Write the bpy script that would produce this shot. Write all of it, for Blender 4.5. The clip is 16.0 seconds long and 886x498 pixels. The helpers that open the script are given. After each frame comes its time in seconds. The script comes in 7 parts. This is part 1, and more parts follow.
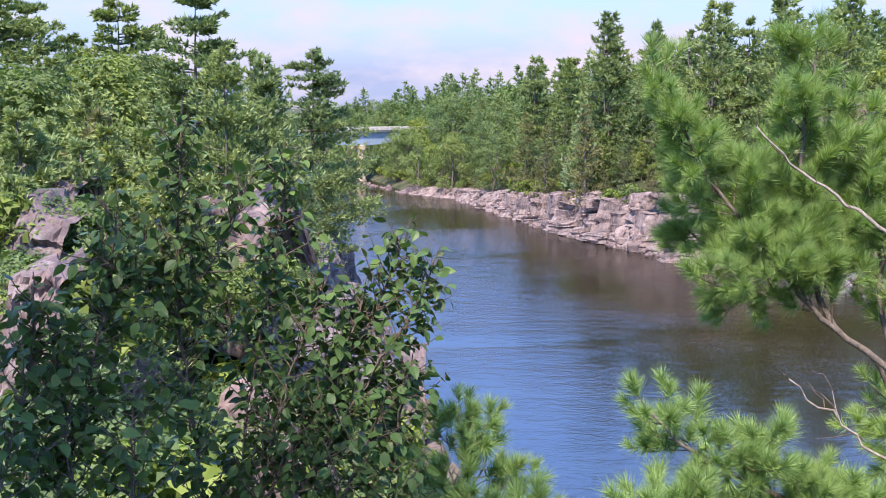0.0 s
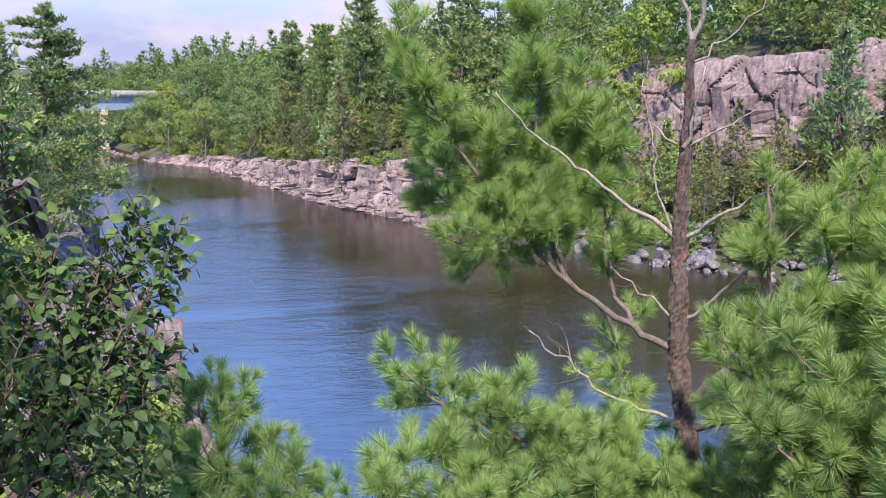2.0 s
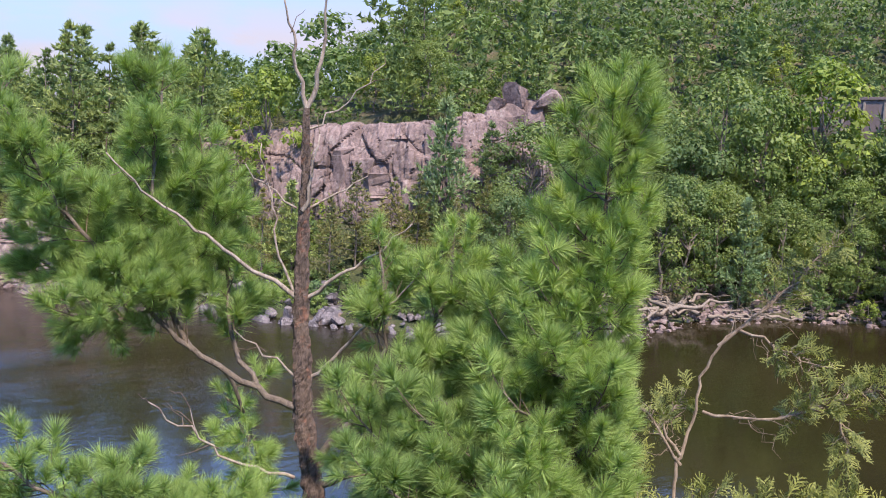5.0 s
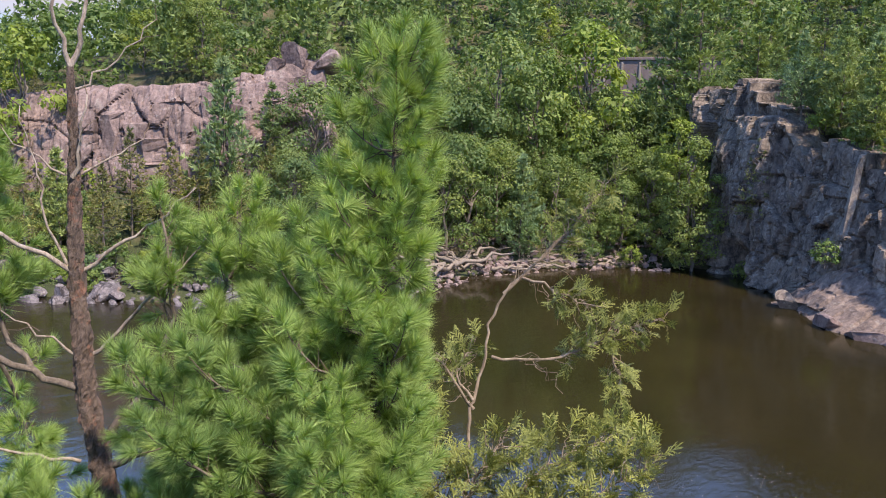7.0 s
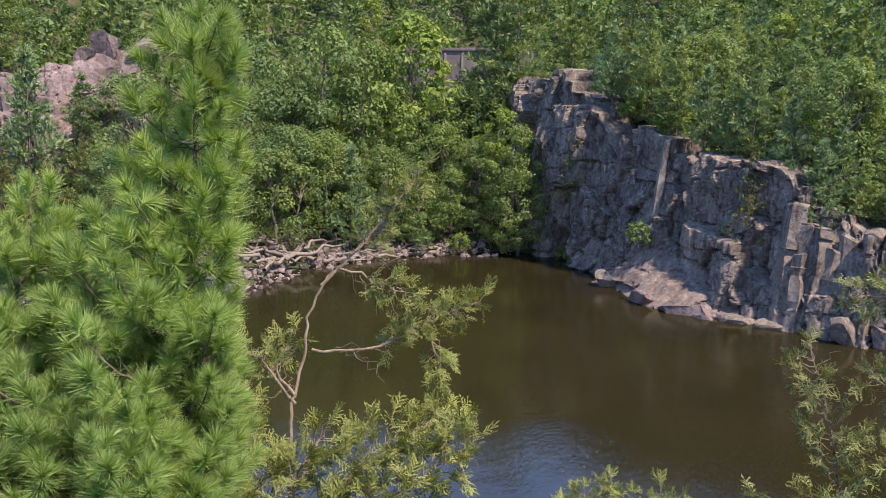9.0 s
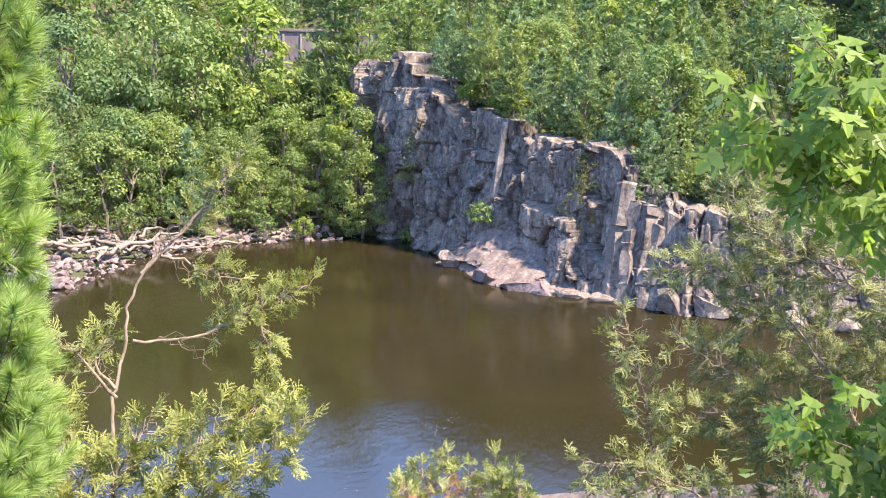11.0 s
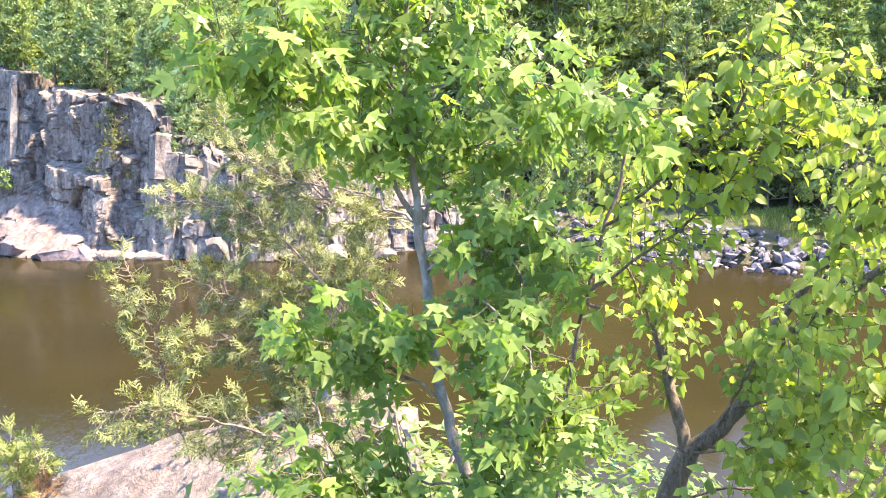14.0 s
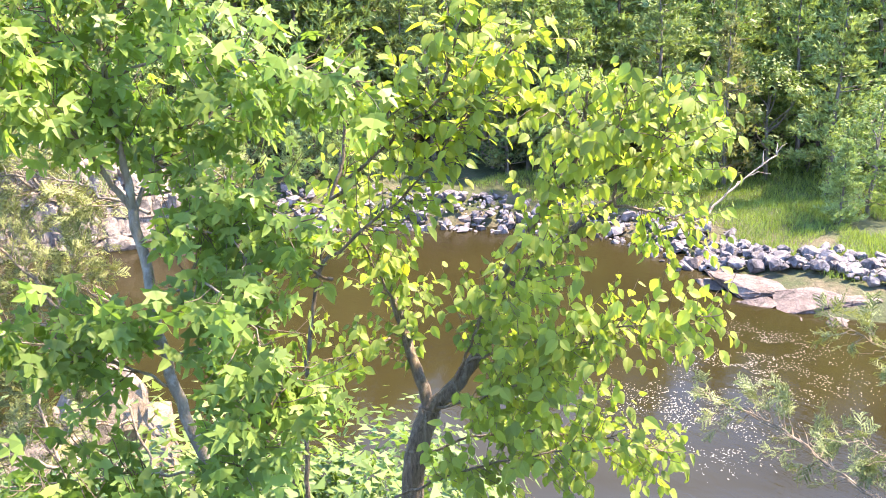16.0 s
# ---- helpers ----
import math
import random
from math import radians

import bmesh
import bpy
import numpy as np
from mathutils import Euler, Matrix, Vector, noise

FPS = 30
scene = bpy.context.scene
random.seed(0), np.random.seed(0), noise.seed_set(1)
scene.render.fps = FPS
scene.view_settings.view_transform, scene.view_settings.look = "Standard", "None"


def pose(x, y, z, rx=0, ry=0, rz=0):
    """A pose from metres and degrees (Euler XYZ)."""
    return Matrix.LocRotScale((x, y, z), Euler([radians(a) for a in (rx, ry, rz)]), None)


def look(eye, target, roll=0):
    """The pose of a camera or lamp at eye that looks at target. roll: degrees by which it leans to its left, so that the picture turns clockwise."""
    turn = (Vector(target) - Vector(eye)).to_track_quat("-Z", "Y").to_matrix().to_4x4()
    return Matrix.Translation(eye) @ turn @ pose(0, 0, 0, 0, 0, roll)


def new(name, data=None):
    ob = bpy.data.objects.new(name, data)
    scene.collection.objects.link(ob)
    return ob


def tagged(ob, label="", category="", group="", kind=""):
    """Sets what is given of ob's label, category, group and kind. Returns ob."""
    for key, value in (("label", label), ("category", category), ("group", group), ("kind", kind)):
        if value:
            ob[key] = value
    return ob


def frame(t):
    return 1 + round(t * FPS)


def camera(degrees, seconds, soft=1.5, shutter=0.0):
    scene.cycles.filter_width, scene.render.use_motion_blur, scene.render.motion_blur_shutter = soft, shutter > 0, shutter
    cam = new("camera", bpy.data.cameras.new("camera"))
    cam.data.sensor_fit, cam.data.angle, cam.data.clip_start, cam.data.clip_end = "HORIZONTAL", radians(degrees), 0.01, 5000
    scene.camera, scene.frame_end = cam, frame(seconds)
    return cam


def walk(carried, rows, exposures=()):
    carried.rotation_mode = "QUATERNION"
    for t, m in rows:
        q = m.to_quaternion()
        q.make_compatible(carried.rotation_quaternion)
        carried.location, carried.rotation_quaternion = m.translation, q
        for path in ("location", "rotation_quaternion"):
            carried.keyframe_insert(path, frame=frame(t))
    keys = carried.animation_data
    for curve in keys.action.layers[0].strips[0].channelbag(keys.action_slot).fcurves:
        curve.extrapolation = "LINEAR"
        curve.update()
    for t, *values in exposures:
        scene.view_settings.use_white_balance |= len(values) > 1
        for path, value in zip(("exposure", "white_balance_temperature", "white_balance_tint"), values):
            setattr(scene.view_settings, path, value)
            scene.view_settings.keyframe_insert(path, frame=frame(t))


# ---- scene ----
cam = camera(54.0, 16.0, soft=1.0)
PATH = [
    (0, (0.056, -0.039, 18.018), (0.055, 1.939, 17.723), -0.4),
    (0.5, (0.058, -0.025, 18.011), (0.194, 1.944, 17.686), -0.2),
    (1, (0.098, -0.016, 17.999), (0.42, 1.926, 17.642), 0.4),
    (1.5, (0.114, -0.025, 17.993), (0.57, 1.889, 17.633), 0.5),
    (2, (0.114, -0.027, 17.994), (0.652, 1.864, 17.627), 0.6),
    (2.5, (0.113, -0.047, 17.995), (0.721, 1.82, 17.617), 0.3),
    (3, (0.11, -0.079, 17.999), (0.837, 1.743, 17.608), 0.4),
    (3.5, (0.126, -0.095, 18.002), (1.002, 1.662, 17.621), 0.5),
    (4, (0.152, -0.1, 18.013), (1.194, 1.579, 17.708), 1.3),
    (4.2, (0.159, -0.095, 18.025), (1.269, 1.547, 17.762), 1.7),
    (6.3, (0.09, -0.033, 17.999), (1.563, 1.293, 17.728), 1.6),
    (6.5, (0.101, -0.044, 17.998), (1.617, 1.23, 17.717), 1.4),
    (7, (0.118, -0.059, 18.0), (1.725, 1.099, 17.721), 1.5),
    (7.5, (0.114, -0.084, 17.999), (1.781, 0.985, 17.719), 1.5),
    (8, (0.144, -0.097, 17.992), (1.861, 0.886, 17.703), 1.3),
    (8.2, (0.159, -0.101, 18.0), (1.893, 0.851, 17.708), 1.1),
    (10.5, (0.192, -0.286, 17.996), (2.083, 0.293, 17.697), 1.1),
    (11, (0.212, -0.288, 17.99), (2.123, 0.202, 17.665), 0.9),
    (11.5, (0.258, -0.312, 17.938), (2.192, 0.053, 17.581), 1.1),
    (12, (0.27, -0.399, 17.865), (2.22, -0.17, 17.486), 1.4),
    (12.5, (0.269, -0.49, 17.841), (2.224, -0.418, 17.425), 1.3),
    (13, (0.223, -0.55, 17.857), (2.173, -0.655, 17.428), 0.7),
    (13.5, (0.193, -0.624, 17.855), (2.121, -0.943, 17.431), 0.1),
    (14, (0.172, -0.684, 17.859), (2.057, -1.193, 17.429), -0.2),
    (14.5, (0.131, -0.718, 17.859), (1.964, -1.386, 17.418), -0.4),
    (15, (0.09, -0.747, 17.861), (1.877, -1.523, 17.407), -0.5),
    (15.5, (0.043, -0.784, 17.852), (1.774, -1.666, 17.374), -0.8),
    (16, (0.031, -0.855, 17.857), (1.689, -1.862, 17.368), -1.1),
]
EXPOSURES = [(0, 1.16, 6400, 23), (4, 1.05, 6600, 23), (6.5, 0.95, 7000, 20), (10.2, 0.93, 7200, 20), (10.6, 1.22, 7200, 20), (11.0, 2.0, 7200, 21), (11.5, 2.38, 7200, 21), (12.5, 2.78, 7500, 21), (13.5, 2.76, 7600, 20), (16, 2.8, 7800, 20)]
walk(cam, [(t, look(eye, target, roll)) for t, eye, target, roll in PATH], EXPOSURES)

# ---- world and sun ----
SUN_AZ, SUN_EL = (-0.28, -0.96), 57.0
world = bpy.data.worlds.new("world")
scene.world = world
world.use_nodes = True
wn, wl = world.node_tree.nodes, world.node_tree.links
wn.clear()
sky = wn.new("ShaderNodeTexSky")
sky.sky_type, sky.sun_disc = "NISHITA", False
sky.sun_elevation, sky.sun_rotation = radians(SUN_EL), math.atan2(SUN_AZ[0], SUN_AZ[1])
sky.air_density, sky.dust_density, sky.ozone_density = 1.0, 0.2, 2.2
wcoord = wn.new("ShaderNodeTexCoord")
# clouds: fair-weather banks, flattened towards the horizon
wmap = wn.new("ShaderNodeMapping")
wmap.inputs["Scale"].default_value = (1.0, 1.0, 2.6)
wmap.inputs["Location"].default_value = (0.35, 0.1, 0.0)
cloud = wn.new("ShaderNodeTexNoise")
cloud.inputs["Scale"].default_value, cloud.inputs["Detail"].default_value, cloud.inputs["Roughness"].default_value = 4.2, 9.0, 0.56
cramp = wn.new("ShaderNodeValToRGB")
cramp.color_ramp.elements[0].position, cramp.color_ramp.elements[1].position = 0.45, 0.60
cmix = wn.new("ShaderNodeMixRGB")
cmix.inputs["Color2"].default_value = (2.9, 2.8, 3.1, 1)
wbg, wout = wn.new("ShaderNodeBackground"), wn.new("ShaderNodeOutputWorld")
wbg.inputs["Strength"].default_value = 0.135
wl.new(wcoord.outputs["Generated"], wmap.inputs["Vector"])
wl.new(wmap.outputs["Vector"], cloud.inputs["Vector"])
wl.new(cloud.outputs["Fac"], cramp.inputs["Fac"])
# fewer clouds overhead
wsep = wn.new("ShaderNodeSeparateXYZ")
whigh = wn.new("ShaderNodeMapRange")
whigh.inputs["From Min"].default_value, whigh.inputs["From Max"].default_value = 0.10, 0.19
whigh.inputs["To Min"].default_value, whigh.inputs["To Max"].default_value = 1.0, 0.04
wcover = wn.new("ShaderNodeMath")
wcover.operation = "MULTIPLY"
wl.new(wcoord.outputs["Generated"], wsep.inputs[0])
wl.new(wsep.outputs["Z"], whigh.inputs["Value"])
wl.new(cramp.outputs["Color"], wcover.inputs[0])
wl.new(whigh.outputs["Result"], wcover.inputs[1])
wl.new(wcover.outputs["Value"], cmix.inputs["Fac"])
wdeep = wn.new("ShaderNodeHueSaturation")
wdeep.inputs["Saturation"].default_value = 1.15
wl.new(sky.outputs["Color"], wdeep.inputs["Color"])
# clear bright blue above the haze
wband = wn.new("ShaderNodeValToRGB")
wband.color_ramp.elements[0].position, wband.color_ramp.elements[0].color = 0.1, (0, 0, 0, 1)
wband.color_ramp.elements[1].position, wband.color_ramp.elements[1].color = 0.95, (0, 0, 0, 1)
wband.color_ramp.elements.new(0.22).color = (0.75, 0.75, 0.75, 1)
wband.color_ramp.elements.new(0.6).color = (0.5, 0.5, 0.5, 1)
wl.new(wsep.outputs["Z"], wband.inputs["Fac"])
wblue = wn.new("ShaderNodeMixRGB")
wblue.inputs["Color2"].default_value = (1.7, 3.9, 9.0, 1)
wl.new(wband.outputs["Color"], wblue.inputs["Fac"])
wl.new(wdeep.outputs["Color"], wblue.inputs["Color1"])
# pale haze low over the horizon
whaze = wn.new("ShaderNodeMapRange")
whaze.inputs["From Min"].default_value, whaze.inputs["From Max"].default_value = 0.05, 0.26
whaze.inputs["To Min"].default_value, whaze.inputs["To Max"].default_value = 0.97, 0.0
wl.new(wsep.outputs["Z"], whaze.inputs["Value"])
wpale = wn.new("ShaderNodeMixRGB")
wpale.inputs["Color2"].default_value = (1.5, 1.85, 2.75, 1)
wl.new(whaze.outputs["Result"], wpale.inputs["Fac"])
wl.new(wblue.outputs["Color"], wpale.inputs["Color1"])
wl.new(wpale.outputs["Color"], cmix.inputs["Color1"])
wl.new(cmix.outputs["Color"], wbg.inputs["Color"])
wl.new(wbg.outputs["Background"], wout.inputs["Surface"])
sun = new("sun", bpy.data.lights.new("sun", "SUN"))
sun.data.energy, sun.data.angle, sun.data.color = 4.1, radians(2.5), (1.0, 0.91, 0.77)
_el = radians(SUN_EL)
_az = Vector((SUN_AZ[0], SUN_AZ[1], 0)).normalized()
sun.matrix_world = look(_az * 60 * math.cos(_el) + Vector((0, 0, 60 * math.sin(_el))), (0, 0, 0))

# ---- materials ----
def nodes_of(name):
    m = bpy.data.materials.new(name)
    m.use_nodes = True
    return m, m.node_tree.nodes, m.node_tree.links, m.node_tree.nodes["Principled BSDF"]


def ramp(n, l, source, stops):
    r = n.new("ShaderNodeValToRGB")
    e = r.color_ramp.elements
    while len(e) < len(stops):
        e.new(0.5)
    for el, (p, c) in zip(e, stops):
        el.position, el.color = p, (*c, 1)
    l.new(source, r.inputs["Fac"])
    return r.outputs["Color"]


def noise_node(n, l, vec, scale, detail=6.0, rough=0.6, dist=0.0):
    t = n.new("ShaderNodeTexNoise")
    t.inputs["Scale"].default_value, t.inputs["Detail"].default_value = scale, detail
    t.inputs["Roughness"].default_value, t.inputs["Distortion"].default_value = rough, dist
    l.new(vec, t.inputs["Vector"])
    return t.outputs["Fac"]


def mix(n, l, fac, a, b, mode="MIX"):
    m = n.new("ShaderNodeMixRGB")
    m.blend_type = mode
    for key, v in (("Fac", fac), ("Color1", a), ("Color2", b)):
        if isinstance(v, (int, float)):
            m.inputs[key].default_value = v
        elif isinstance(v, tuple):
            m.inputs[key].default_value = (*v, 1)
        else:
            l.new(v, m.inputs[key])
    return m.outputs["Color"]


def bump(n, l, p, height, strength, dist):
    b = n.new("ShaderNodeBump")
    b.inputs["Strength"].default_value, b.inputs["Distance"].default_value = strength, dist
    l.new(height, b.inputs["Height"])
    l.new(b.outputs["Normal"], p.inputs["Normal"])


def position(n):
    return n.new("ShaderNodeNewGeometry").outputs["Position"]


def rock_material(name, dark, mid, light, lichen, grain=1.0, streak=1.0, joints=0.5, cracks=1.0, rusty=0.5):
    """Fractured basalt: tone by block, lichen blotches, fine grain."""
    m, n, l, p = nodes_of(name)
    pos = position(n)
    mapping = n.new("ShaderNodeMapping")
    mapping.inputs["Scale"].default_value = (1, 1, streak)
    l.new(pos, mapping.inputs["Vector"])
    big = noise_node(n, l, mapping.outputs["Vector"], 0.35 * grain, 5, 0.65, 0.6)
    base = ramp(n, l, big, [(0.3, dark), (0.5, mid), (0.68, light)])
    fine = noise_node(n, l, pos, 3.2 * grain, 9, 0.7)
    base = mix(n, l, 0.75, base, ramp(n, l, fine, [(0.32, (0.38, 0.37, 0.39)), (0.68, (1.45, 1.42, 1.38))]), "MULTIPLY")
    spots = ramp(n, l, noise_node(n, l, pos, 1.1 * grain, 8, 0.72, 0.4), [(0.55, (0, 0, 0)), (0.64, (0.6, 0.6, 0.6))])
    base = mix(n, l, spots, base, lichen)
    rust = ramp(n, l, noise_node(n, l, pos, 0.8 * grain, 4, 0.6), [(0.62, (0, 0, 0)), (0.72, (rusty, rusty, rusty))])
    base = mix(n, l, rust, base, (0.24, 0.15, 0.09))
    upright = n.new("ShaderNodeMapping")
    upright.inputs["Scale"].default_value = (1, 1, 0.16)
    l.new(pos, upright.inputs["Vector"])
    stain = ramp(n, l, noise_node(n, l, upright.outputs["Vector"], 0.9 * grain, 7, 0.7, 0.5), [(0.34, (0.62, 0.6, 0.62)), (0.5, (0.97, 0.97, 0.97)), (0.68, (1.25, 1.23, 1.2))])
    base = mix(n, l, 0.85, base, stain, "MULTIPLY")
    ridge = noise_node(n, l, upright.outputs["Vector"], 0.8 * grain, 2, 0.5, 0.4)
    joint = ramp(n, l, ridge, [(0.485, (1, 1, 1)), (0.498, (0.4, 0.4, 0.42)), (0.502, (0.4, 0.4, 0.42)), (0.515, (1, 1, 1))])
    base = mix(n, l, joints, base, joint, "MULTIPLY")
    if joints and cracks:
        # broken upright joints at two sizes, bent out of true
        for size, weight, wide in ((0.4, 0.9, 0.07), (1.0, 0.7, 0.1)):
            bent = n.new("ShaderNodeMapping")
            bent.inputs["Scale"].default_value = (1, 1, 0.4)
            l.new(pos, bent.inputs["Vector"])
            wob = n.new("ShaderNodeTexNoise")
            wob.inputs["Scale"].default_value, wob.inputs["Detail"].default_value = 0.9, 4.0
            l.new(pos, wob.inputs["Vector"])
            vor = n.new("ShaderNodeTexVoronoi")
            vor.feature, vor.inputs["Scale"].default_value = "DISTANCE_TO_EDGE", size * grain
            l.new(mix(n, l, 0.55, bent.outputs["Vector"], mix(n, l, 1.0, wob.outputs["Color"], (3.0, 3.0, 3.0), "MULTIPLY"), "ADD"), vor.inputs["Vector"])
            crack = ramp(n, l, vor.outputs["Distance"], [(0.0, (0.16, 0.15, 0.17)), (wide, (1, 1, 1))])
            hide = ramp(n, l, noise_node(n, l, pos, 0.6, 3, 0.5), [(0.4, (0, 0, 0)), (0.55, (weight * cracks, weight * cracks, weight * cracks))])
            base = mix(n, l, hide, base, mix(n, l, 1.0, base, crack, "MULTIPLY"))
    l.new(base, p.inputs["Base Color"])
    p.inputs["Roughness"].default_value = 0.85
    bump(n, l, p, mix(n, l, 0.3, fine, joint) if joints else fine, 0.8, 0.16)
    return m


def leaf_material(name, tones, gloss=0.45, through_light=0.35, glow=(1.08, 1.18, 0.6), vary=0.5):
    """Leaves: tone by plant and by leaf, light shining through."""
    m, n, l, p = nodes_of(name)
    info = n.new("ShaderNodeObjectInfo")
    geo = n.new("ShaderNodeNewGeometry")
    tone = ramp(n, l, info.outputs["Random"], [(i / max(1, len(tones) - 1), c) for i, c in enumerate(tones)])
    island = ramp(n, l, geo.outputs["Random Per Island"], [(0.0, (1 - 1.2 * vary, 1 - 1.15 * vary, 1 - 1.1 * vary)), (0.5, (0.97, 0.97, 0.97)), (1.0, (1 + 0.8 * vary, 1 + 0.7 * vary, 1 + 0.4 * vary))])
    col = mix(n, l, 0.9, tone, island, "MULTIPLY")
    patch = ramp(n, l, noise_node(n, l, geo.outputs["Position"], 0.6, 3, 0.5), [(0.35, (0.78, 0.8, 0.78)), (0.65, (1.2, 1.15, 1.1))])
    col = mix(n, l, 0.7, col, patch, "MULTIPLY")
    broad = ramp(n, l, noise_node(n, l, geo.outputs["Position"], 0.13, 2, 0.5), [(0.36, (0.8, 0.86, 0.9)), (0.64, (1.18, 1.1, 0.95))])
    col = mix(n, l, 0.8, col, broad, "MULTIPLY")
    col = mix(n, l, 1.0, col, (1.1, 1.0, 1.15), "MULTIPLY")
    l.new(col, p.inputs["Base Color"])
    p.inputs["Roughness"].default_value = gloss
    p.inputs["Specular IOR Level"].default_value = 0.25
    tr = n.new("ShaderNodeBsdfTranslucent")
    l.new(mix(n, l, 1.0, col, glow, "MULTIPLY"), tr.inputs["Color"])
    ms = n.new("ShaderNodeMixShader")
    ms.inputs["Fac"].default_value = through_light
    l.new(p.outputs["BSDF"], ms.inputs[1])
    l.new(tr.outputs["BSDF"], ms.inputs[2])
    l.new(ms.outputs["Shader"], n["Material Output"].inputs["Surface"])
    return m


def bark_material(name, dark, light, scale=14.0, patchy=(0.5, 0.5, 0.5), long=0.22, deep=0.02):
    m, n, l, p = nodes_of(name)
    coord = n.new("ShaderNodeTexCoord")
    mapping = n.new("ShaderNodeMapping")
    mapping.inputs["Scale"].default_value = (1, 1, long)
    l.new(coord.outputs["Object"], mapping.inputs["Vector"])
    f = noise_node(n, l, mapping.outputs["Vector"], scale, 8, 0.7, 0.4)
    col = ramp(n, l, f, [(0.32, dark), (0.62, light)])
    spots = ramp(n, l, noise_node(n, l, coord.outputs["Object"], scale * 0.35, 5, 0.65), [(0.56, (0, 0, 0)), (0.66, (0.8, 0.8, 0.8))])
    col = mix(n, l, spots, col, patchy)
    l.new(col, p.inputs["Base Color"])
    p.inputs["Roughness"].default_value = 0.9
    bump(n, l, p, f, 0.8, deep)
    return m


ROCK_GREY = rock_material("grey_basalt", (0.088, 0.073, 0.064), (0.195, 0.161, 0.133), (0.31, 0.262, 0.215), (0.37, 0.345, 0.3), 1.0, 0.3, 0.5, 0.8, 0.12)
ROCK_PINK = rock_material("pink_basalt", (0.12, 0.09, 0.087), (0.205, 0.155, 0.148), (0.29, 0.23, 0.22), (0.33, 0.295, 0.275), 0.9, 0.6, 0.28, 0.25, 0.3)
ROCK_BANK = rock_material("bank_basalt", (0.13, 0.1, 0.095), (0.25, 0.195, 0.18), (0.36, 0.29, 0.27), (0.42, 0.38, 0.35), 0.9, 0.4, 0.5, 0.8)
ROCK_TOE = rock_material("pink_tan_basalt", (0.11, 0.085, 0.075), (0.2, 0.153, 0.13), (0.275, 0.22, 0.19), (0.32, 0.285, 0.25), 0.9, 0.6, 0.3, 0.4, 0.2)
# pink basalt toned down so the sunlit shelf doesn't wash out when exposed brightly
ROCK_SHELF = rock_material("wet_pink_shelf", (0.075, 0.058, 0.053), (0.135, 0.102, 0.092), (0.19, 0.15, 0.135), (0.22, 0.195, 0.18), 1.4, 0.8, 0.4, 0.8, 0.1)
# lighter than the grey basalt: sunlight on the pillar is put into its colour
ROCK_PILLAR = rock_material("bleached_pillar_rock", (0.19, 0.165, 0.14), (0.28, 0.245, 0.21), (0.35, 0.31, 0.27), (0.37, 0.35, 0.31), 1.4, 0.3, 0.4, 0.6, 0.1)
ROCK_DARK = rock_material("wet_dark_basalt", (0.08, 0.075, 0.085), (0.17, 0.155, 0.165), (0.28, 0.25, 0.245), (0.36, 0.34, 0.33), 1.0, 0.6)
ROCK_PALE = rock_material("pale_weathered_rock", (0.135, 0.105, 0.08), (0.195, 0.152, 0.12), (0.25, 0.205, 0.165), (0.29, 0.27, 0.245), 2.0, 0.8, 0.0)

LEAF_FOREST = leaf_material("forest_leaves", [(0.105, 0.19, 0.066), (0.15, 0.25, 0.072), (0.19, 0.28, 0.078), (0.11, 0.205, 0.082), (0.18, 0.265, 0.082)], 0.5, 0.4, vary=0.36)
LEAF_LIME = leaf_material("lime_leaves", [(0.23, 0.32, 0.06), (0.19, 0.3, 0.06)], 0.5, 0.4, vary=0.36)
PINE_FOREST = leaf_material("forest_needles", [(0.155, 0.25, 0.088), (0.2, 0.3, 0.092), (0.175, 0.27, 0.11), (0.24, 0.33, 0.095)], 0.5, 0.3, vary=0.36)
PINE_YOUNG = leaf_material("young_pine_needles", [(0.22, 0.34, 0.14), (0.28, 0.38, 0.13), (0.2, 0.33, 0.17)], 0.5, 0.3, vary=0.36)
PINE_BROWN = leaf_material("dull_needles", [(0.16, 0.205, 0.08), (0.2, 0.225, 0.09), (0.15, 0.205, 0.09)], 0.6, 0.3, vary=0.36)
BARK_GREY = bark_material("grey_bark", (0.07, 0.06, 0.05), (0.19, 0.16, 0.135), 6.0, (0.24, 0.22, 0.2))


def ground_material():
    m, n, l, p = nodes_of("forest_floor")
    pos = position(n)
    a = noise_node(n, l, pos, 0.22, 6, 0.65)
    col = ramp(n, l, a, [(0.32, (0.03, 0.045, 0.014)), (0.48, (0.055, 0.07, 0.024)), (0.6, (0.10, 0.085, 0.05)), (0.7, (0.16, 0.13, 0.085))])
    f = noise_node(n, l, pos, 4.0, 8, 0.7)
    col = mix(n, l, 0.8, col, ramp(n, l, f, [(0.3, (0.4, 0.4, 0.4)), (0.7, (1.4, 1.4, 1.4))]), "MULTIPLY")
    l.new(col, p.inputs["Base Color"])
    p.inputs["Roughness"].default_value = 0.95
    bump(n, l, p, f, 0.8, 0.3)
    return m


GROUND = ground_material()


def water_material():
    """Tannin-brown river water: siltier in the quiet pool, clear and dark in the channel; ripples in two sizes, slicks
    where the current is smooth. The IOR is raised or cut by place to set how strongly the sky reflects.
    """
    m, n, l, p = nodes_of("river_water")
    pos = position(n)
    murk = noise_node(n, l, pos, 0.05, 4, 0.6)
    silt = ramp(n, l, murk, [(0.35, (0.016, 0.013, 0.0052)), (0.65, (0.025, 0.0205, 0.008))])
    clear = ramp(n, l, murk, [(0.35, (0.012, 0.010, 0.006)), (0.65, (0.022, 0.016, 0.009))])
    sep = n.new("ShaderNodeSeparateXYZ")
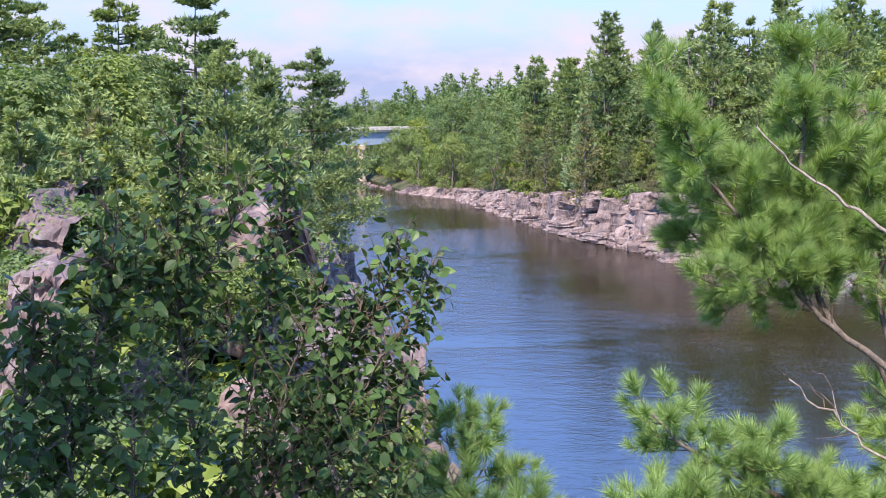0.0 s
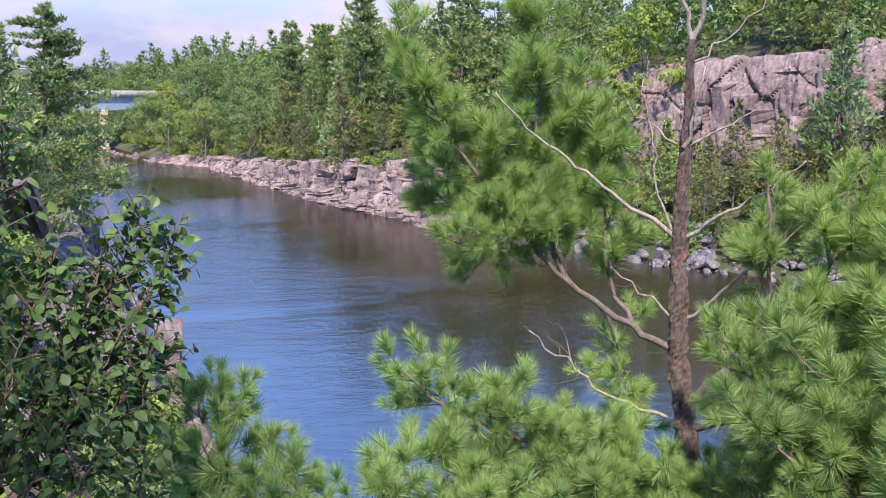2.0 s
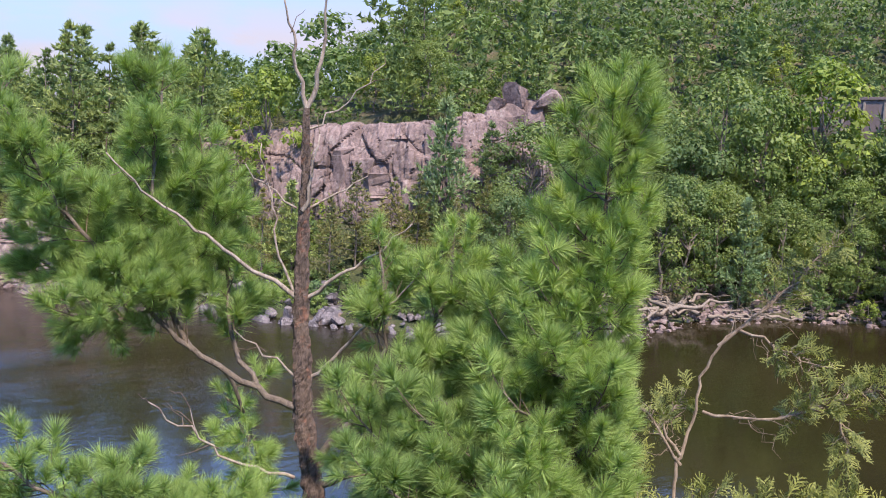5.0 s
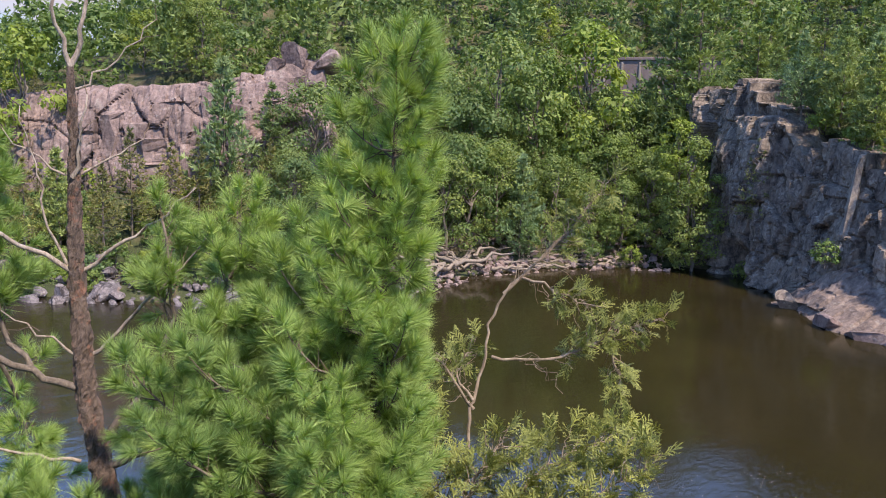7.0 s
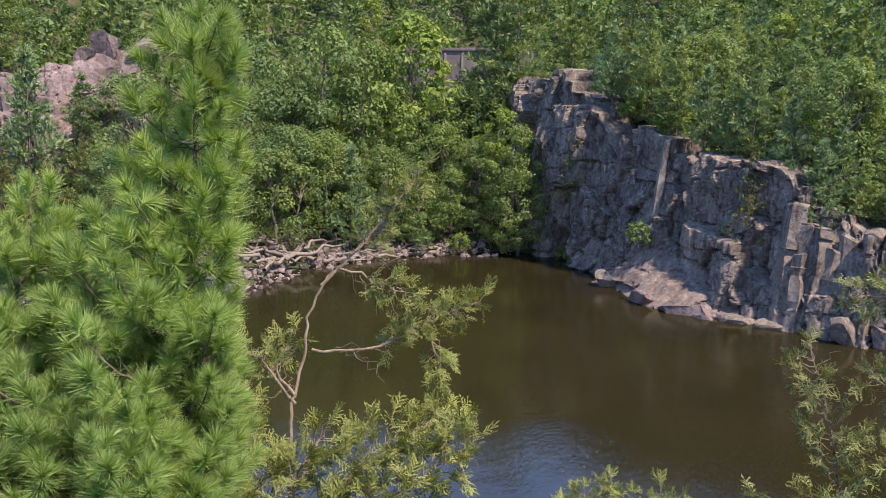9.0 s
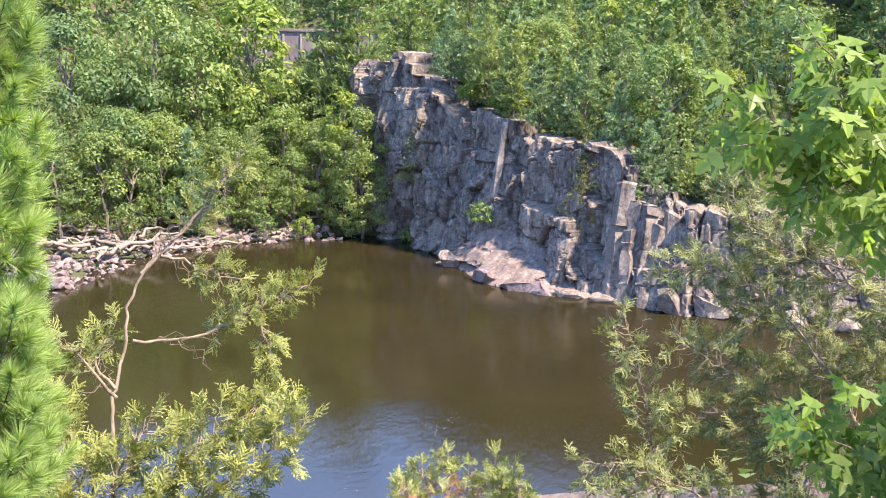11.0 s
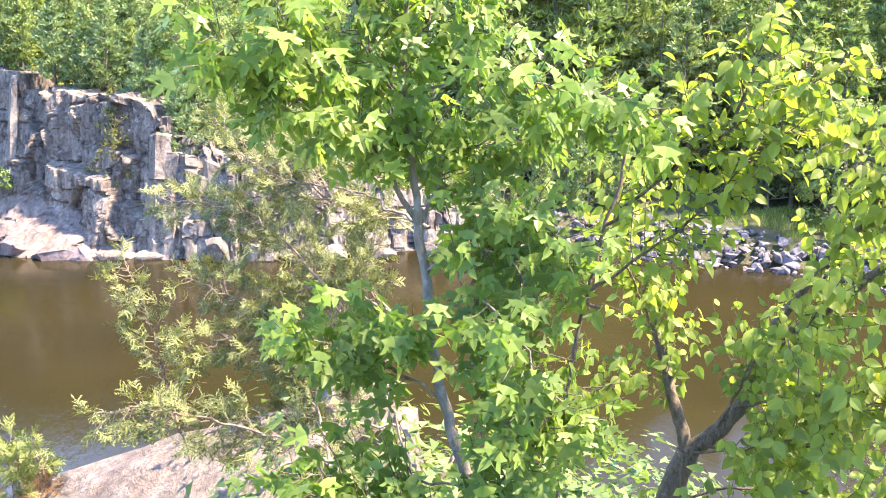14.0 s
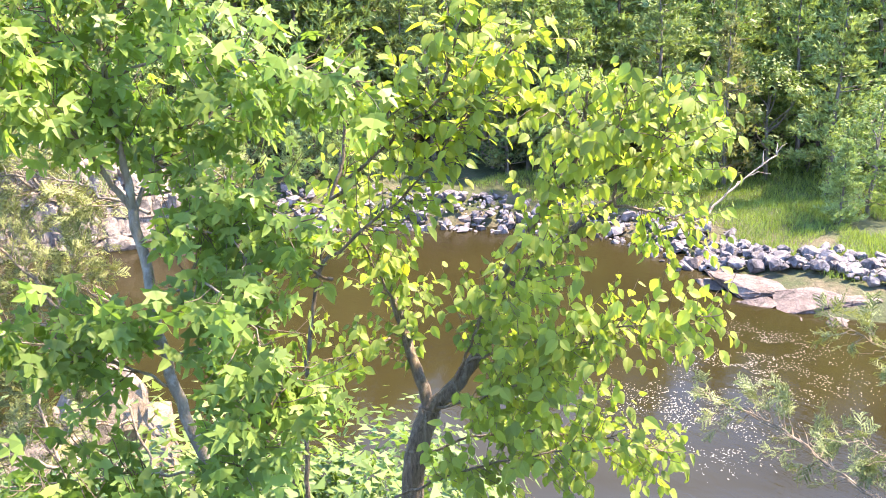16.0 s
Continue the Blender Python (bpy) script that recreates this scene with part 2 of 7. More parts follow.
    l.new(pos, sep.inputs[0])
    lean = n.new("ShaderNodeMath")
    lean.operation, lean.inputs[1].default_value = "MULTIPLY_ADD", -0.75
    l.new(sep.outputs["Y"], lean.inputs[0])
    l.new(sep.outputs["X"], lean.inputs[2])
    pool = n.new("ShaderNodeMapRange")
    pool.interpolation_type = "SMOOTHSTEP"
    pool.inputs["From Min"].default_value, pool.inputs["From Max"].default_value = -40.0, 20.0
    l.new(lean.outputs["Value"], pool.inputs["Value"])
    l.new(mix(n, l, pool.outputs["Result"], clear, silt), p.inputs["Base Color"])
    p.inputs["Roughness"].default_value = 0.5
    p.inputs["Specular IOR Level"].default_value = 0.0
    stretch = n.new("ShaderNodeMapping")
    stretch.inputs["Rotation"].default_value = (0, 0, radians(20))
    stretch.inputs["Scale"].default_value = (1.0, 2.2, 1.0)
    l.new(pos, stretch.inputs["Vector"])
    small = noise_node(n, l, stretch.outputs["Vector"], 1.5, 5, 0.62, 0.3)
    big = noise_node(n, l, stretch.outputs["Vector"], 0.42, 5, 0.6, 0.5)
    slick = ramp(n, l, noise_node(n, l, pos, 0.035, 5, 0.6, 0.8), [(0.42, (0.3, 0.3, 0.3)), (0.58, (1, 1, 1))])
    calm = n.new("ShaderNodeMapRange")
    calm.inputs["To Min"].default_value, calm.inputs["To Max"].default_value = 1.0, 0.35
    l.new(pool.outputs["Result"], calm.inputs["Value"])
    h = mix(n, l, 0.7, small, big)
    h = mix(n, l, 1.0, h, slick, "MULTIPLY")
    h = mix(n, l, 1.0, h, calm.outputs["Result"], "MULTIPLY")
    bump(n, l, p, h, 1.0, 0.15)
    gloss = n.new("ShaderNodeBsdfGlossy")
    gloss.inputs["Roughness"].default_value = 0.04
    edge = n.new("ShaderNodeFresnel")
    # IOR set far above water's in the channel to force a bright sky reflection
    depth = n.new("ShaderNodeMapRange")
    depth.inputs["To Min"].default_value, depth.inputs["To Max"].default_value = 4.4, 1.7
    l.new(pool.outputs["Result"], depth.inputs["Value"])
    # IOR cut again toward the beach, to hide the sky's reflection there
    sheen_cut = n.new("ShaderNodeMapRange")
    sheen_cut.inputs["From Min"].default_value, sheen_cut.inputs["From Max"].default_value = 31.0, 41.0
    sheen_cut.inputs["To Min"].default_value, sheen_cut.inputs["To Max"].default_value = 0.0, -0.5
    l.new(lean.outputs["Value"], sheen_cut.inputs["Value"])
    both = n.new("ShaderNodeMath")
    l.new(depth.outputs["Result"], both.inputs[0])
    l.new(sheen_cut.outputs["Result"], both.inputs[1])
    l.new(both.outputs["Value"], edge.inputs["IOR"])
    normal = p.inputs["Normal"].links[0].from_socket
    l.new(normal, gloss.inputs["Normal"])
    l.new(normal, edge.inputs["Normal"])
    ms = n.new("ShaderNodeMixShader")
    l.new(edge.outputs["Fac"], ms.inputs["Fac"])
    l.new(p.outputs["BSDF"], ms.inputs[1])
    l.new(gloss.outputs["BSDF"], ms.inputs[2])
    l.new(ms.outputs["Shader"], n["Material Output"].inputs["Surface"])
    return m


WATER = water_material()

# ---- building helpers ----
def mesh_of(name, verts, faces, material, smooth=False):
    me = bpy.data.meshes.new(name)
    me.from_pydata([tuple(v) for v in verts], [], [tuple(int(i) for i in f) for f in faces])
    me.materials.append(material)
    if smooth:
        me.shade_smooth()
    me.update()
    return me


def quads_mesh(name, verts, size, material):
    """Many separate polygons with the same number of corners, from one flat array."""
    verts = np.asarray(verts, dtype=np.float32).reshape(-1, 3)
    count = len(verts) // size
    me = bpy.data.meshes.new(name)
    me.vertices.add(len(verts))
    me.vertices.foreach_set("co", verts.ravel())
    me.loops.add(len(verts))
    me.loops.foreach_set("vertex_index", np.arange(len(verts), dtype=np.int32))
    me.polygons.add(count)
    me.polygons.foreach_set("loop_start", np.arange(0, len(verts), size, dtype=np.int32))
    me.materials.append(material)
    me.update(calc_edges=True)
    return me


def part(name, data, parent, label=""):
    ob = new(name, data)
    ob.parent = parent
    return tagged(ob, label)


def thing(name, at, label, category, group="", kind=""):
    ob = new(name)
    ob.matrix_basis = at if isinstance(at, Matrix) else Matrix.Translation(at)
    ob.empty_display_size = 0.3
    return tagged(ob, label, category, group, kind)


def h2(i, j, seed):
    """A random number 0..1 for each pair of whole numbers."""
    v = np.sin(i * 127.1 + j * 311.7 + seed * 74.7) * 43758.5453
    return v - np.floor(v)


def vnoise(x, y, seed=0):
    xi, yi = np.floor(x), np.floor(y)
    fx, fy = x - xi, y - yi
    fx, fy = fx * fx * (3 - 2 * fx), fy * fy * (3 - 2 * fy)
    a, b, c, d = h2(xi, yi, seed), h2(xi + 1, yi, seed), h2(xi, yi + 1, seed), h2(xi + 1, yi + 1, seed)
    return a + (b - a) * fx + (c - a) * fy + (a - b - c + d) * fx * fy


def fbm(x, y, seed=0, octaves=4):
    out, amp, total = 0, 1.0, 0
    for k in range(octaves):
        out, total = out + amp * vnoise(x * 2 ** k, y * 2 ** k, seed + k), total + amp
        amp *= 0.5
    return out / total - 0.5


def cells(u, v, seed):
    """Irregular cells: a random number of the nearest cell, the gap to its edge, and the offset from its middle."""
    ui, vi = np.floor(u), np.floor(v)
    best, second = np.full(u.shape, 9.0), np.full(u.shape, 9.0)
    value, du, dv = np.zeros(u.shape), np.zeros(u.shape), np.zeros(u.shape)
    for a in (-1, 0, 1):
        for b in (-1, 0, 1):
            cu, cv = ui + a, vi + b
            pu, pv = cu + 0.1 + 0.8 * h2(cu, cv, seed), cv + 0.1 + 0.8 * h2(cu, cv, seed + 9)
            d = np.maximum(np.abs(u - pu), np.abs(v - pv)) * 0.7 + 0.3 * np.hypot(u - pu, v - pv)
            near = d < best
            second = np.where(near, best, np.minimum(second, d))
            value = np.where(near, h2(cu, cv, seed + 21), value)
            du, dv = np.where(near, u - pu, du), np.where(near, v - pv, dv)
            best = np.where(near, d, best)
    return value, second - best, du, dv


# ---- the lie of the land ----
# shores, each row: x, y, cliff height, cliff width, slope behind the cliff, second step: setback, rise
FAR_SHORE = [
    (-420, 460, 2, 4, 0.25, 60, 0), (-220, 430, 2, 4, 0.25, 60, 0), (-110, 400, 2, 4, 0.25, 60, 0), (-60, 340, 2, 4, 0.28, 60, 0), (-35, 292, 2, 4, 0.3, 60, 0),
    (-21.5, 256, 2, 4, 0.3, 60, 0), (-11, 218, 2, 4, 0.3, 60, 0), (1, 202, 2, 4, 0.32, 60, 0), (9, 180, 3.0, 4, 0.34, 60, 0),
    (13, 160, 4.5, 4, 0.34, 60, 0), (18.3, 142, 5.5, 4, 0.34, 60, 0), (23.8, 126, 6, 4, 0.34, 60, 0), (28, 117, 6.5, 4, 0.32, 30, 3),
    (31.5, 106.5, 6, 5, 0.3, 32, 6), (36.5, 100, 2.5, 4, 0.36, 31, 10), (42, 86, 1.5, 4, 0.40, 29, 12), (50, 72, 1.2, 4, 0.40, 29, 13),
    (60, 60, 1.2, 4, 0.40, 30, 12), (70, 54, 1.0, 4, 0.44, 33, 8), (83, 57, 0.8, 4, 0.42, 40, 3), (90, 56, 0.8, 5, 0.48, 44, 3),
    (98, 53, 0.8, 5, 0.5, 44, 3), (106, 46, 1.2, 3, 0.5, 44, 2), (111.5, 41.4, 2.5, 3, 0.5, 44, 2), (112.4, 39.4, 8, 3, 0.45, 60, 0), (110, 36.6, 18, 4, 0.4, 60, 0), (106.5, 32.4, 20.5, 4, 0.3, 60, 0),
    (102, 26.6, 16.4, 4, 0.5, 60, 0), (98.5, 21.5, 15.4, 4, 0.5, 60, 0), (93.5, 14.5, 14.2, 4, 0.46, 60, 0), (88, 8.6, 13, 3.5, 0.46, 60, 0),
    (83.5, 5, 11.2, 3.5, 0.44, 60, 0), (81, -1, 9.4, 3, 0.42, 60, 0), (78, -10, 8, 3, 0.42, 60, 0), (78, -18, 5, 3, 0.42, 60, 0),
    (76, -28, 2.5, 4, 0.3, 60, 0), (70, -38, 2, 4, 0.2, 60, 0), (64, -44, 1.5, 4, 0.12, 60, 0), (58, -51, 1.2, 4, 0.1, 60, 0),
    (50, -51, 1.2, 4, 0.08, 60, 0), (44, -49, 1.1, 4, 0.07, 60, 0), (36, -46, 1.0, 4, 0.07, 60, 0), (31, -46, 1.0, 4, 0.07, 60, 0),
    (22, -52, 1.0, 4, 0.07, 60, 0), (0, -66, 1.0, 4, 0.07, 60, 0), (-60, -95, 1.0, 4, 0.1, 60, 0), (-300, -190, 1.0, 4, 0.1, 60, 0),
]
NEAR_SHORE = [
    (-420, 400, 2, 6, 0.2, 60, 0), (-140, 370, 2, 6, 0.2, 60, 0), (-78, 300, 3, 6, 0.2, 60, 0), (-47, 230, 4, 6, 0.2, 60, 0), (-24, 150, 6, 8, 0.2, 60, 0),
    (-12, 107, 8, 9, 0.14, 60, 0), (-6, 75, 9, 10, 0.12, 60, 0), (-2, 53, 9, 10, 0.1, 60, 0), (0, 41, 8, 13, 0.1, 60, 0),
    (5, 30, 9, 17, 0.1, 60, 0), (13, 19, 11.5, 19, 0.06, 60, 0), (19, 6, 12.5, 18, 0.05, 60, 0), (19, -8, 12, 18, 0.05, 60, 0),
    (13, -22, 12, 18, 0.05, 60, 0), (0, -33, 12, 16, 0.05, 60, 0), (-30, -45, 10, 12, 0.05, 60, 0), (-300, -140, 6, 12, 0.1, 60, 0),
]


def along(shore, x, y, side):
    """For places x, y: how far inland of the shore (side 1: land to the left of the way along it), and its row there."""
    rows = np.array(shore, dtype=float)
    best = np.full(x.shape, 1e9)
    sign = np.zeros(x.shape)
    vals = np.zeros((*x.shape, 5))
    for a, b in zip(rows[:-1], rows[1:]):
        e = b[:2] - a[:2]
        f = np.clip(((x - a[0]) * e[0] + (y - a[1]) * e[1]) / (e @ e), 0, 1)
        dx, dy = x - a[0] - f * e[0], y - a[1] - f * e[1]
        d = np.hypot(dx, dy)
        near = d < best - 1e-9
        best = np.where(near, d, best)
        sign = np.where(near, np.sign(e[0] * dy - e[1] * dx), sign)
        vals = np.where(near[..., None], a[2:] + f[..., None] * (b[2:] - a[2:]), vals)
    return best * np.where(sign == 0, 1, sign) * side, vals


def rise(d, v, back=0.0):
    """Height at d metres inland: the cliff, the slope, a second rock step, and a hill that flattens."""
    h, w, slope, d2, r2 = (v[..., i] for i in range(5))
    d = d - back - (np.clip((h - 8) / 6, 0, 1) * 3.0 if back else 0)
    f = np.clip(d / w, 0, 1)
    z = np.where(d < 0, np.maximum(-3, d * 0.8), h * f ** 0.75)
    far = np.maximum(d - w, 0)
    z = z + slope * 110 * (1 - np.exp(-far / 110))
    z = z + np.clip((slope - 0.36) * 20, 0, 1) * 0.32 * np.clip(d - 45, 0, 110)
    g = np.clip((d - d2) / 3.5, 0, 1)
    return z + r2 * g * g * (3 - 2 * g)


def land(x, y, back=0.0):
    x, y = np.asarray(x, dtype=float), np.asarray(y, dtype=float)
    df, vf = along(FAR_SHORE, x, y, 1)
    dn, vn = along(NEAR_SHORE, x, y, -1)
    zf, zn = rise(df, vf, back), rise(dn, vn, back * 0.3)
    z = np.where(df > -dn * 0 - 0, zf, np.where(dn > 0, zn, np.maximum(zf, zn)))
    z = np.where((dn > 0) & (df <= 0), zn, z)
    bluff = np.maximum(np.exp(-(np.hypot(x + 0.9, y + 0.6) / 2.4) ** 4), np.exp(-(np.abs(x + 12) / 13.2) ** 6 - (np.abs(y + 8) / 10.2) ** 6))
    z = z + np.maximum(0, 16.3 - z) * bluff
    inland = np.clip(np.maximum(df, dn) / 8, 0, 1) * np.clip((np.hypot(x, y) - 1.5) / 3, 0, 1)
    return z + inland * (fbm(x / 9, y / 9, 3) * 1.6 + fbm(x / 2.2, y / 2.2, 7, 3) * 0.5)


def spread(lo, hi, step, end, grow):
    out = list(np.arange(lo, hi + 0.01, step))
    s, a, b = step, lo, hi
    while b < end:
        s *= grow
        a, b = a - s, b + s
        out = [a, *out, b]
    return np.array(out)


def build_ground():
    gx, gy = spread(-50, 150, 1.6, 3200, 1.22), spread(-85, 250, 1.6, 3200, 1.22)
    X, Y = np.meshgrid(gx, gy)
    Z = land(X, Y, 2.0)
    n, m = X.shape
    i = np.arange(n * m).reshape(n, m)
    faces = np.stack([i[:-1, :-1], i[:-1, 1:], i[1:, 1:], i[1:, :-1]], -1).reshape(-1, 4)
    ob = new("ground", mesh_of("ground", np.stack([X, Y, Z], -1).reshape(-1, 3), faces, GROUND, True))
    return tagged(ob, "rocky forest floor with moss, needles and bare earth", "ground", kind="structure")


ground = build_ground()

WATER_Z = 0.0
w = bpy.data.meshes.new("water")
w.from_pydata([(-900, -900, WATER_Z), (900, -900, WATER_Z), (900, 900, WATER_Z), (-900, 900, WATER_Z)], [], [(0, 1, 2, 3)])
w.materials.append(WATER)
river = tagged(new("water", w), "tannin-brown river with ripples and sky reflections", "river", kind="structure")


# ---- cliffs ----
def smooth_path(rows, step):
    rows = np.array(rows, dtype=float)
    seg = np.hypot(*np.diff(rows[:, :2], axis=0).T)
    s = np.r_[0, np.cumsum(seg)]
    q = np.arange(0, s[-1], step)
    out = np.stack([np.interp(q, s, rows[:, k]) for k in range(rows.shape[1])], -1)
    k = max(1, int(2.0 / step))
    pad = np.pad(out, ((k, k), (0, 0)), mode="edge")
    return q, np.stack([np.convolve(pad[:, c], np.ones(2 * k + 1) / (2 * k + 1), "valid") for c in range(out.shape[1])], -1)


def cliff(name, rows, material, label, seed, step=0.3, wide=1.5, tall=3.5, rough=1.0, back=3.0, side=1, foot=0.0, caves=(), columns=0.0, jag=1.0, bulge=0.0):
    """A fractured rock face along rows of (x, y, top, lean, bottom): blocks stand proud or sunk by cell, joints are cut in."""
    s, p = smooth_path(rows, step)
    tx, ty = np.gradient(p[:, 0]), np.gradient(p[:, 1])
    k = max(1, int(2.5 / step))
    tx, ty = (np.convolve(np.pad(t, k, mode="edge"), np.ones(2 * k + 1) / (2 * k + 1), "valid") for t in (tx, ty))
    ln = np.hypot(tx, ty)
    nx, ny = -ty / ln * side, tx / ln * side
    high = (p[:, 2] - p[:, 4]).max()
    nv = max(6, int(high / step))
    v = np.linspace(0, 1, nv)
    S, V = np.meshgrid(s, v, indexing="ij")
    top, W, low = p[:, 2][:, None], p[:, 3][:, None], p[:, 4][:, None]
    H = top - low
    topcell, _, _, _ = cells(S / (wide * 1.1), S * 0 + 0.5, seed + 3)
    topbig, _, _, _ = cells(S / (wide * 2.7), S * 0 + 0.5, seed + 13)
    Hs = H * (0.98 + jag * (-0.12 + 0.12 * topcell + 0.12 * topbig)) + 0.8 * fbm(S / 1.5, S * 0, seed)
    Z = low - 1.2 + V * (Hs + 1.2)
    up = Z - low
    lean = W * np.clip(up / np.maximum(H, 0.5), 0, 1.1)
    skew = S + up * 0.12 + fbm(S / 9, up / 11, seed + 5) * 1.2
    a, ea, au, av = cells(skew / wide, up / tall, seed)
    b, eb, bu, bv = cells(skew / (wide * 0.4), up / (tall * 0.42), seed + 31)
    c, ec, cu, cv = cells(skew / (wide * 3.1), up / (tall * 2.1), seed + 57)

    def tilt(value, du, dv, k):
        """Each block's own flat face, leaning its own way."""
        t, q = value * 37.7, value * 91.3
        return k * ((t - np.floor(t) - 0.5) * du + (q - np.floor(q) - 0.5) * dv)

    push = rough * (1.9 * (c - 0.5) + tilt(c, cu, cv, 2.4) + 1.0 * (a - 0.5) + tilt(a, au, av, 1.5) + 0.36 * (b - 0.5) + tilt(b, bu, bv, 0.55))
    push -= rough * (0.55 * np.exp(-(ea / 0.045) ** 2) + 0.14 * np.exp(-(eb / 0.06) ** 2) + 0.35 * np.exp(-(ec / 0.015) ** 2))
    if columns:
        # upright pillars between deep joints, broken off at their own heights
        k1, e1, u1, _ = cells(skew / 2.4, up / 17, seed + 71)
        k2, e2, u2, _ = cells(skew / 1.05, up / 7, seed + 83)
        push += columns * (2.0 * (k1 - 0.5) + 0.9 * (k2 - 0.5) + tilt(k1, u1, u1 * 0, 1.6) - 0.9 * np.exp(-(e1 / 0.05) ** 2) - 0.5 * np.exp(-(e2 / 0.06) ** 2))
    lean = lean + bulge * np.clip((V - 0.55) / 0.45, 0, 1) ** 2.5
    push += fbm(S / 0.7, up / 0.9, seed + 2, 3) * 0.09 * rough
    push += foot * np.exp(-np.maximum(up, 0) / 1.2)
    for cs, width, height, deep in caves:
        push -= deep * np.exp(-((S - cs) / width) ** 4 - (np.maximum(up, 0) / height) ** 4)
    D = lean - push
    X, Y = p[:, 0][:, None] + nx[:, None] * D, p[:, 1][:, None] + ny[:, None] * D
    # the top, running back into the ground
    rows_x, rows_y, rows_z = [X], [Y], [Z]
    for q in (0.12, 0.3, 0.6, 1.0):
        e = D[:, -1:] + q * back
        rows_x.append(p[:, 0][:, None] + nx[:, None] * e)
        rows_y.append(p[:, 1][:, None] + ny[:, None] * e)
        rows_z.append(Z[:, -1:] + q * 0.2 + 0.5 * fbm(S[:, :1] / 1.5, S[:, :1] * 0 + q * 4, seed + 8) - (2.2 if q == 1.0 else 0))
    X, Y, Z = np.hstack(rows_x), np.hstack(rows_y), np.hstack(rows_z)
    n, m = X.shape
    i = np.arange(n * m).reshape(n, m)
    quad = [i[:-1, :-1], i[1:, :-1], i[1:, 1:], i[:-1, 1:]]
    faces = np.stack(quad if side > 0 else quad[::-1], -1).reshape(-1, 4)
    me = mesh_of(name, np.stack([X, Y, Z], -1).reshape(-1, 3), faces, material)
    return tagged(new(name, me), label, "cliff", kind="structure")


promontory = cliff("cliff_promontory", [(126, 47.5, 23, 2, 8), (119, 43.2, 24.5, 2, 2), (113.4, 39.4, 24.5, 2.5, 0), (109.8, 36.0, 24, 3, 0), (107.4, 33.4, 23.6, 3.2, 0), (105, 30.4, 22.6, 3.0, 0), (102.6, 27.2, 18.0, 2.6, 0), (99.4, 23.0, 16.8, 2.6, 0), (95.4, 17.8, 16.2, 2.2, 0), (91.4, 12.8, 15.2, 2.2, 0), (87, 8.8, 14.4, 2.2, 0),
      (83.4, 5, 12.4, 2.5, 0), (81.2, 1, 11.0, 2.2, 0), (79.8, -5, 9.8, 2.2, 0), (79.4, -11, 8.5, 2.2, 0), (78.8, -17, 6.0, 2.5, 0), (76.5, -26, 2.6, 3, 0), (75.5, -30, 1.2, 3, 0)],
      ROCK_GREY, "sheer grey basalt cliff with upright joints", 11, 0.2, 3.2, 4.6, 1.15, 6.5, caves=((22.0, 2.5, 3.6, 6.0),), columns=0.16, foot=0.8)
cliff("cliff_toe", [(97.4, 24.6, 1.2, 2.0, 0), (94.2, 22.6, 4.4, 3.4, 0), (90.6, 20, 5.6, 5.4, 0), (87, 16.8, 5.2, 6.4, 0), (85, 13.4, 3.8, 6.0, 0), (84, 10, 2.2, 4.0, 0), (83, 6.4, 1.2, 2.0, 0)],
      ROCK_TOE, "sloping pinkish rock foot of the cliff running into the water", 15, 0.2, 4.0, 2.4, 0.7, 3.0, foot=1.0)
far_bank = cliff("cliff_far_bank", [(-11, 218, 1.5, 3, 0), (1, 202, 2, 3, 0), (9, 180, 3.0, 3, 0), (13, 160, 4.8, 1.6, 0), (18.3, 142, 6.2, 1.6, 0), (23.8, 126, 6.8, 1.6, 0), (28, 117, 7.4, 1.6, 0), (31.5, 106.5, 6.8, 2, 0), (35, 102.5, 4.4, 2.5, 0), (39, 95, 1.6, 3, 0)],
      ROCK_BANK, "low pinkish basalt cliffs along the far bank", 23, 0.25, 3.4, 4.6, 1.0, 3.5, foot=0.8, columns=0.5)
outcrop = cliff("cliff_outcrop", [(38, 132, 13, 2, 9), (44, 122, 15.5, 3, 9), (51, 112, 19.5, 3, 10), (58, 103, 21.5, 3, 10), (63, 97, 22.3, 3, 10), (68, 91, 23.2, 3, 10), (74, 84.5, 24, 3, 10), (80, 80, 23, 3, 11), (86, 78, 20, 3, 13)],
      ROCK_PINK, "broken pinkish rock wall standing out of the wooded slope", 37, 0.25, 6.5, 7.5, 0.85, 5.0, jag=0.7, bulge=1.6, columns=0.3)
# the darker rock colour stands in for shade from the brush over this wall
cliff("cliff_near_bank", [(-20, 143, 3.5, 3, 0), (-12, 107, 5, 3, 0), (-8, 84, 7, 3, 0), (-5, 68, 8.5, 3, 0), (-2.2, 53, 8, 3.5, 0), (-1, 46, 6.5, 4, 0), (-0.5, 40, 4, 4, 0), (2, 34, 2.6, 4, 0), (6, 28.5, 1.6, 4, 0), (12, 20.5, 1.0, 4, 0)],
      ROCK_DARK, "weathered, shade-darkened rock wall of the near bank above the river", 41, 0.25, 2.2, 3.2, 1.0, 4.0, side=-1)
cliff("cliff_near_ledge", [(-16, 52, 13.6, 2, 6), (-12.5, 47, 14.2, 2, 6), (-9.5, 44, 13.9, 2, 5), (-7.4, 41, 12.9, 2, 4), (-7, 36, 12.5, 2, 4)],
      ROCK_PINK, "weathered rock ledge above the near bank", 43, 0.22, 2.0, 2.6, 1.0, 4.0, side=-1)

# rock terraces of the near bank
for k, rows in enumerate([
        [(-13.4, 24.5, 16.7, 1.2, 13.2), (-12.1, 24.6, 16.9, 1.2, 13.4), (-11.3, 24.5, 16.7, 1.0, 13.2), (-10.4, 24.3, 16.0, 0.8, 13.0)],
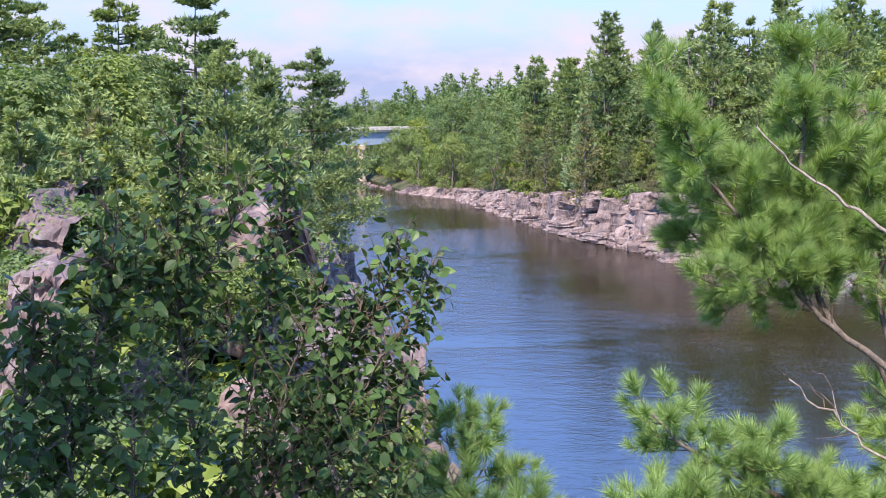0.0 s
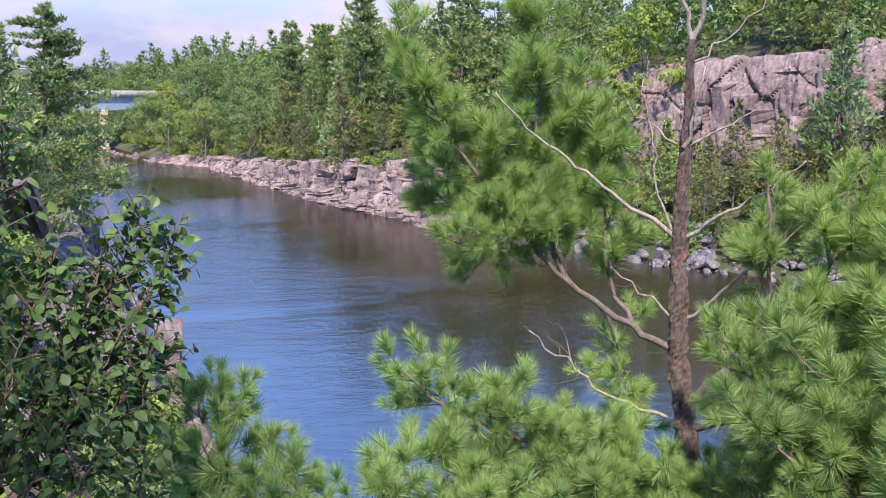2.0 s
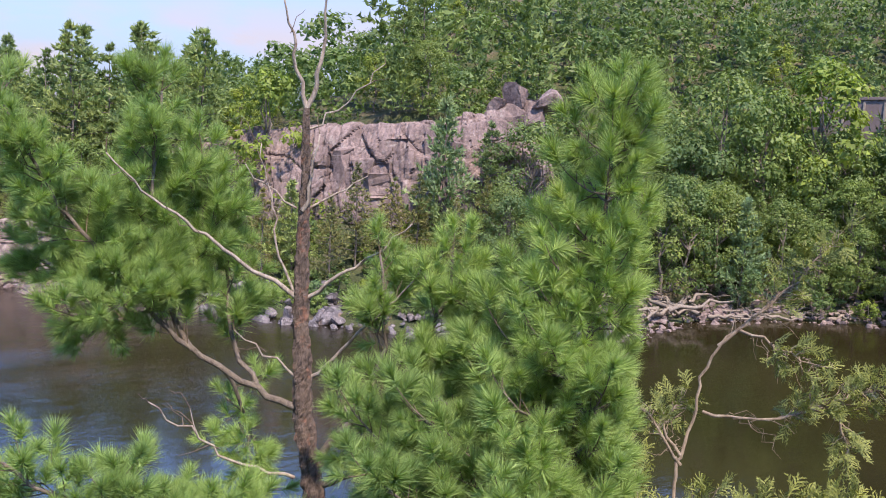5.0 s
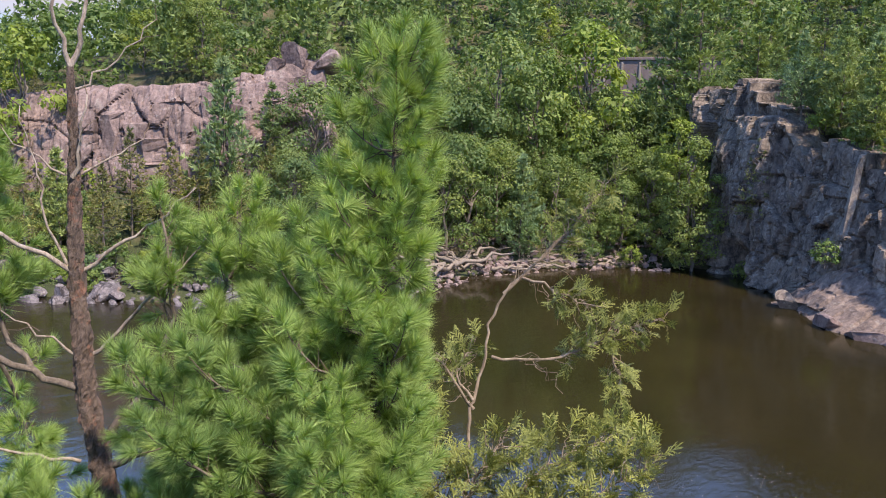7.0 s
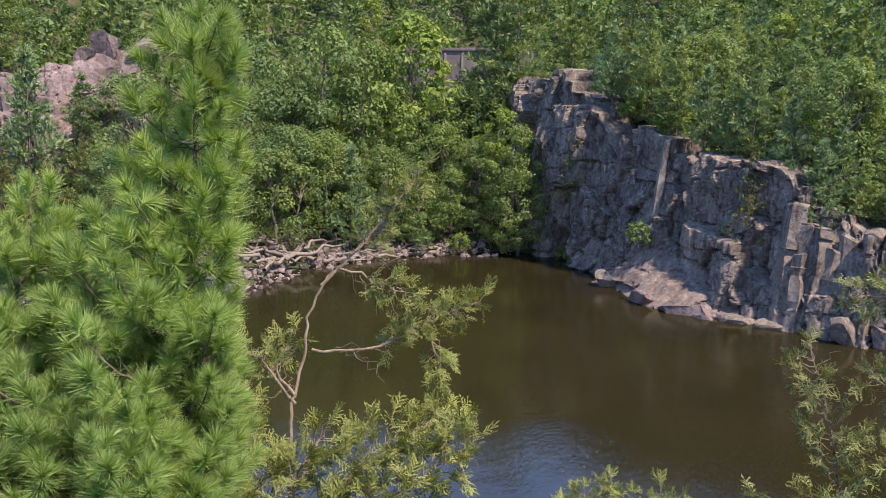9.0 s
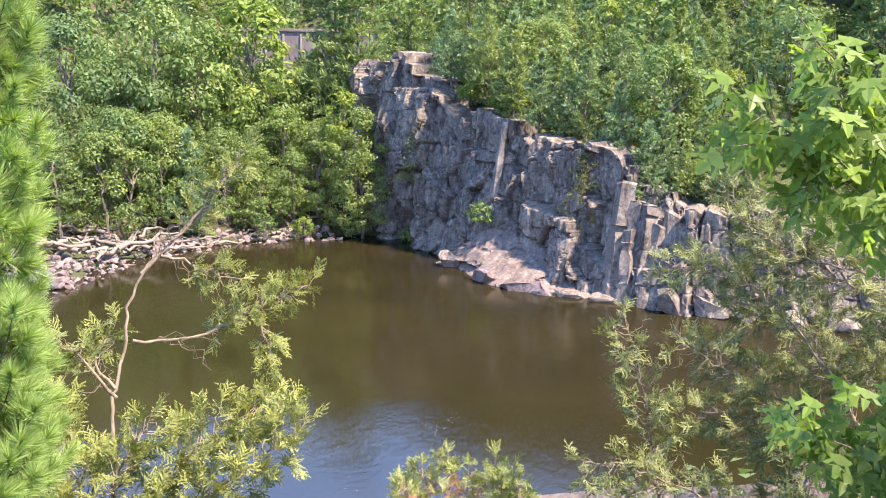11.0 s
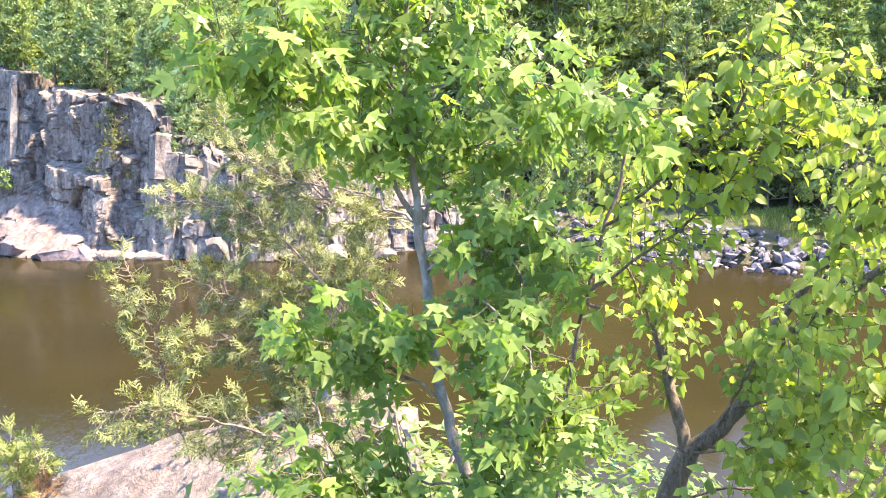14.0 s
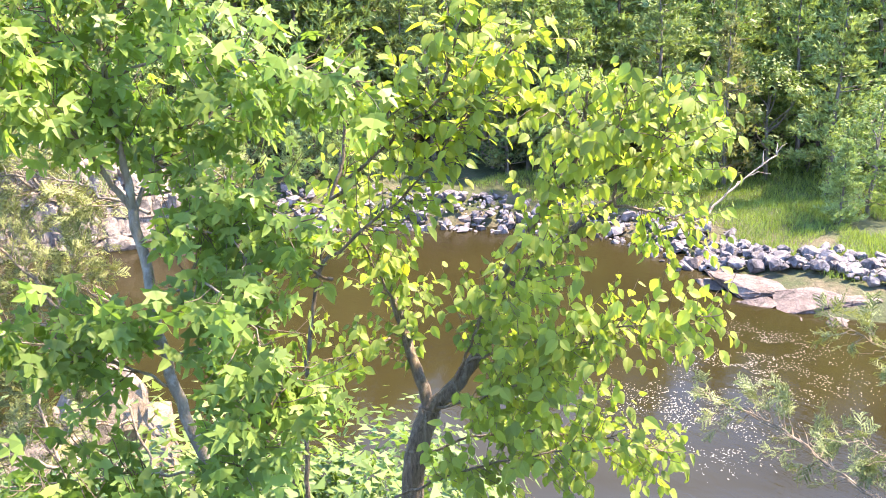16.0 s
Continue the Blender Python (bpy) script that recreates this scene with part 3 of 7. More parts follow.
        [(-11.1, 20.1, 15.8, 0.8, 12.3), (-9.9, 20.1, 15.9, 0.8, 12.4), (-9.1, 19.9, 15.7, 0.6, 12.2), (-8.6, 20.0, 15.2, 0.5, 12.2)],
        [(-9.2, 16.6, 15.0, 0.5, 11.5), (-8.2, 16.7, 15.1, 0.5, 11.6), (-7.4, 16.5, 15.1, 0.5, 11.6), (-7.0, 16.5, 14.6, 0.4, 11.6)],
        [(-8.2, 29.9, 15.4, 0.8, 10.9), (-7.4, 29.6, 15.6, 0.8, 11.1), (-6.6, 29.4, 15.4, 0.6, 10.9), (-6.2, 29.1, 14.6, 0.6, 10.1), (-5.7, 28.8, 14.2, 0.5, 10.2)]]):
    cliff("cliff_near_terrace", rows, ROCK_PINK, "weathered pinkish rock terrace among the brush of the near bank", 46 + k, 0.12, 1.7, 1.5, 0.45, 2.5, bulge=0.5)

# ---- forest trees ----
def unit(n, rng):
    v = rng.normal(size=(n, 3))
    return v / np.linalg.norm(v, axis=1, keepdims=True)


def frames_for(normals, rng):
    """Two axes across each normal, turned at random."""
    a = np.cross(normals, unit(len(normals), rng))
    a /= np.linalg.norm(a, axis=1, keepdims=True) + 1e-9
    return a, np.cross(normals, a)


def leaf_quads(centres, normals, size, rng, narrow=0.6):
    """A pointed leaf clump at each centre."""
    a, b = frames_for(normals, rng)
    s = (size * rng.uniform(0.6, 1.4, len(centres)))[:, None]
    return np.stack([centres - a * s - b * s * narrow, centres + a * s * 1.15 - b * s * narrow * 0.3, centres + b * s * narrow * 1.3], 1).reshape(-1, 3)


def tube(points, radii, sides=6, cap=True):
    """Vertices and faces of a tapering limb along points."""
    P = np.asarray(points, dtype=float)
    T = np.gradient(P, axis=0)
    T /= np.linalg.norm(T, axis=1, keepdims=True) + 1e-9
    up = np.array([0.31, 0.17, 0.93]) if abs(T[0][2]) < 0.9 else np.array([1.0, 0.1, 0.0])
    A = np.cross(T, up)
    A /= np.linalg.norm(A, axis=1, keepdims=True) + 1e-9
    B = np.cross(T, A)
    ang = np.arange(sides) * 2 * np.pi / sides
    R = np.asarray(radii, dtype=float)[:, None, None]
    V = P[:, None] + R * (np.cos(ang)[None, :, None] * A[:, None] + np.sin(ang)[None, :, None] * B[:, None])
    n = len(P)
    faces = [(i * sides + j, i * sides + (j + 1) % sides, (i + 1) * sides + (j + 1) % sides, (i + 1) * sides + j) for i in range(n - 1) for j in range(sides)]
    if cap:
        faces.append(tuple((n - 1) * sides + j for j in range(sides)))
    return V.reshape(-1, 3), faces


def tubes_mesh(name, limbs, material, sides=6, smooth=True):
    verts, faces, k = [], [], 0
    for points, radii in limbs:
        v, f = tube(points, radii, sides)
        verts.append(v)
        faces += [tuple(i + k for i in q) for q in f]
        k += len(v)
    return mesh_of(name, np.vstack(verts), faces, material, smooth)


def bend(a, b, sag, n, rng, wobble=0.05):
    """A bent line from a to b."""
    a, b = np.asarray(a, float), np.asarray(b, float)
    f = np.linspace(0, 1, n)[:, None]
    line = a + (b - a) * f
    line[:, 2] += sag * 4 * (f * (1 - f))[:, 0]
    line[1:-1] += rng.normal(size=(n - 2, 3)) * wobble * np.linalg.norm(b - a)
    return line


def broadleaf_meshes(seed, height, width, clumps, per, size, material, bark, low=0.3):
    rng = np.random.default_rng(seed)
    lean = rng.normal(size=2) * 0.04 * height
    trunk_top = np.array([lean[0], lean[1], height * 0.8])
    spine = bend((0, 0, -0.5), trunk_top, 0, 7, rng, 0.015)
    limbs = [(spine, np.linspace(0.02 * height + 0.03, 0.03, 7))]
    centres = []
    for k in range(clumps):
        f = rng.uniform(0, 1) ** 0.85
        z = height * (low + (0.97 - low) * f)
        girth = width / 2 * (math.sin(math.pi * (0.16 + 0.8 * f)) ** 0.75) * rng.uniform(0.72, 1.12)
        ang = k * 2.399 + rng.normal() * 0.4
        out = girth * rng.uniform(0.45, 1.0) ** 0.6
        c = np.array([lean[0] * f + math.cos(ang) * out, lean[1] * f + math.sin(ang) * out, z])
        centres.append((c, rng.uniform(0.55, 1.15) * width * 0.13))
        if k % 5 == 0:
            j = min(5, max(1, int(f * 5)))
            limbs.append((bend(spine[j], c, -0.05 * out, 5, rng, 0.05), np.linspace(0.008 * height, 0.012, 5)))
    pts, nrm = [], []
    mid = np.array([lean[0] / 2, lean[1] / 2, height * 0.5])
    for c, r in centres:
        u = unit(per, rng)
        rad = r * rng.uniform(0.45, 1.12, per)[:, None] ** 0.6
        pts.append(c + u * rad * np.array([1.15, 1.15, 0.75]))
        out = (c - mid) / (np.linalg.norm(c - mid) + 1e-6)
        nn = u * 1.1 + out * 0.4 + np.array([0, 0, 0.5]) + rng.normal(size=(per, 3)) * 0.3
        nrm.append(nn / np.linalg.norm(nn, axis=1, keepdims=True))
    verts = leaf_quads(np.vstack(pts), np.vstack(nrm), size, rng)
    return tubes_mesh("trunk", limbs, bark, 4), quads_mesh("crown", verts, 3, material)


def conifer_meshes(seed, height, width, whorls, arms, tufts, size, material, bark, base=0.25, shape=0.9, layer=0.1, upturn=0.15, needles=3):
    """A pine: whorls of level boughs of uneven length, each with plumes of needles."""
    rng = np.random.default_rng(seed)
    lean = rng.normal(size=2) * 0.02 * height
    spine = bend((0, 0, -0.5), (lean[0], lean[1], height), 0, 8, rng, 0.006)
    limbs = [(spine, np.linspace(0.016 * height + 0.03, 0.015, 8))]
    tri = []
    for k in range(whorls):
        f = (k + rng.uniform(-0.3, 0.3)) / (whorls - 1)
        z = height * (base + (0.985 - base) * f)
        reach = width / 2 * (max(0.0, 1 - f) ** shape * 0.9 + 0.07) * (0.55 + 0.45 * min(1, f / 0.12 + 0.35))
        for j in range(arms):
            ang = rng.uniform(0, 2 * math.pi)
            out = reach * rng.uniform(0.45, 1.2)
            root = np.array([lean[0] * f, lean[1] * f, z + rng.uniform(-0.4, 0.4) * height / whorls])
            tip = root + np.array([math.cos(ang) * out, math.sin(ang) * out, out * rng.uniform(-0.12, 0.12) + upturn * out])
            if out > 1.3 and j < 3:
                limbs.append((bend(root, tip, -0.04 * out, 3, rng, 0.02), np.linspace(0.02 + 0.012 * out, 0.008, 3)))
            n = max(3, int(tufts * (0.35 + out / (width / 2))))
            way = (tip - root) / (np.linalg.norm(tip - root) + 1e-6)
            across = np.cross(way, np.array([0, 0, 1.0]))
            across /= np.linalg.norm(across) + 1e-9
            # side sprays fan out along the bough: widest past its middle, flat, in a few separate plumes
            g = rng.uniform(0.12, 1.02, n) ** 0.75
            plume = rng.integers(0, 5, n)
            fan = 0.34 * out * np.sin(np.pi * np.clip(g, 0, 1) ** 1.3 * 0.86) + 0.05
            off = rng.uniform(-1, 1, 5)[plume] * 0.75 + rng.normal(size=n) * 0.22
            lift = rng.normal(size=5)[plume] * layer * 0.5 + rng.normal(size=n) * layer * 0.45
            c = root + (tip - root) * g[:, None] + across * (off * fan)[:, None] + np.array([0, 0, 1.0]) * (lift * (0.25 + out * 0.4))[:, None]
            ahead = way * 0.7 + across * (off[:, None] * 0.9) + np.array([0, 0, 0.4])
            for r in range(needles):
                d = unit(n, rng) * 0.85 + ahead
                d /= np.linalg.norm(d, axis=1, keepdims=True)
                a, _ = frames_for(d, rng)
                L = size * rng.uniform(0.6, 1.3, n)[:, None]
                tri.append(np.stack([c - a * L * 0.2, c + a * L * 0.2, c + d * L], 1).reshape(-1, 3))
    return tubes_mesh("trunk", limbs, bark, 3), quads_mesh("crown", np.vstack(tri), 3, material)


class Kind:
    """One sort of tree in a few grown shapes, planted by copying; past a number they join the far woods."""

    def __init__(self, name, label, category, group, height, shapes, most=280):
        self.name, self.label, self.category, self.group, self.height, self.shapes, self.most, self.count, self.far = name, label, category, group, height, shapes, most, 0, []

    def plant(self, x, y, z, scale=1.0, turn=0.0, tall=1.0):
        pair = self.shapes[self.count % len(self.shapes)]
        self.count += 1
        m = pose(x, y, z, 0, 0, turn) @ Matrix.Diagonal((scale, scale, scale * tall, 1))
        if self.count > self.most:
            self.far.append((pair[1], m))
            return
        root = thing(self.name, m, self.label, self.category, self.group)
        part("trunk", pair[0], root)
        part("crown", pair[1], root)

    def reach(self, x, y, top, rng):
        """Plant so that the tip comes to the given height."""
        z = float(land(np.array([x]), np.array([y]), 1.2)[0]) - 0.1
        if self.height < 3:
            z = max(z, top - 0.9 * self.height)
        elif -40 < y < 45:
            z = max(z, top - 1.1 * self.height)
        k = max(0.25, (top - z) / self.height)
        self.plant(x, y, z, k ** 0.8, rng.uniform(0, 360), k ** 0.2)

    def join_far(self, name, label):
        if not self.far:
            return
        rng = np.random.default_rng(5)
        chunks = []
        size = len(self.far[0][0].polygons[0].vertices)
        for me, m in self.far:
            V = np.empty(len(me.vertices) * 3, dtype=np.float32)
            me.vertices.foreach_get("co", V)
            V = V.reshape(-1, size, 3)
            V = V[rng.random(len(V)) < 0.11]
            mid = V.mean(axis=1, keepdims=True)
            V = (mid + (V - mid) * 2.4).reshape(-1, 3)
            M = np.array(m)
            chunks.append(V @ M[:3, :3].T + M[:3, 3])
        tagged(new(name, quads_mesh(name, np.vstack(chunks), size, self.far[0][0].materials[0])), label, "woods", kind="stuff")


OAK = Kind("broadleaf_tree", "green broadleaf tree with a full uneven crown", "tree", "trees of the forest", 11,
           [broadleaf_meshes(s, 11, 8.5, 66, 78, 0.14, LEAF_FOREST, BARK_GREY, 0.08) for s in (1, 2, 3, 4, 5)], 180)
LIME = Kind("yellow_green_tree", "yellow-green broadleaf tree among darker trees", "tree", "trees of the forest", 9,
            [broadleaf_meshes(s, 9, 6, 50, 52, 0.16, LEAF_LIME, BARK_GREY, 0.1) for s in (5, 6)])
PINE = Kind("white_pine", "tall white pine with level plumes of needles", "tree", "trees of the forest", 15,
            [conifer_meshes(s, 15, 9.0, 17, 7, 17, 0.48, PINE_FOREST, BARK_GREY, 0.14, 0.75, 0.12, 0.18) for s in (11, 12, 13, 14)], 170)
FIR = Kind("young_pine", "young dense pine with a pointed crown", "tree", "young pines", 8,
           [conifer_meshes(s, 8, 5.2, 18, 6, 17, 0.38, PINE_YOUNG, BARK_GREY, 0.04, 0.8, 0.2, 0.4) for s in (21, 22, 23)])
DULL = Kind("sparse_cedar", "thin brownish-green cedar with bare lower twigs", "tree", "cedars of the banks", 9,
            [conifer_meshes(s, 9, 5.2, 20, 5, 11, 0.34, PINE_BROWN, BARK_GREY, 0.06, 0.8, 0.22, 0.2) for s in (31, 32, 33)], 160)
BUSH = Kind("bush", "low leafy green bush on the rocky bank", "bush", "bushes of the banks", 2.6,
            [broadleaf_meshes(s, 2.6, 3.6, 30, 26, 0.15, LEAF_FOREST, BARK_GREY, 0.08) for s in (41, 42, 43)])
LIMEBUSH = Kind("yellow_green_bush", "low yellow-green bush on the rocky bank", "bush", "bushes of the banks", 2.4,
                [broadleaf_meshes(s, 2.4, 3.4, 30, 26, 0.145, LEAF_LIME, BARK_GREY, 0.08) for s in (44, 45)])

NEAR_OAK = Kind("near_broadleaf_tree", "leafy green broadleaf tree on the near bank", "tree", "trees of the near bank", 11,
                [broadleaf_meshes(s, 11, 7.5, 110, 100, 0.11, LEAF_FOREST, BARK_GREY, 0.1) for s in (51, 52)])
NEAR_PINE = Kind("near_white_pine", "tall white pine with layered plumes on the near bank", "tree", "trees of the near bank", 15,
                 [conifer_meshes(s, 15, 11, 24, 6, 74, 0.29, PINE_FOREST, BARK_GREY, 0.12, 0.55, 0.1, 0.16, 3) for s in (61, 62)])
NEAR_FIR = Kind("near_young_pine", "light green young pine on the near bank", "tree", "trees of the near bank", 8,
                [conifer_meshes(s, 8, 5.6, 18, 7, 34, 0.2, PINE_YOUNG, BARK_GREY, 0.04, 0.75, 0.2, 0.4, 4) for s in (71, 72)])
NEAR_BUSH = Kind("near_bush", "low leafy bush on the near bank", "bush", "bushes of the near bank", 2.6,
                 [broadleaf_meshes(s, 2.6, 3.6, 46, 80, 0.06, LEAF_FOREST, BARK_GREY, 0.08) for s in (81, 82)])
SLOPE_BUSH = Kind("slope_bush", "fine-leaved green bush on the slope below the rim", "bush", "bushes of the near bank", 2.6,
                  [broadleaf_meshes(s, 2.6, 3.6, 60, 110, 0.034, LEAF_FOREST, BARK_GREY, 0.08) for s in (91, 92)])
CLOSE = {OAK: NEAR_OAK, PINE: NEAR_PINE, FIR: NEAR_FIR, BUSH: NEAR_BUSH}

# trees that stand out, with the height of their tips
KEY_TREES = [
    (PINE, 27.8, 147.4, 34.6), (PINE, 35.0, 145.8, 33.0), (PINE, 41.2, 133.8, 35.0), (PINE, 48.3, 126.0, 35.1), (PINE, 19.7, 183.9, 30.2), (PINE, 25.9, 178.1, 29.8), (OAK, 13.4, 214.5, 24.2),
    (OAK, 2.7, 239.9, 24.3), (DULL, 24.8, 156.0, 19.5), (DULL, 29.2, 143.0, 16.6), (OAK, 20.0, 174.8, 14.1), (LIME, 16.4, 185.2, 11.9), (OAK, 11.5, 204.6, 17.5), (DULL, 20.9, 164.6, 17.5),
    (OAK, 111.9, 40.7, 17.6), (OAK, 110.8, 39.5, 11.7), (BUSH, 110.3, 39.3, 5.3), (BUSH, 109.8, 40.6, 3.0), (LIMEBUSH, 103.7, 22.8, 21.2), (LIMEBUSH, 101.3, 19.4, 19.2),
    (BUSH, 100.6, 17.6, 18.9), (LIMEBUSH, 92.8, 8.5, 13.7),
    (BUSH, 88.6, 3.1, 13.7), (BUSH, 94.1, 19.6, 7.4), (BUSH, -10.6, 22.0, 16.3), (BUSH, -9.8, 22.4, 16.1), (LIMEBUSH, -11.1, 21.2, 16.3),
    (BUSH, -9.1, 18.4, 15.2), (BUSH, -8.4, 18.4, 15.2), (LIMEBUSH, -7.7, 18.4, 15.0), (FIR, -12.0, 25.8, 17.9), (FIR, -10.9, 26.8, 17.4), (BUSH, -8.9, 22.2, 15.2),
    (BUSH, -7.9, 26.8, 14.8), (BUSH, -6.6, 26.1, 13.7), (BUSH, -5.3, 26.4, 13.9), (BUSH, -9.8, 28.3, 15.9), (FIR, -9.3, 29.5, 18.3),
    (OAK, -2.1, 262.0, 21.6), (OAK, 2.8, 249.9, 22.2), (LIME, -5.9, 244.9, 19.1), (OAK, -9.5, 235.8, 16.1), (OAK, 9.3, 214.8, 19.5), (OAK, -19.6, 329.4, 23.7), (OAK, -32.9, 358.5, 20.9),
    (LIME, 113.3, 42.7, 19.9), (OAK, 113.7, 47.2, 16.4), (OAK, 115.5, 53.1, 17.8), (OAK, 116.1, 58.6, 19.4), (OAK, 106.5, 57.6, 14.7),
    (FIR, 99.8, 59.1, 14.1), (OAK, 99.8, 63.0, 16.2), (OAK, 94.8, 63.3, 17.2), (OAK, 89.5, 64.0, 14.9), (BUSH, 108.1, 49.9, 5.4),
    (BUSH, 110.0, 45.7, 5.8), (BUSH, 111.1, 42.9, 7.3), (BUSH, 104.7, 52.3, 4.9), (LIMEBUSH, 109.0, 52.7, 9.1), (BUSH, 100.4, 54.1, 6.0),
    (OAK, 110.6, 49.3, 11.4), (OAK, 107.8, 52.9, 12.2), (BUSH, 97.0, 56.1, 5.5), (LIMEBUSH, 107.5, 46.4, 3.0), (BUSH, 103.5, 50.2, 3.6),
    (OAK, 120.3, 58.3, 24.4), (FIR, 159.3, 52.5, 34.1), (LIMEBUSH, 156.8, 56.0, 26.4),
    (LIME, 127.3, 49.7, 20.5), (OAK, 127.3, 53.4, 22.2), (BUSH, 118.4, 49.1, 8.6), (BUSH, 112.3, 53.4, 6.5), (LIMEBUSH, 111.2, 49.6, 4.3), (BUSH, 111.7, 43.9, 3.8), (BUSH, 106.0, 54.6, 3.8),
    (DULL, 58.9, 85.8, 16.7), (DULL, 62.2, 83.3, 15.2), (DULL, 65.3, 82.2, 15.9), (DULL, 54.1, 84.0, 13.1), (FIR, 52.4, 89.8, 14.4), (DULL, 66.7, 77.0, 13.2),
    (BUSH, 70.0, 76.0, 7.9), (OAK, 71.4, 72.8, 15.2), (DULL, 49.5, 91.4, 13.5), (OAK, 71.8, 69.5, 12.8), (BUSH, 67.1, 93.3, 11.0), (BUSH, 69.7, 84.7, 10.1),
    (LIMEBUSH, 77.6, 88.5, 14.3), (LIMEBUSH, 69.0, 87.9, 10.3), (BUSH, 58.7, 96.0, 9.1), (BUSH, 54.6, 98.5, 8.8), (BUSH, 72.5, 99.1, 22.5), (BUSH, 74.1, 96.6, 21.5),
    (BUSH, 60.1, 87.7, 7.6), (DULL, 72.3, 77.5, 15.8), (BUSH, 44.7, 108.6, 6.4), (BUSH, 49.0, 99.9, 5.0), (FIR, 61.6, 90.5, 7.0), (BUSH, 64.5, 83.6, 8.3),
    (LIMEBUSH, 66.7, 109.9, 14.6),
    (PINE, -10.3, 69.0, 23.4), (PINE, -13.1, 45.7, 24.5), (PINE, -18.5, 50.2, 24.9), (PINE, -22.6, 49.7, 24.6), (PINE, -22.7, 44.0, 24.5), (PINE, -18.6, 85.7, 24.4),
    (PINE, -24.1, 56.8, 23.5), (FIR, -8.7, 34.8, 20.8), (FIR, -9.7, 48.9, 21.2), (FIR, -16.7, 38.4, 20.7), (OAK, -15.2, 41.1, 20.9), (OAK, -15.5, 47.3, 21.6),
    (OAK, -16.5, 34.1, 20.1), (FIR, -12.4, 38.0, 19.2), (FIR, -13.4, 33.3, 19.4), (FIR, -10.4, 50.9, 20.1), (FIR, -12.0, 25.2, 18.3), (FIR, -12.2, 27.4, 17.9),
    (DULL, -12.6, 31.5, 18.2), (DULL, -9.4, 61.4, 13.6), (DULL, -9.6, 57.2, 13.0), (FIR, -11.7, 30.8, 17.8), (FIR, -8.0, 20.2, 15.2), (FIR, -6.9, 16.2, 14.4),
    (FIR, -10.6, 21.4, 16.5), (OAK, -13.5, 99.0, 19.5), (OAK, -15.8, 93.6, 18.8), (PINE, 27.2, 146.6, 34.5), (PINE, 34.0, 141.2, 32.8), (PINE, 38.6, 125.2, 34.1),
    (PINE, 43.7, 112.9, 33.0), (PINE, 37.5, 134.3, 30.5), (PINE, 20.8, 188.4, 30.5), (PINE, 26.4, 187.7, 30.3), (PINE, 28.7, 183.3, 30.2), (PINE, 48.3, 106.7, 32.4),
    (PINE, 44.0, 126.9, 31.7), (DULL, 22.8, 138.2, 19.8), (DULL, 22.6, 161.8, 17.5), (FIR, 23.2, 142.7, 19.4), (DULL, 18.2, 154.8, 16.6), (DULL, 28.0, 132.5, 15.2),
    (DULL, 15.9, 168.7, 19.1), (OAK, 10.4, 186.1, 14.9), (OAK, 2.3, 205.1, 14.3), (OAK, -5.9, 214.8, 14.8), (LIME, -3.3, 217.9, 12.0), (OAK, -12.8, 239.6, 16.1),
    (OAK, -21.7, 329.2, 24.8), (OAK, -32.9, 358.4, 20.9), (LIME, 119.7, 58.9, 34.6), (LIME, 58.7, 106.4, 29.0), (FIR, 69.5, 82.4, 25.0), (OAK, 80.3, 77.9, 23.5),
    (OAK, 70.5, 70.9, 14.1), (OAK, 107.9, 69.0, 31.4), (OAK, 113.0, 64.4, 29.2), (OAK, 109.2, 67.3, 17.8), (OAK, 104.4, 70.2, 23.2), (OAK, 99.6, 74.9, 28.5),
    (OAK, 116.9, 61.6, 23.8), (OAK, 124.0, 54.8, 23.3), (LIME, 132.4, 53.6, 21.9), (OAK, 111.2, 66.4, 14.5), (OAK, 99.0, 72.0, 17.7), (OAK, 101.7, 71.8, 11.2),
    (FIR, 107.0, 22.2, 31.4), (FIR, 108.3, 26.6, 29.7), (FIR, 105.9, 18.4, 29.2), (PINE, 168.8, 47.1, 46.5), (PINE, 125.1, 45.3, 41.5), (PINE, 128.6, 50.7, 40.9),
    (LIMEBUSH, 103.3, 21.2, 22.3), (LIMEBUSH, 103.9, 23.4, 20.6), (LIMEBUSH, 100.7, 18.0, 19.9), (FIR, 100.4, 17.4, 26.2),
    (FIR, 103.5, 21.4, 28.4), (FIR, 97.0, 13.7, 24.1), (FIR, 94.6, 8.6, 23.9), (FIR, 90.0, 4.6, 20.4), (FIR, 88.2, 0.2, 18.7), (FIR, 86.2, 1.6, 16.6),
    (FIR, 96.5, 10.5, 22.9), (LIME, 119.0, 8.9, 32.0), (FIR, 88.2, -3.6, 17.7), (FIR, 85.0, -6.0, 16.2), (DULL, 88.3, 7.6, 15.2), (DULL, 106.8, 30.4, 17.3), (BUSH, 115.0, 45.4, 6.7), (BUSH, 112.1, 47.7, 5.0), (LIMEBUSH, 121.0, 47.6, 8.5), (OAK, 126.0, 51.4, 16.9), (BUSH, 114.5, 50.4, 6.2), (OAK, 124.3, 54.2, 14.6), (BUSH, 109.1, 50.8, 4.0),
    (DULL, 83.8, -7.9, 15.8), (FIR, 86.1, -2.1, 15.1), (DULL, 80.5, -7.4, 12.4), (OAK, 57.2, -73.9, 14.9), (OAK, 57.9, -61.6, 13.6), (PINE, 49.7, -73.4, 21.7),
    (PINE, 61.8, -72.8, 23.4), (PINE, 57.9, -79.7, 23.3), (PINE, 66.6, -68.3, 24.8), (PINE, 73.9, -65.0, 24.1), (DULL, 58.5, -69.3, 18.6), (OAK, 83.1, -79.1, 16.3),
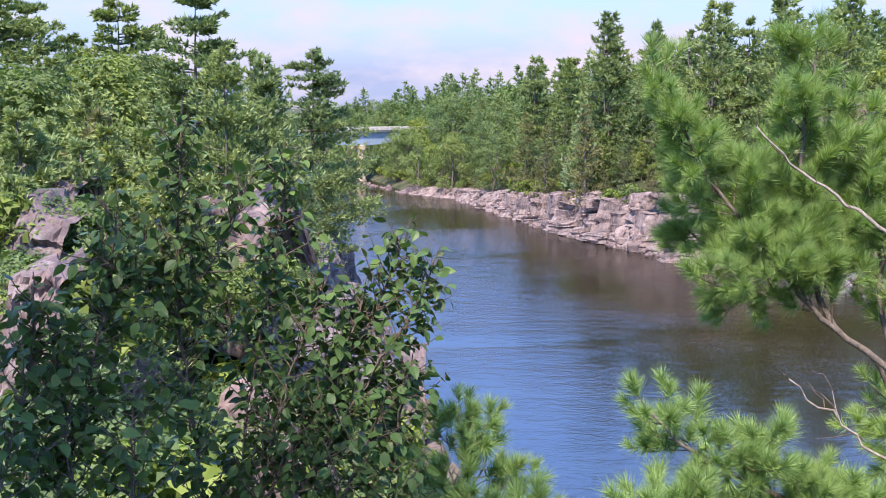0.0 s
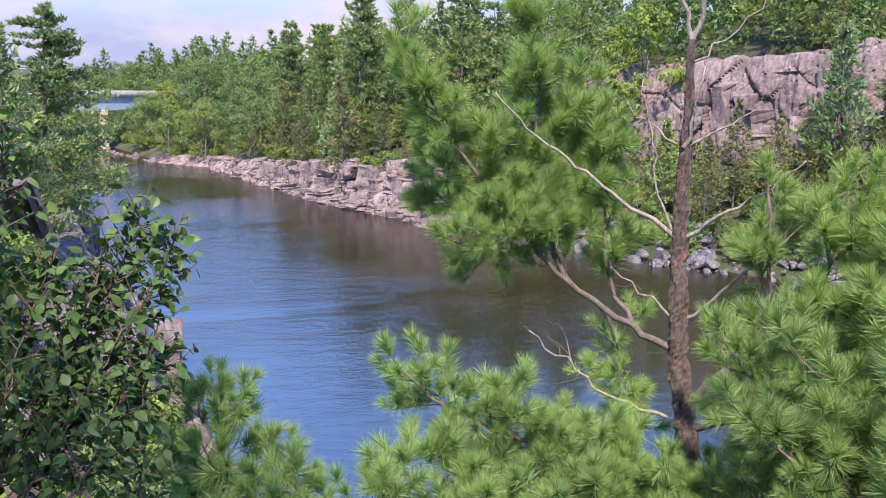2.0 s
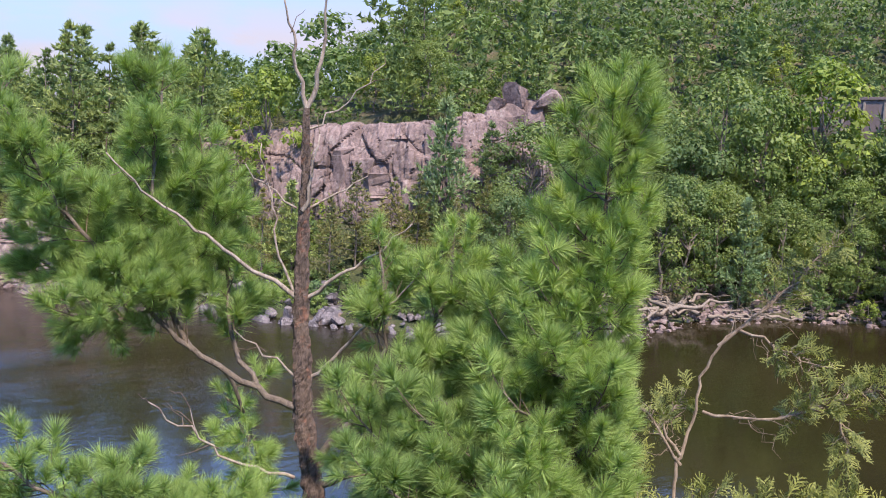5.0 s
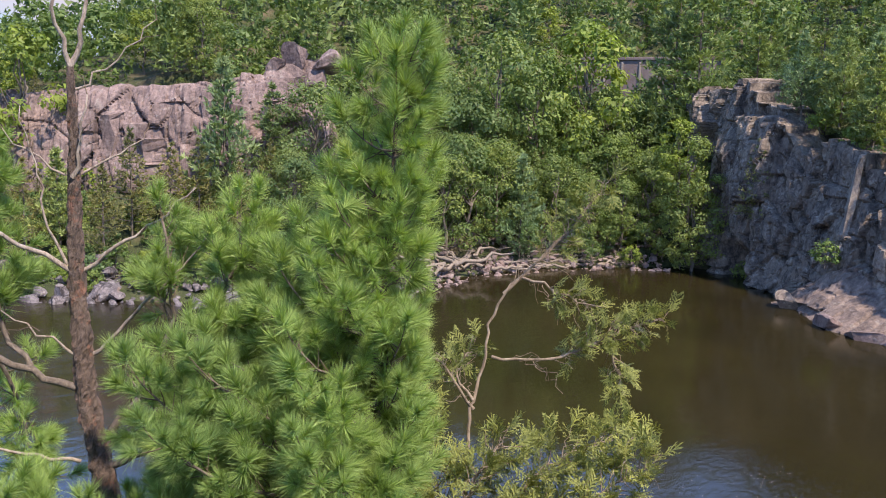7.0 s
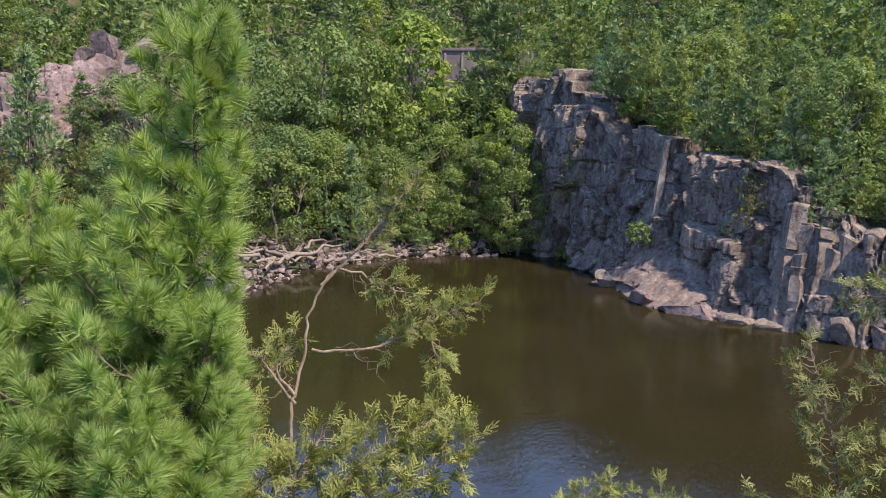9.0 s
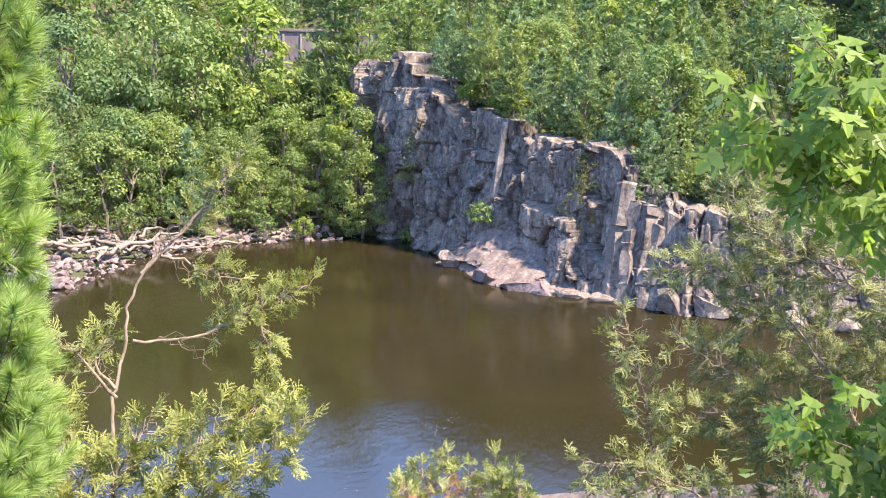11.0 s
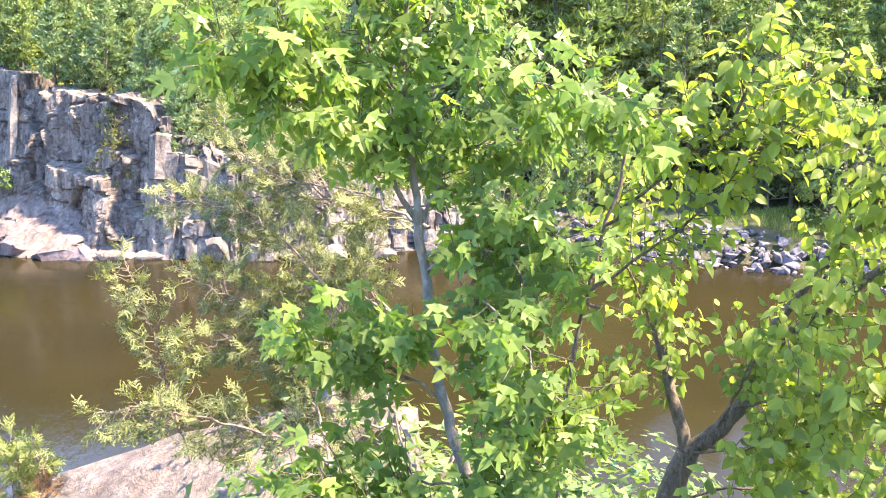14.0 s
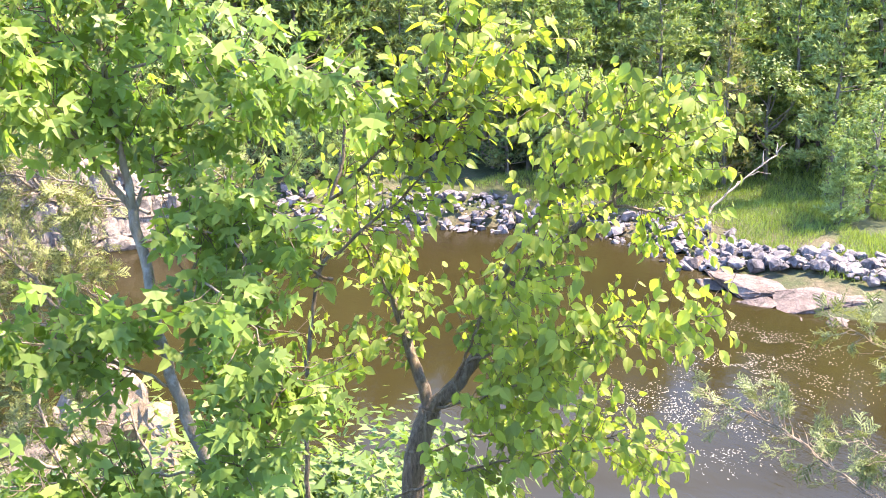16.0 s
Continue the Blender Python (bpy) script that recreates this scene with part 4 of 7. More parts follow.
    (FIR, 41.8, -63.7, 8.8), (OAK, 42.5, -68.5, 12.9), (DULL, 74.7, -54.5, 20.7), (PINE, 110.0, -70.4, 25.8), (OAK, 67.0, -56.6, 14.1),
]


def scatter_forest():
    rng = np.random.default_rng(77)
    taken = {}

    def free(x, y, gap):
        i, j = int(x // 6), int(y // 6)
        for a in (-1, 0, 1):
            for b in (-1, 0, 1):
                for u, v, g in taken.get((i + a, j + b), ()):
                    if (u - x) ** 2 + (v - y) ** 2 < (0.5 * (g + gap)) ** 2:
                        return False
        taken.setdefault((i, j), []).append((x, y, gap))
        return True

    for kind, x, y, top in KEY_TREES:
        free(x, y, 2.0)
        if x < 0 and y < 80:
            kind = CLOSE.get(kind, kind)
        kind.reach(x, y, top, rng)

    tries = rng.uniform([-130, -130], [230, 430], size=(30000, 2))
    df, vf = along(FAR_SHORE, tries[:, 0], tries[:, 1], 1)
    zz = land(tries[:, 0], tries[:, 1], 1.2) - 0.15
    order = np.argsort(df + np.hypot(tries[:, 0], tries[:, 1]) * 0.12 + rng.uniform(0, 8, len(tries)))
    trees = bushes = 0
    for q in order:
        (x, y), d, v, z = tries[q], df[q], vf[q], zz[q]
        if d < 3.5 or d > 95:
            continue
        far, az = math.hypot(x, y), math.degrees(math.atan2(x, y))
        if az < -20 or az > 152 or far > 400:
            continue
        r, turn, s = rng.random(), rng.uniform(0, 360), rng.uniform(0.75, 1.25)
        beach = y < -22
        wall = v[4] > 4 and v[3] - 6 < d < v[3] + 1 and 70 < y < 135
        if wall and r > 0.12:
            continue
        cove = 78 < x < 122 and 38 < y < 74
        if cove and d < 8.5:
            continue
        low = d < (34 if beach and x < 68 else 16 if beach else 8) or (v[4] > 4 and d < v[3] + 4 and 50 < y < 130)
        if low:
            if beach and (d < 26 or r > 0.5) or bushes > 620 or not free(x, y, 1.7):
                continue
            bushes += 1
            if y > 95 and r < 0.45:
                DULL.plant(x, y, z, 0.45 * s, turn)
            else:
                (BUSH if r < 0.75 else LIMEBUSH).plant(x, y, z, s * (0.85 if y < 95 else 1.1), turn)
            continue
        if y > 95 and d < 24:
            if free(x, y, 2.7):
                (DULL if r < 0.3 else OAK if r < 0.8 else FIR).plant(x, y, z, 0.78 * s, turn)
                trees += 1
        elif beach:
            if free(x, y, 3.6):
                (PINE if r < 0.82 else OAK).plant(x, y, z, 1.5 * s, turn)
                trees += 1
        elif y > 34:
            if free(x, y, 4.3 if d < 45 else 6.5):
                (OAK if r < 0.62 else LIME if r < 0.7 else PINE).plant(x, y, z, (0.95 if d < 40 else 1.15) * s, turn)
                trees += 1
        else:
            if free(x, y, 3.1 if d < 34 else 5.0):
                (FIR if d < 34 and r < 0.8 else PINE if r < 0.55 else OAK).plant(x, y, z, (0.95 if d < 34 else 1.1) * s, turn)
                trees += 1
    # young pines on the promontory
    tries = rng.uniform([80, -45], [128, 42], size=(5000, 2))
    df, vf = along(FAR_SHORE, tries[:, 0], tries[:, 1], 1)
    zz = land(tries[:, 0], tries[:, 1], 1.2) - 0.15
    for (x, y), d, z in zip(tries, df, zz):
        if 6.5 < d < 34 and free(x, y, 3.1):
            r = rng.random()
            (FIR if r < 0.8 else OAK if r < 0.9 else LIME).plant(x, y, z, rng.uniform(0.75, 1.25), rng.uniform(0, 360))
            trees += 1
    # the near bank upstream
    tries = rng.uniform([-75, 24], [0, 330], size=(3500, 2))
    dn, vn = along(NEAR_SHORE, tries[:, 0], tries[:, 1], -1)
    zz = land(tries[:, 0], tries[:, 1], 1.2) - 0.15
    m = 0
    for (x, y), d, z in zip(tries, dn, zz):
        az = math.degrees(math.atan2(x, y))
        far = math.hypot(x, y)
        if d < (2.5 if y < 70 else 6) or d > 60 or az < -36 or m > 190 or (y > 40 and az > -8.5):
            continue
        r = rng.random()
        if d < 12 or far < 36:
            if far < 36 and rng.random() > 0.4:
                continue
            if free(x, y, 1.8):
                (NEAR_BUSH if r < 0.6 else LIMEBUSH if r < 0.7 else NEAR_FIR).plant(x, y, z, rng.uniform(0.5, 0.9) * (0.4 if r >= 0.7 else 1), rng.uniform(0, 360))
                m += 1
        elif free(x, y, 4.0):
            kind = OAK if r < 0.5 else PINE if r < 0.75 else FIR
            (CLOSE[kind] if y < 70 else kind).plant(x, y, z, rng.uniform(0.6, 0.95), rng.uniform(0, 360))
            m += 1
    # shrubs along the rim of the promontory
    s_, p_ = smooth_path([(107.6, 34.6), (102.6, 27.2), (95.4, 17.8), (91.4, 12.8), (87, 8.8), (83.4, 5), (81.2, 1), (79.8, -5), (79.4, -11), (78.8, -17), (76, -28)], 0.5)
    for k in range(60):
        i = rng.integers(4, len(p_) - 4)
        t = p_[i + 2] - p_[i - 2]
        back = rng.uniform(3.6, 6.5)
        x, y = p_[i, 0] - t[1] / np.hypot(*t) * back, p_[i, 1] + t[0] / np.hypot(*t) * back
        z = float(land(np.array([x]), np.array([y]), 1.2)[0])
        (BUSH if k % 3 else LIMEBUSH).plant(x, y, z, rng.uniform(0.35, 0.75), rng.uniform(0, 360))
    # brush along the foot of the outcrop
    _, o_ = smooth_path([(44, 121, 10), (51, 111, 10.5), (58, 102, 11), (63, 96, 11.5), (68, 90, 12), (74, 83.5, 12), (80, 79, 13)], 0.5)
    for k in range(64):
        i = rng.integers(4, len(o_) - 4)
        t = o_[i + 2] - o_[i - 2]
        out = rng.uniform(0.8, 9.0)
        x, y = o_[i, 0] + t[1] / np.hypot(*t[:2]) * out, o_[i, 1] - t[0] / np.hypot(*t[:2]) * out
        kind, top = ((DULL, rng.uniform(3.5, 7.0)), (BUSH, 2.2), (DULL, rng.uniform(2.5, 5.0)), (LIMEBUSH, 1.8), (BUSH, 2.6))[k % 5]
        kind.plant(x, y, float(land(np.array([x]), np.array([y]), 1.2)[0]) - 0.1, top / kind.height, rng.uniform(0, 360))
    # trees and shrubs behind its rim
    for k in range(26):
        i = rng.integers(4, len(o_) - 4)
        t = o_[i + 2] - o_[i - 2]
        back = rng.uniform(7.0, 12.0)
        x, y = o_[i, 0] - t[1] / np.hypot(*t[:2]) * back, o_[i, 1] + t[0] / np.hypot(*t[:2]) * back
        kind, top = ((OAK, 7.0), (BUSH, 2.4), (DULL, 6.0), (BUSH, 2.0), (PINE, 11.0))[k % 5]
        kind.plant(x, y, float(land(np.array([x]), np.array([y]), 1.2)[0]) - 0.1, top / kind.height, rng.uniform(0, 360))
    OAK.join_far("far_broadleaf_woods", "mixed green broadleaf woods on the far hillside")
    PINE.join_far("far_pine_woods", "dark pine woods on the far hillside")
    FIR.join_far("far_young_pine_woods", "young pine growth on the far slope")
    for kind in (LIME, DULL, BUSH, LIMEBUSH, NEAR_OAK, NEAR_PINE, NEAR_FIR, NEAR_BUSH):
        kind.join_far("far_" + kind.name + "_growth", "dense green growth on the far slope")


scatter_forest()

# ---- rocks ----
def ball(sub):
    bm = bmesh.new()
    bmesh.ops.create_icosphere(bm, subdivisions=sub, radius=1.0)
    V = np.array([v.co[:] for v in bm.verts])
    F = [tuple(v.index for v in f.verts) for f in bm.faces]
    bm.free()
    return V, F


BALLS = {k: ball(k) for k in (2, 3, 4)}


def rock_mesh(seed, size, material, sub=3, cuts=14, depth=(0.4, 0.78), grain=0.05, name="rock"):
    """A block: a ball cut by flat faces, then roughened."""
    rng = np.random.default_rng(seed)
    V, F = BALLS[sub]
    V = V * 1.15
    for _ in range(cuts):
        n = unit(1, rng)[0] * np.array([1, 1, 0.8])
        n /= np.linalg.norm(n)
        over = np.maximum(V @ n - rng.uniform(*depth), 0)
        V = V - over[:, None] * n
    V = V + grain * np.stack([fbm(V[:, 0] * 4 + k, V[:, 1] * 4 + V[:, 2] * 3, seed + k, 3) for k in range(3)], -1)
    return mesh_of(name, V * np.array(size), F, material)


def rock(name, at, size, material, label, seed, turn=0.0, tip=0.0, sub=3, group="", cuts=14, grain=0.05):
    ob = new(name, rock_mesh(seed, size, material, sub, cuts, (0.4, 0.78), grain))
    ob.matrix_basis = pose(*at, tip, tip * 0.6, turn)
    return tagged(ob, label, "rock", group)


# rocks of the near bank, seen over the birch
for k, (x, y, z, a, b, c) in enumerate([
        (-14.6, 31.5, 14.2, 2.4, 1.8, 2.0), (-12.8, 32.0, 13.6, 2.0, 1.5, 1.9), (-11.9, 25.0, 13.2, 2.2, 1.6, 1.9), (-10.2, 24.4, 12.6, 1.5, 1.3, 1.8),
        (-8.7, 19.6, 12.6, 1.5, 1.2, 1.5), (-7.4, 20.0, 11.9, 1.0, 1.0, 1.0), (-16.5, 49.0, 14.0, 2.8, 2.0, 2.0), (-4.6, 21.5, 9.8, 1.6, 1.4, 1.9), (-3.2, 14.6, 10.6, 1.5, 1.2, 1.7),
        (-3.9, 27.5, 7.2, 2.2, 1.8, 1.6), (-2.6, 33.0, 5.0, 2.2, 1.8, 1.8), (-8.6, 32.6, 13.6, 1.5, 1.3, 1.5), (-7.2, 31.4, 12.6, 1.5, 1.3, 1.4)]):
    rock("boulder", (x, y, z), (a, b, c), ROCK_PINK, "weathered pinkish-grey boulder on the near bank", 800 + k, k * 47, 8, 3, "boulders of the near bank")
for k, (x, y, z, a, b, c) in enumerate([
        (-1.7, 50.5, 1.2, 1.2, 1.6, 2.0), (-0.9, 47.5, 0.7, 1.2, 1.4, 1.5), (-0.6, 42.0, 1.0, 1.6, 1.2, 1.5), (0.2, 40.5, 0.4, 1.2, 0.9, 0.9), (-1.4, 38.0, 1.3, 1.6, 1.4, 1.5), (0.9, 38.4, 0.2, 1.0, 0.8, 0.6), (-2.0, 55.0, 1.8, 1.4, 1.8, 2.4)]):
    rock("boulder", (x, y, z), (a, b, c), ROCK_PINK, "angular reddish rock at the foot of the near bank", 830 + k, k * 61, 10, 3, "rocks at the near waterline")

# rounded knob of boulders above the outcrop
for k, (x, y, z, a, b, c) in enumerate([(84.6, 85.4, 27.0, 2.7, 2.3, 1.9), (87.0, 82.8, 25.8, 2.5, 2.1, 2.0), (82.6, 87.6, 25.2, 2.1, 1.8, 1.3), (86.0, 84.4, 23.6, 3.4, 2.8, 2.8), (83.4, 86.6, 23.2, 3.0, 2.4, 2.4)]):
    rock("knob_boulder", (x, y, z), (a, b, c), ROCK_PINK, "rounded pinkish boulder of the knob above the outcrop", 856 + k, k * 71, 6, 3, "boulders of the knob", 9, 0.14)

# the pale boulder below the rim, with a smaller lichen-covered one beside it
rock("pale_boulder", (12.9, -1.2, 10.15), (3.3, 4.3, 2.9), ROCK_PALE, "big pale tan boulder with a smooth sloping face", 861, 20, -24, 4, cuts=12, grain=0.1)
rock("lichen_boulder", (12.6, -2.7, 12.7), (1.2, 1.1, 1.2), ROCK_PALE, "pale boulder with white lichen patches", 866, 80, 10, 4, cuts=22)

# slabs and blocks at the foot of the promontory
for k, (x, y, z, a, b, c, turn, tip) in enumerate([
        (87.0, 17.2, 0.4, 2.4, 1.5, 0.9, 48, 10), (84.4, 13.4, 0.3, 2.8, 1.6, 0.9, 56, 8), (94.6, 23.2, 0.6, 1.7, 1.4, 1.2, 20, 8), (83.8, 11.4, 0.2, 2.4, 1.5, 0.8, 60, 4),
        (83.2, 8.2, 0.2, 2.3, 1.3, 0.7, 80, 3), (82.0, 4.6, 0.2, 2.0, 1.2, 0.7, 85, 4), (79.2, -0.9, 1.3, 1.9, 1.5, 2.0, 95, 6), (78.5, -4.0, 0.8, 1.4, 1.2, 1.5, 70, 8),
        (77.8, -7.5, 0.6, 1.5, 1.2, 1.4, 30, 5), (77.0, -11.0, 0.5, 1.6, 1.3, 1.3, 10, 9), (76.6, -15.0, 0.4, 1.8, 1.2, 1.1, 66, 6), (76.2, -20.0, 0.3, 1.8, 1.3, 1.0, 33, 6), (74.6, -27.0, 0.3, 1.9, 1.3, 1.0, 12, 6)]):
    rock("rock_slab" if c < 1.4 else "rock_block", (x, y, z), (a, b, c), ROCK_PINK if k in (0, 1, 3) else ROCK_GREY, "fallen basalt slab at the foot of the cliff", 880 + k, turn, tip, 3, "rocks at the foot of the cliff", 12)

def column_mesh(seed, wide, deep, high, material):
    """An upright five- or six-sided pillar with a slanting broken top and small steps in its sides."""
    rng = np.random.default_rng(seed)
    sides = int(rng.integers(4, 7))
    ang = (np.arange(sides) + rng.uniform(-0.28, 0.28, sides)) * 2 * np.pi / sides
    ring = np.stack([np.cos(ang) * wide, np.sin(ang) * deep], -1) * rng.uniform(0.8, 1.1, (sides, 1))
    levels = np.r_[0.0, np.sort(rng.uniform(0.1, 0.92, 7)), 0.975, 1.0]
    slant = rng.normal(size=2) * 0.35 / max(1.0, wide * 1.4)
    V = []
    for k, f in enumerate(levels):
        r = ring * (1.12 - 0.3 * f + rng.normal() * 0.04) + rng.normal(size=(sides, 2)) * 0.06 * wide + rng.normal(size=2) * 0.06 * wide
        if k == len(levels) - 1:
            r = r * 0.86
        V.append(np.c_[r, f * high + (r @ slant) * (f > 0.9)])
    n = len(levels)
    F = [(i * sides + j, i * sides + (j + 1) % sides, (i + 1) * sides + (j + 1) % sides, (i + 1) * sides + j) for i in range(n - 1) for j in range(sides)]
    F.append(tuple((n - 1) * sides + j for j in range(sides)))
    return mesh_of("rock_column", np.vstack(V), F, material)


# upright joints of the promontory: columns as pieces of the cliff
_rng = np.random.default_rng(91)
_s, _p = smooth_path([(101, 25, 14), (95.4, 17.8, 14), (91.4, 12.8, 13.4), (87, 8.8, 12.6), (83.4, 5, 11.6), (81.2, 1, 10.4), (79.8, -5, 9), (79.4, -11, 7.6), (78.8, -17, 5.5), (76.6, -26, 3)], 0.5)
for k in range(40):
    i = int(len(_p) * ((k + _rng.uniform(0, 1)) / 40) ** 0.7)
    i = min(max(i, 2), len(_p) - 3)
    t_ = _p[i + 2] - _p[i - 2]
    nx_, ny_ = -t_[1] / math.hypot(t_[0], t_[1]), t_[0] / math.hypot(t_[0], t_[1])
    w_ = _rng.uniform(0.55, 1.25)
    share = _rng.uniform(0.2, 0.9)
    high = _p[i, 2] * share
    into = 0.9 + _rng.uniform(-0.5, 0.6)
    ob = part("rock_column", column_mesh(900 + k, w_, w_ * 0.9, high + 1, ROCK_GREY), promontory)
    ob.matrix_basis = pose(_p[i, 0] + nx_ * into, _p[i, 1] + ny_ * into, -0.8, _rng.uniform(-11, -7), _rng.uniform(-4, 4), math.degrees(math.atan2(t_[1], t_[0])) + _rng.uniform(-20, 20))
# the pale pillar, with the sun on it put into its colour, and the blocks of the sunlit corner
for k, (x, y, z, wide, high, mat) in enumerate([(96.0, 18.5, 6.4, 0.62, 10.0, ROCK_PILLAR), (83.4, 4.0, -0.5, 1.5, 11.6, ROCK_GREY), (82.3, 1.6, -0.5, 1.2, 9.8, ROCK_GREY), (82.0, 3.0, -0.5, 1.0, 7.4, ROCK_GREY), (80.8, -2.0, -0.5, 1.3, 8.0, ROCK_GREY)]):
    ob = part("rock_column", column_mesh(1100 + k, wide, wide, high, mat), promontory, "pale sunlit pillar" if k == 0 else "")
    ob.matrix_basis = pose(x, y, z, -9, 0, -128 + k * 8)


def block_row(cliff_ob, rows, count, seed, wide, share, material, side=1, into=(0.4, 1.4)):
    """Square-edged blocks standing along a rock face, as pieces of it; rows are x, y, top, bottom."""
    rng = np.random.default_rng(seed)
    _, p = smooth_path(rows, 0.5)
    for k in range(count):
        i = min(max(int(len(p) * (k + rng.uniform(0, 1)) / count), 2), len(p) - 3)
        t = p[i + 2] - p[i - 2]
        ln = math.hypot(t[0], t[1])
        w = rng.uniform(*wide)
        high = (p[i, 2] - p[i, 3]) * rng.uniform(*share)
        d = rng.uniform(*into) + w * 0.5
        ob = part("rock_block", column_mesh(seed * 100 + k, w, w * rng.uniform(0.6, 0.9), high + 1.0, material), cliff_ob)
        ob.matrix_basis = pose(p[i, 0] - t[1] / ln * d * side, p[i, 1] + t[0] / ln * d * side, p[i, 3] - 0.9, rng.uniform(-3, 3), rng.uniform(-3, 3), math.degrees(math.atan2(t[1], t[0])) + 45 + rng.uniform(-14, 14))


block_row(far_bank, [(1, 202, 2, 0), (9, 180, 3.0, 0), (13, 160, 4.8, 0), (18.3, 142, 6.2, 0), (23.8, 126, 6.8, 0), (28, 117, 7.4, 0), (31.5, 106.5, 6.8, 0), (35, 102.5, 4.4, 0)], 40, 21, (1.3, 2.8), (0.4, 0.95), ROCK_BANK)
block_row(far_bank, [(9, 180, 1, 0), (18.3, 142, 1.6, 0), (23.8, 126, 2.0, 0), (28, 117, 2.0, 0), (31.5, 106.5, 1.9, 0), (37, 99, 1.4, 0)], 38, 22, (1.5, 3.2), (0.35, 1.0), ROCK_BANK, 1, (-2.2, -0.4))
block_row(outcrop, [(44, 122, 15.5, 9), (51, 112, 19, 10), (58, 103, 21.2, 10), (63, 97, 22, 10), (68, 91, 23, 10), (74, 84.5, 23.6, 10), (80, 80, 22.6, 11)], 17, 23, (1.8, 3.4), (0.4, 0.85), ROCK_PINK, 1, (1.2, 2.4))


def rubble(shore, name, label, seed, count, out, size, material, singles, group, side=1, lift=0.0):
    """Broken stones along a waterline: the larger ones by themselves, the small ones joined."""
    rng = np.random.default_rng(seed)
    s, p = smooth_path(shore, 0.5)
    tx, ty = np.gradient(p[:, 0]), np.gradient(p[:, 1])
    kinds = [rock_mesh(seed * 10 + k, (1, 0.8, 0.6), material, 2, 12) for k in range(6)]
    arrays = [np.array([v.co[:] for v in me.vertices]) for me in kinds]
    V, F, base = [], [], 0
    sizes = np.sort(size[0] + (size[1] - size[0]) * rng.random(count) ** 2.6)[::-1]
    for k, r in enumerate(sizes):
        i = rng.integers(len(p))
        ln = math.hypot(tx[i], ty[i])
        d = rng.uniform(*out)
        x, y = p[i, 0] - ty[i] / ln * d * side, p[i, 1] + tx[i] / ln * d * side
        z = max(float(land(np.array([x]), np.array([y]), 1.2)[0]), -0.15) + r * 0.12 + lift
        turn, tip = rng.uniform(0, 360), rng.uniform(-22, 22)
        if k < singles:
            ob = tagged(new(name, kinds[k % 6]), label, "rock", group)
            ob.matrix_basis = pose(x, y, z, tip, -tip, turn) @ Matrix.Scale(r, 4)
        else:
            M = np.array(pose(x, y, z, tip, -tip, turn))
            V.append((arrays[k % 6] * r) @ M[:3, :3].T + M[:3, 3])
            F += [tuple(q + base for q in f) for f in BALLS[2][1]]
            base += len(arrays[0])
    if V:
        tagged(new(name + "_rubble", mesh_of(name + "_rubble", np.vstack(V), F, material)), label, "rubble", kind="stuff")


rubble([(35, 100), (42, 86), (50, 72), (60, 60), (70, 54)], "shore_rock", "dark angular rock at the waterline", 51, 420, (-0.8, 9), (0.25, 1.6), ROCK_DARK, 50, "rocks of the far waterline")
rubble([(70, 54), (83, 57), (90, 56), (98, 53), (106, 46), (109, 41)], "cove_stone", "reddish-grey stone of the cove beach", 52, 1500, (-0.5, 14), (0.15, 0.85), ROCK_PINK, 70, "stones of the cove")
rubble([(-25, 262), (-11, 218), (1, 202), (9, 180), (13, 160), (18.3, 142), (23.8, 126), (28, 117), (31.5, 106.5), (36.5, 100)], "bank_rock", "pinkish block fallen along the far bank", 53, 120, (-1.8, 0.8), (0.35, 1.7), ROCK_PINK, 60, "fallen rocks of the far bank")
rubble([(76, -28), (70, -38), (64, -44), (58, -51), (50, -51), (44, -49)], "beach_stone", "dark grey stone of the river beach", 54, 700, (-0.6, 6.5), (0.2, 0.95), ROCK_DARK, 90, "stones of the river beach", lift=0.15)
rubble([(44, -50), (38, -52), (33, -53), (26, -55)], "beach_block", "grey rounded block in a row on the beach", 55, 330, (-0.4, 4.2), (0.25, 0.9), ROCK_DARK, 60, "stones of the river beach", lift=0.3)
for k, (x, y, z, a, b, c, turn) in enumerate([(37.5, -49.8, -0.1, 6.4, 4.4, 1.25, 15), (33.6, -50.0, -0.1, 5.4, 4.4, 1.1, 50), (42.0, -50.4, 0.0, 2.4, 1.8, 0.9, 10), (32.6, -46.8, -0.35, 1.7, 1.1, 0.55, 120), (36.0, -46.9, -0.3, 2.6, 1.4, 0.8, 40), (40.6, -47.6, -0.2, 2.2, 1.5, 0.8, 160), (30.6, -47.8, -0.3, 1.9, 1.2, 0.7, 80), (35.0, -51.5, 0.6, 1.0, 0.8, 0.5, 20), (44.6, -50.4, 0.1, 1.3, 1.0, 0.8, 70)]):
    rock("flat_rock", (x, y, z), (a, b, c), ROCK_SHELF, "flat pinkish rock shelf running into the water", 940 + k, turn, 3, 4, "flat rocks of the beach", 22, 0.22)

# ---- bridge, road wall, driftwood ----
def concrete_material(name, a, b, stain):
    m, n, l, p = nodes_of(name)
    pos = position(n)
    col = ramp(n, l, noise_node(n, l, pos, 0.6, 7, 0.65), [(0.3, a), (0.7, b)])
    st = n.new("ShaderNodeMapping")
    st.inputs["Scale"].default_value = (1, 1, 0.15)
    l.new(pos, st.inputs["Vector"])
    col = mix(n, l, ramp(n, l, noise_node(n, l, st.outputs["Vector"], 1.2, 5, 0.6), [(0.5, (0, 0, 0)), (0.7, (0.7, 0.7, 0.7))]), col, stain)
    l.new(col, p.inputs["Base Color"])
    p.inputs["Roughness"].default_value = 0.85
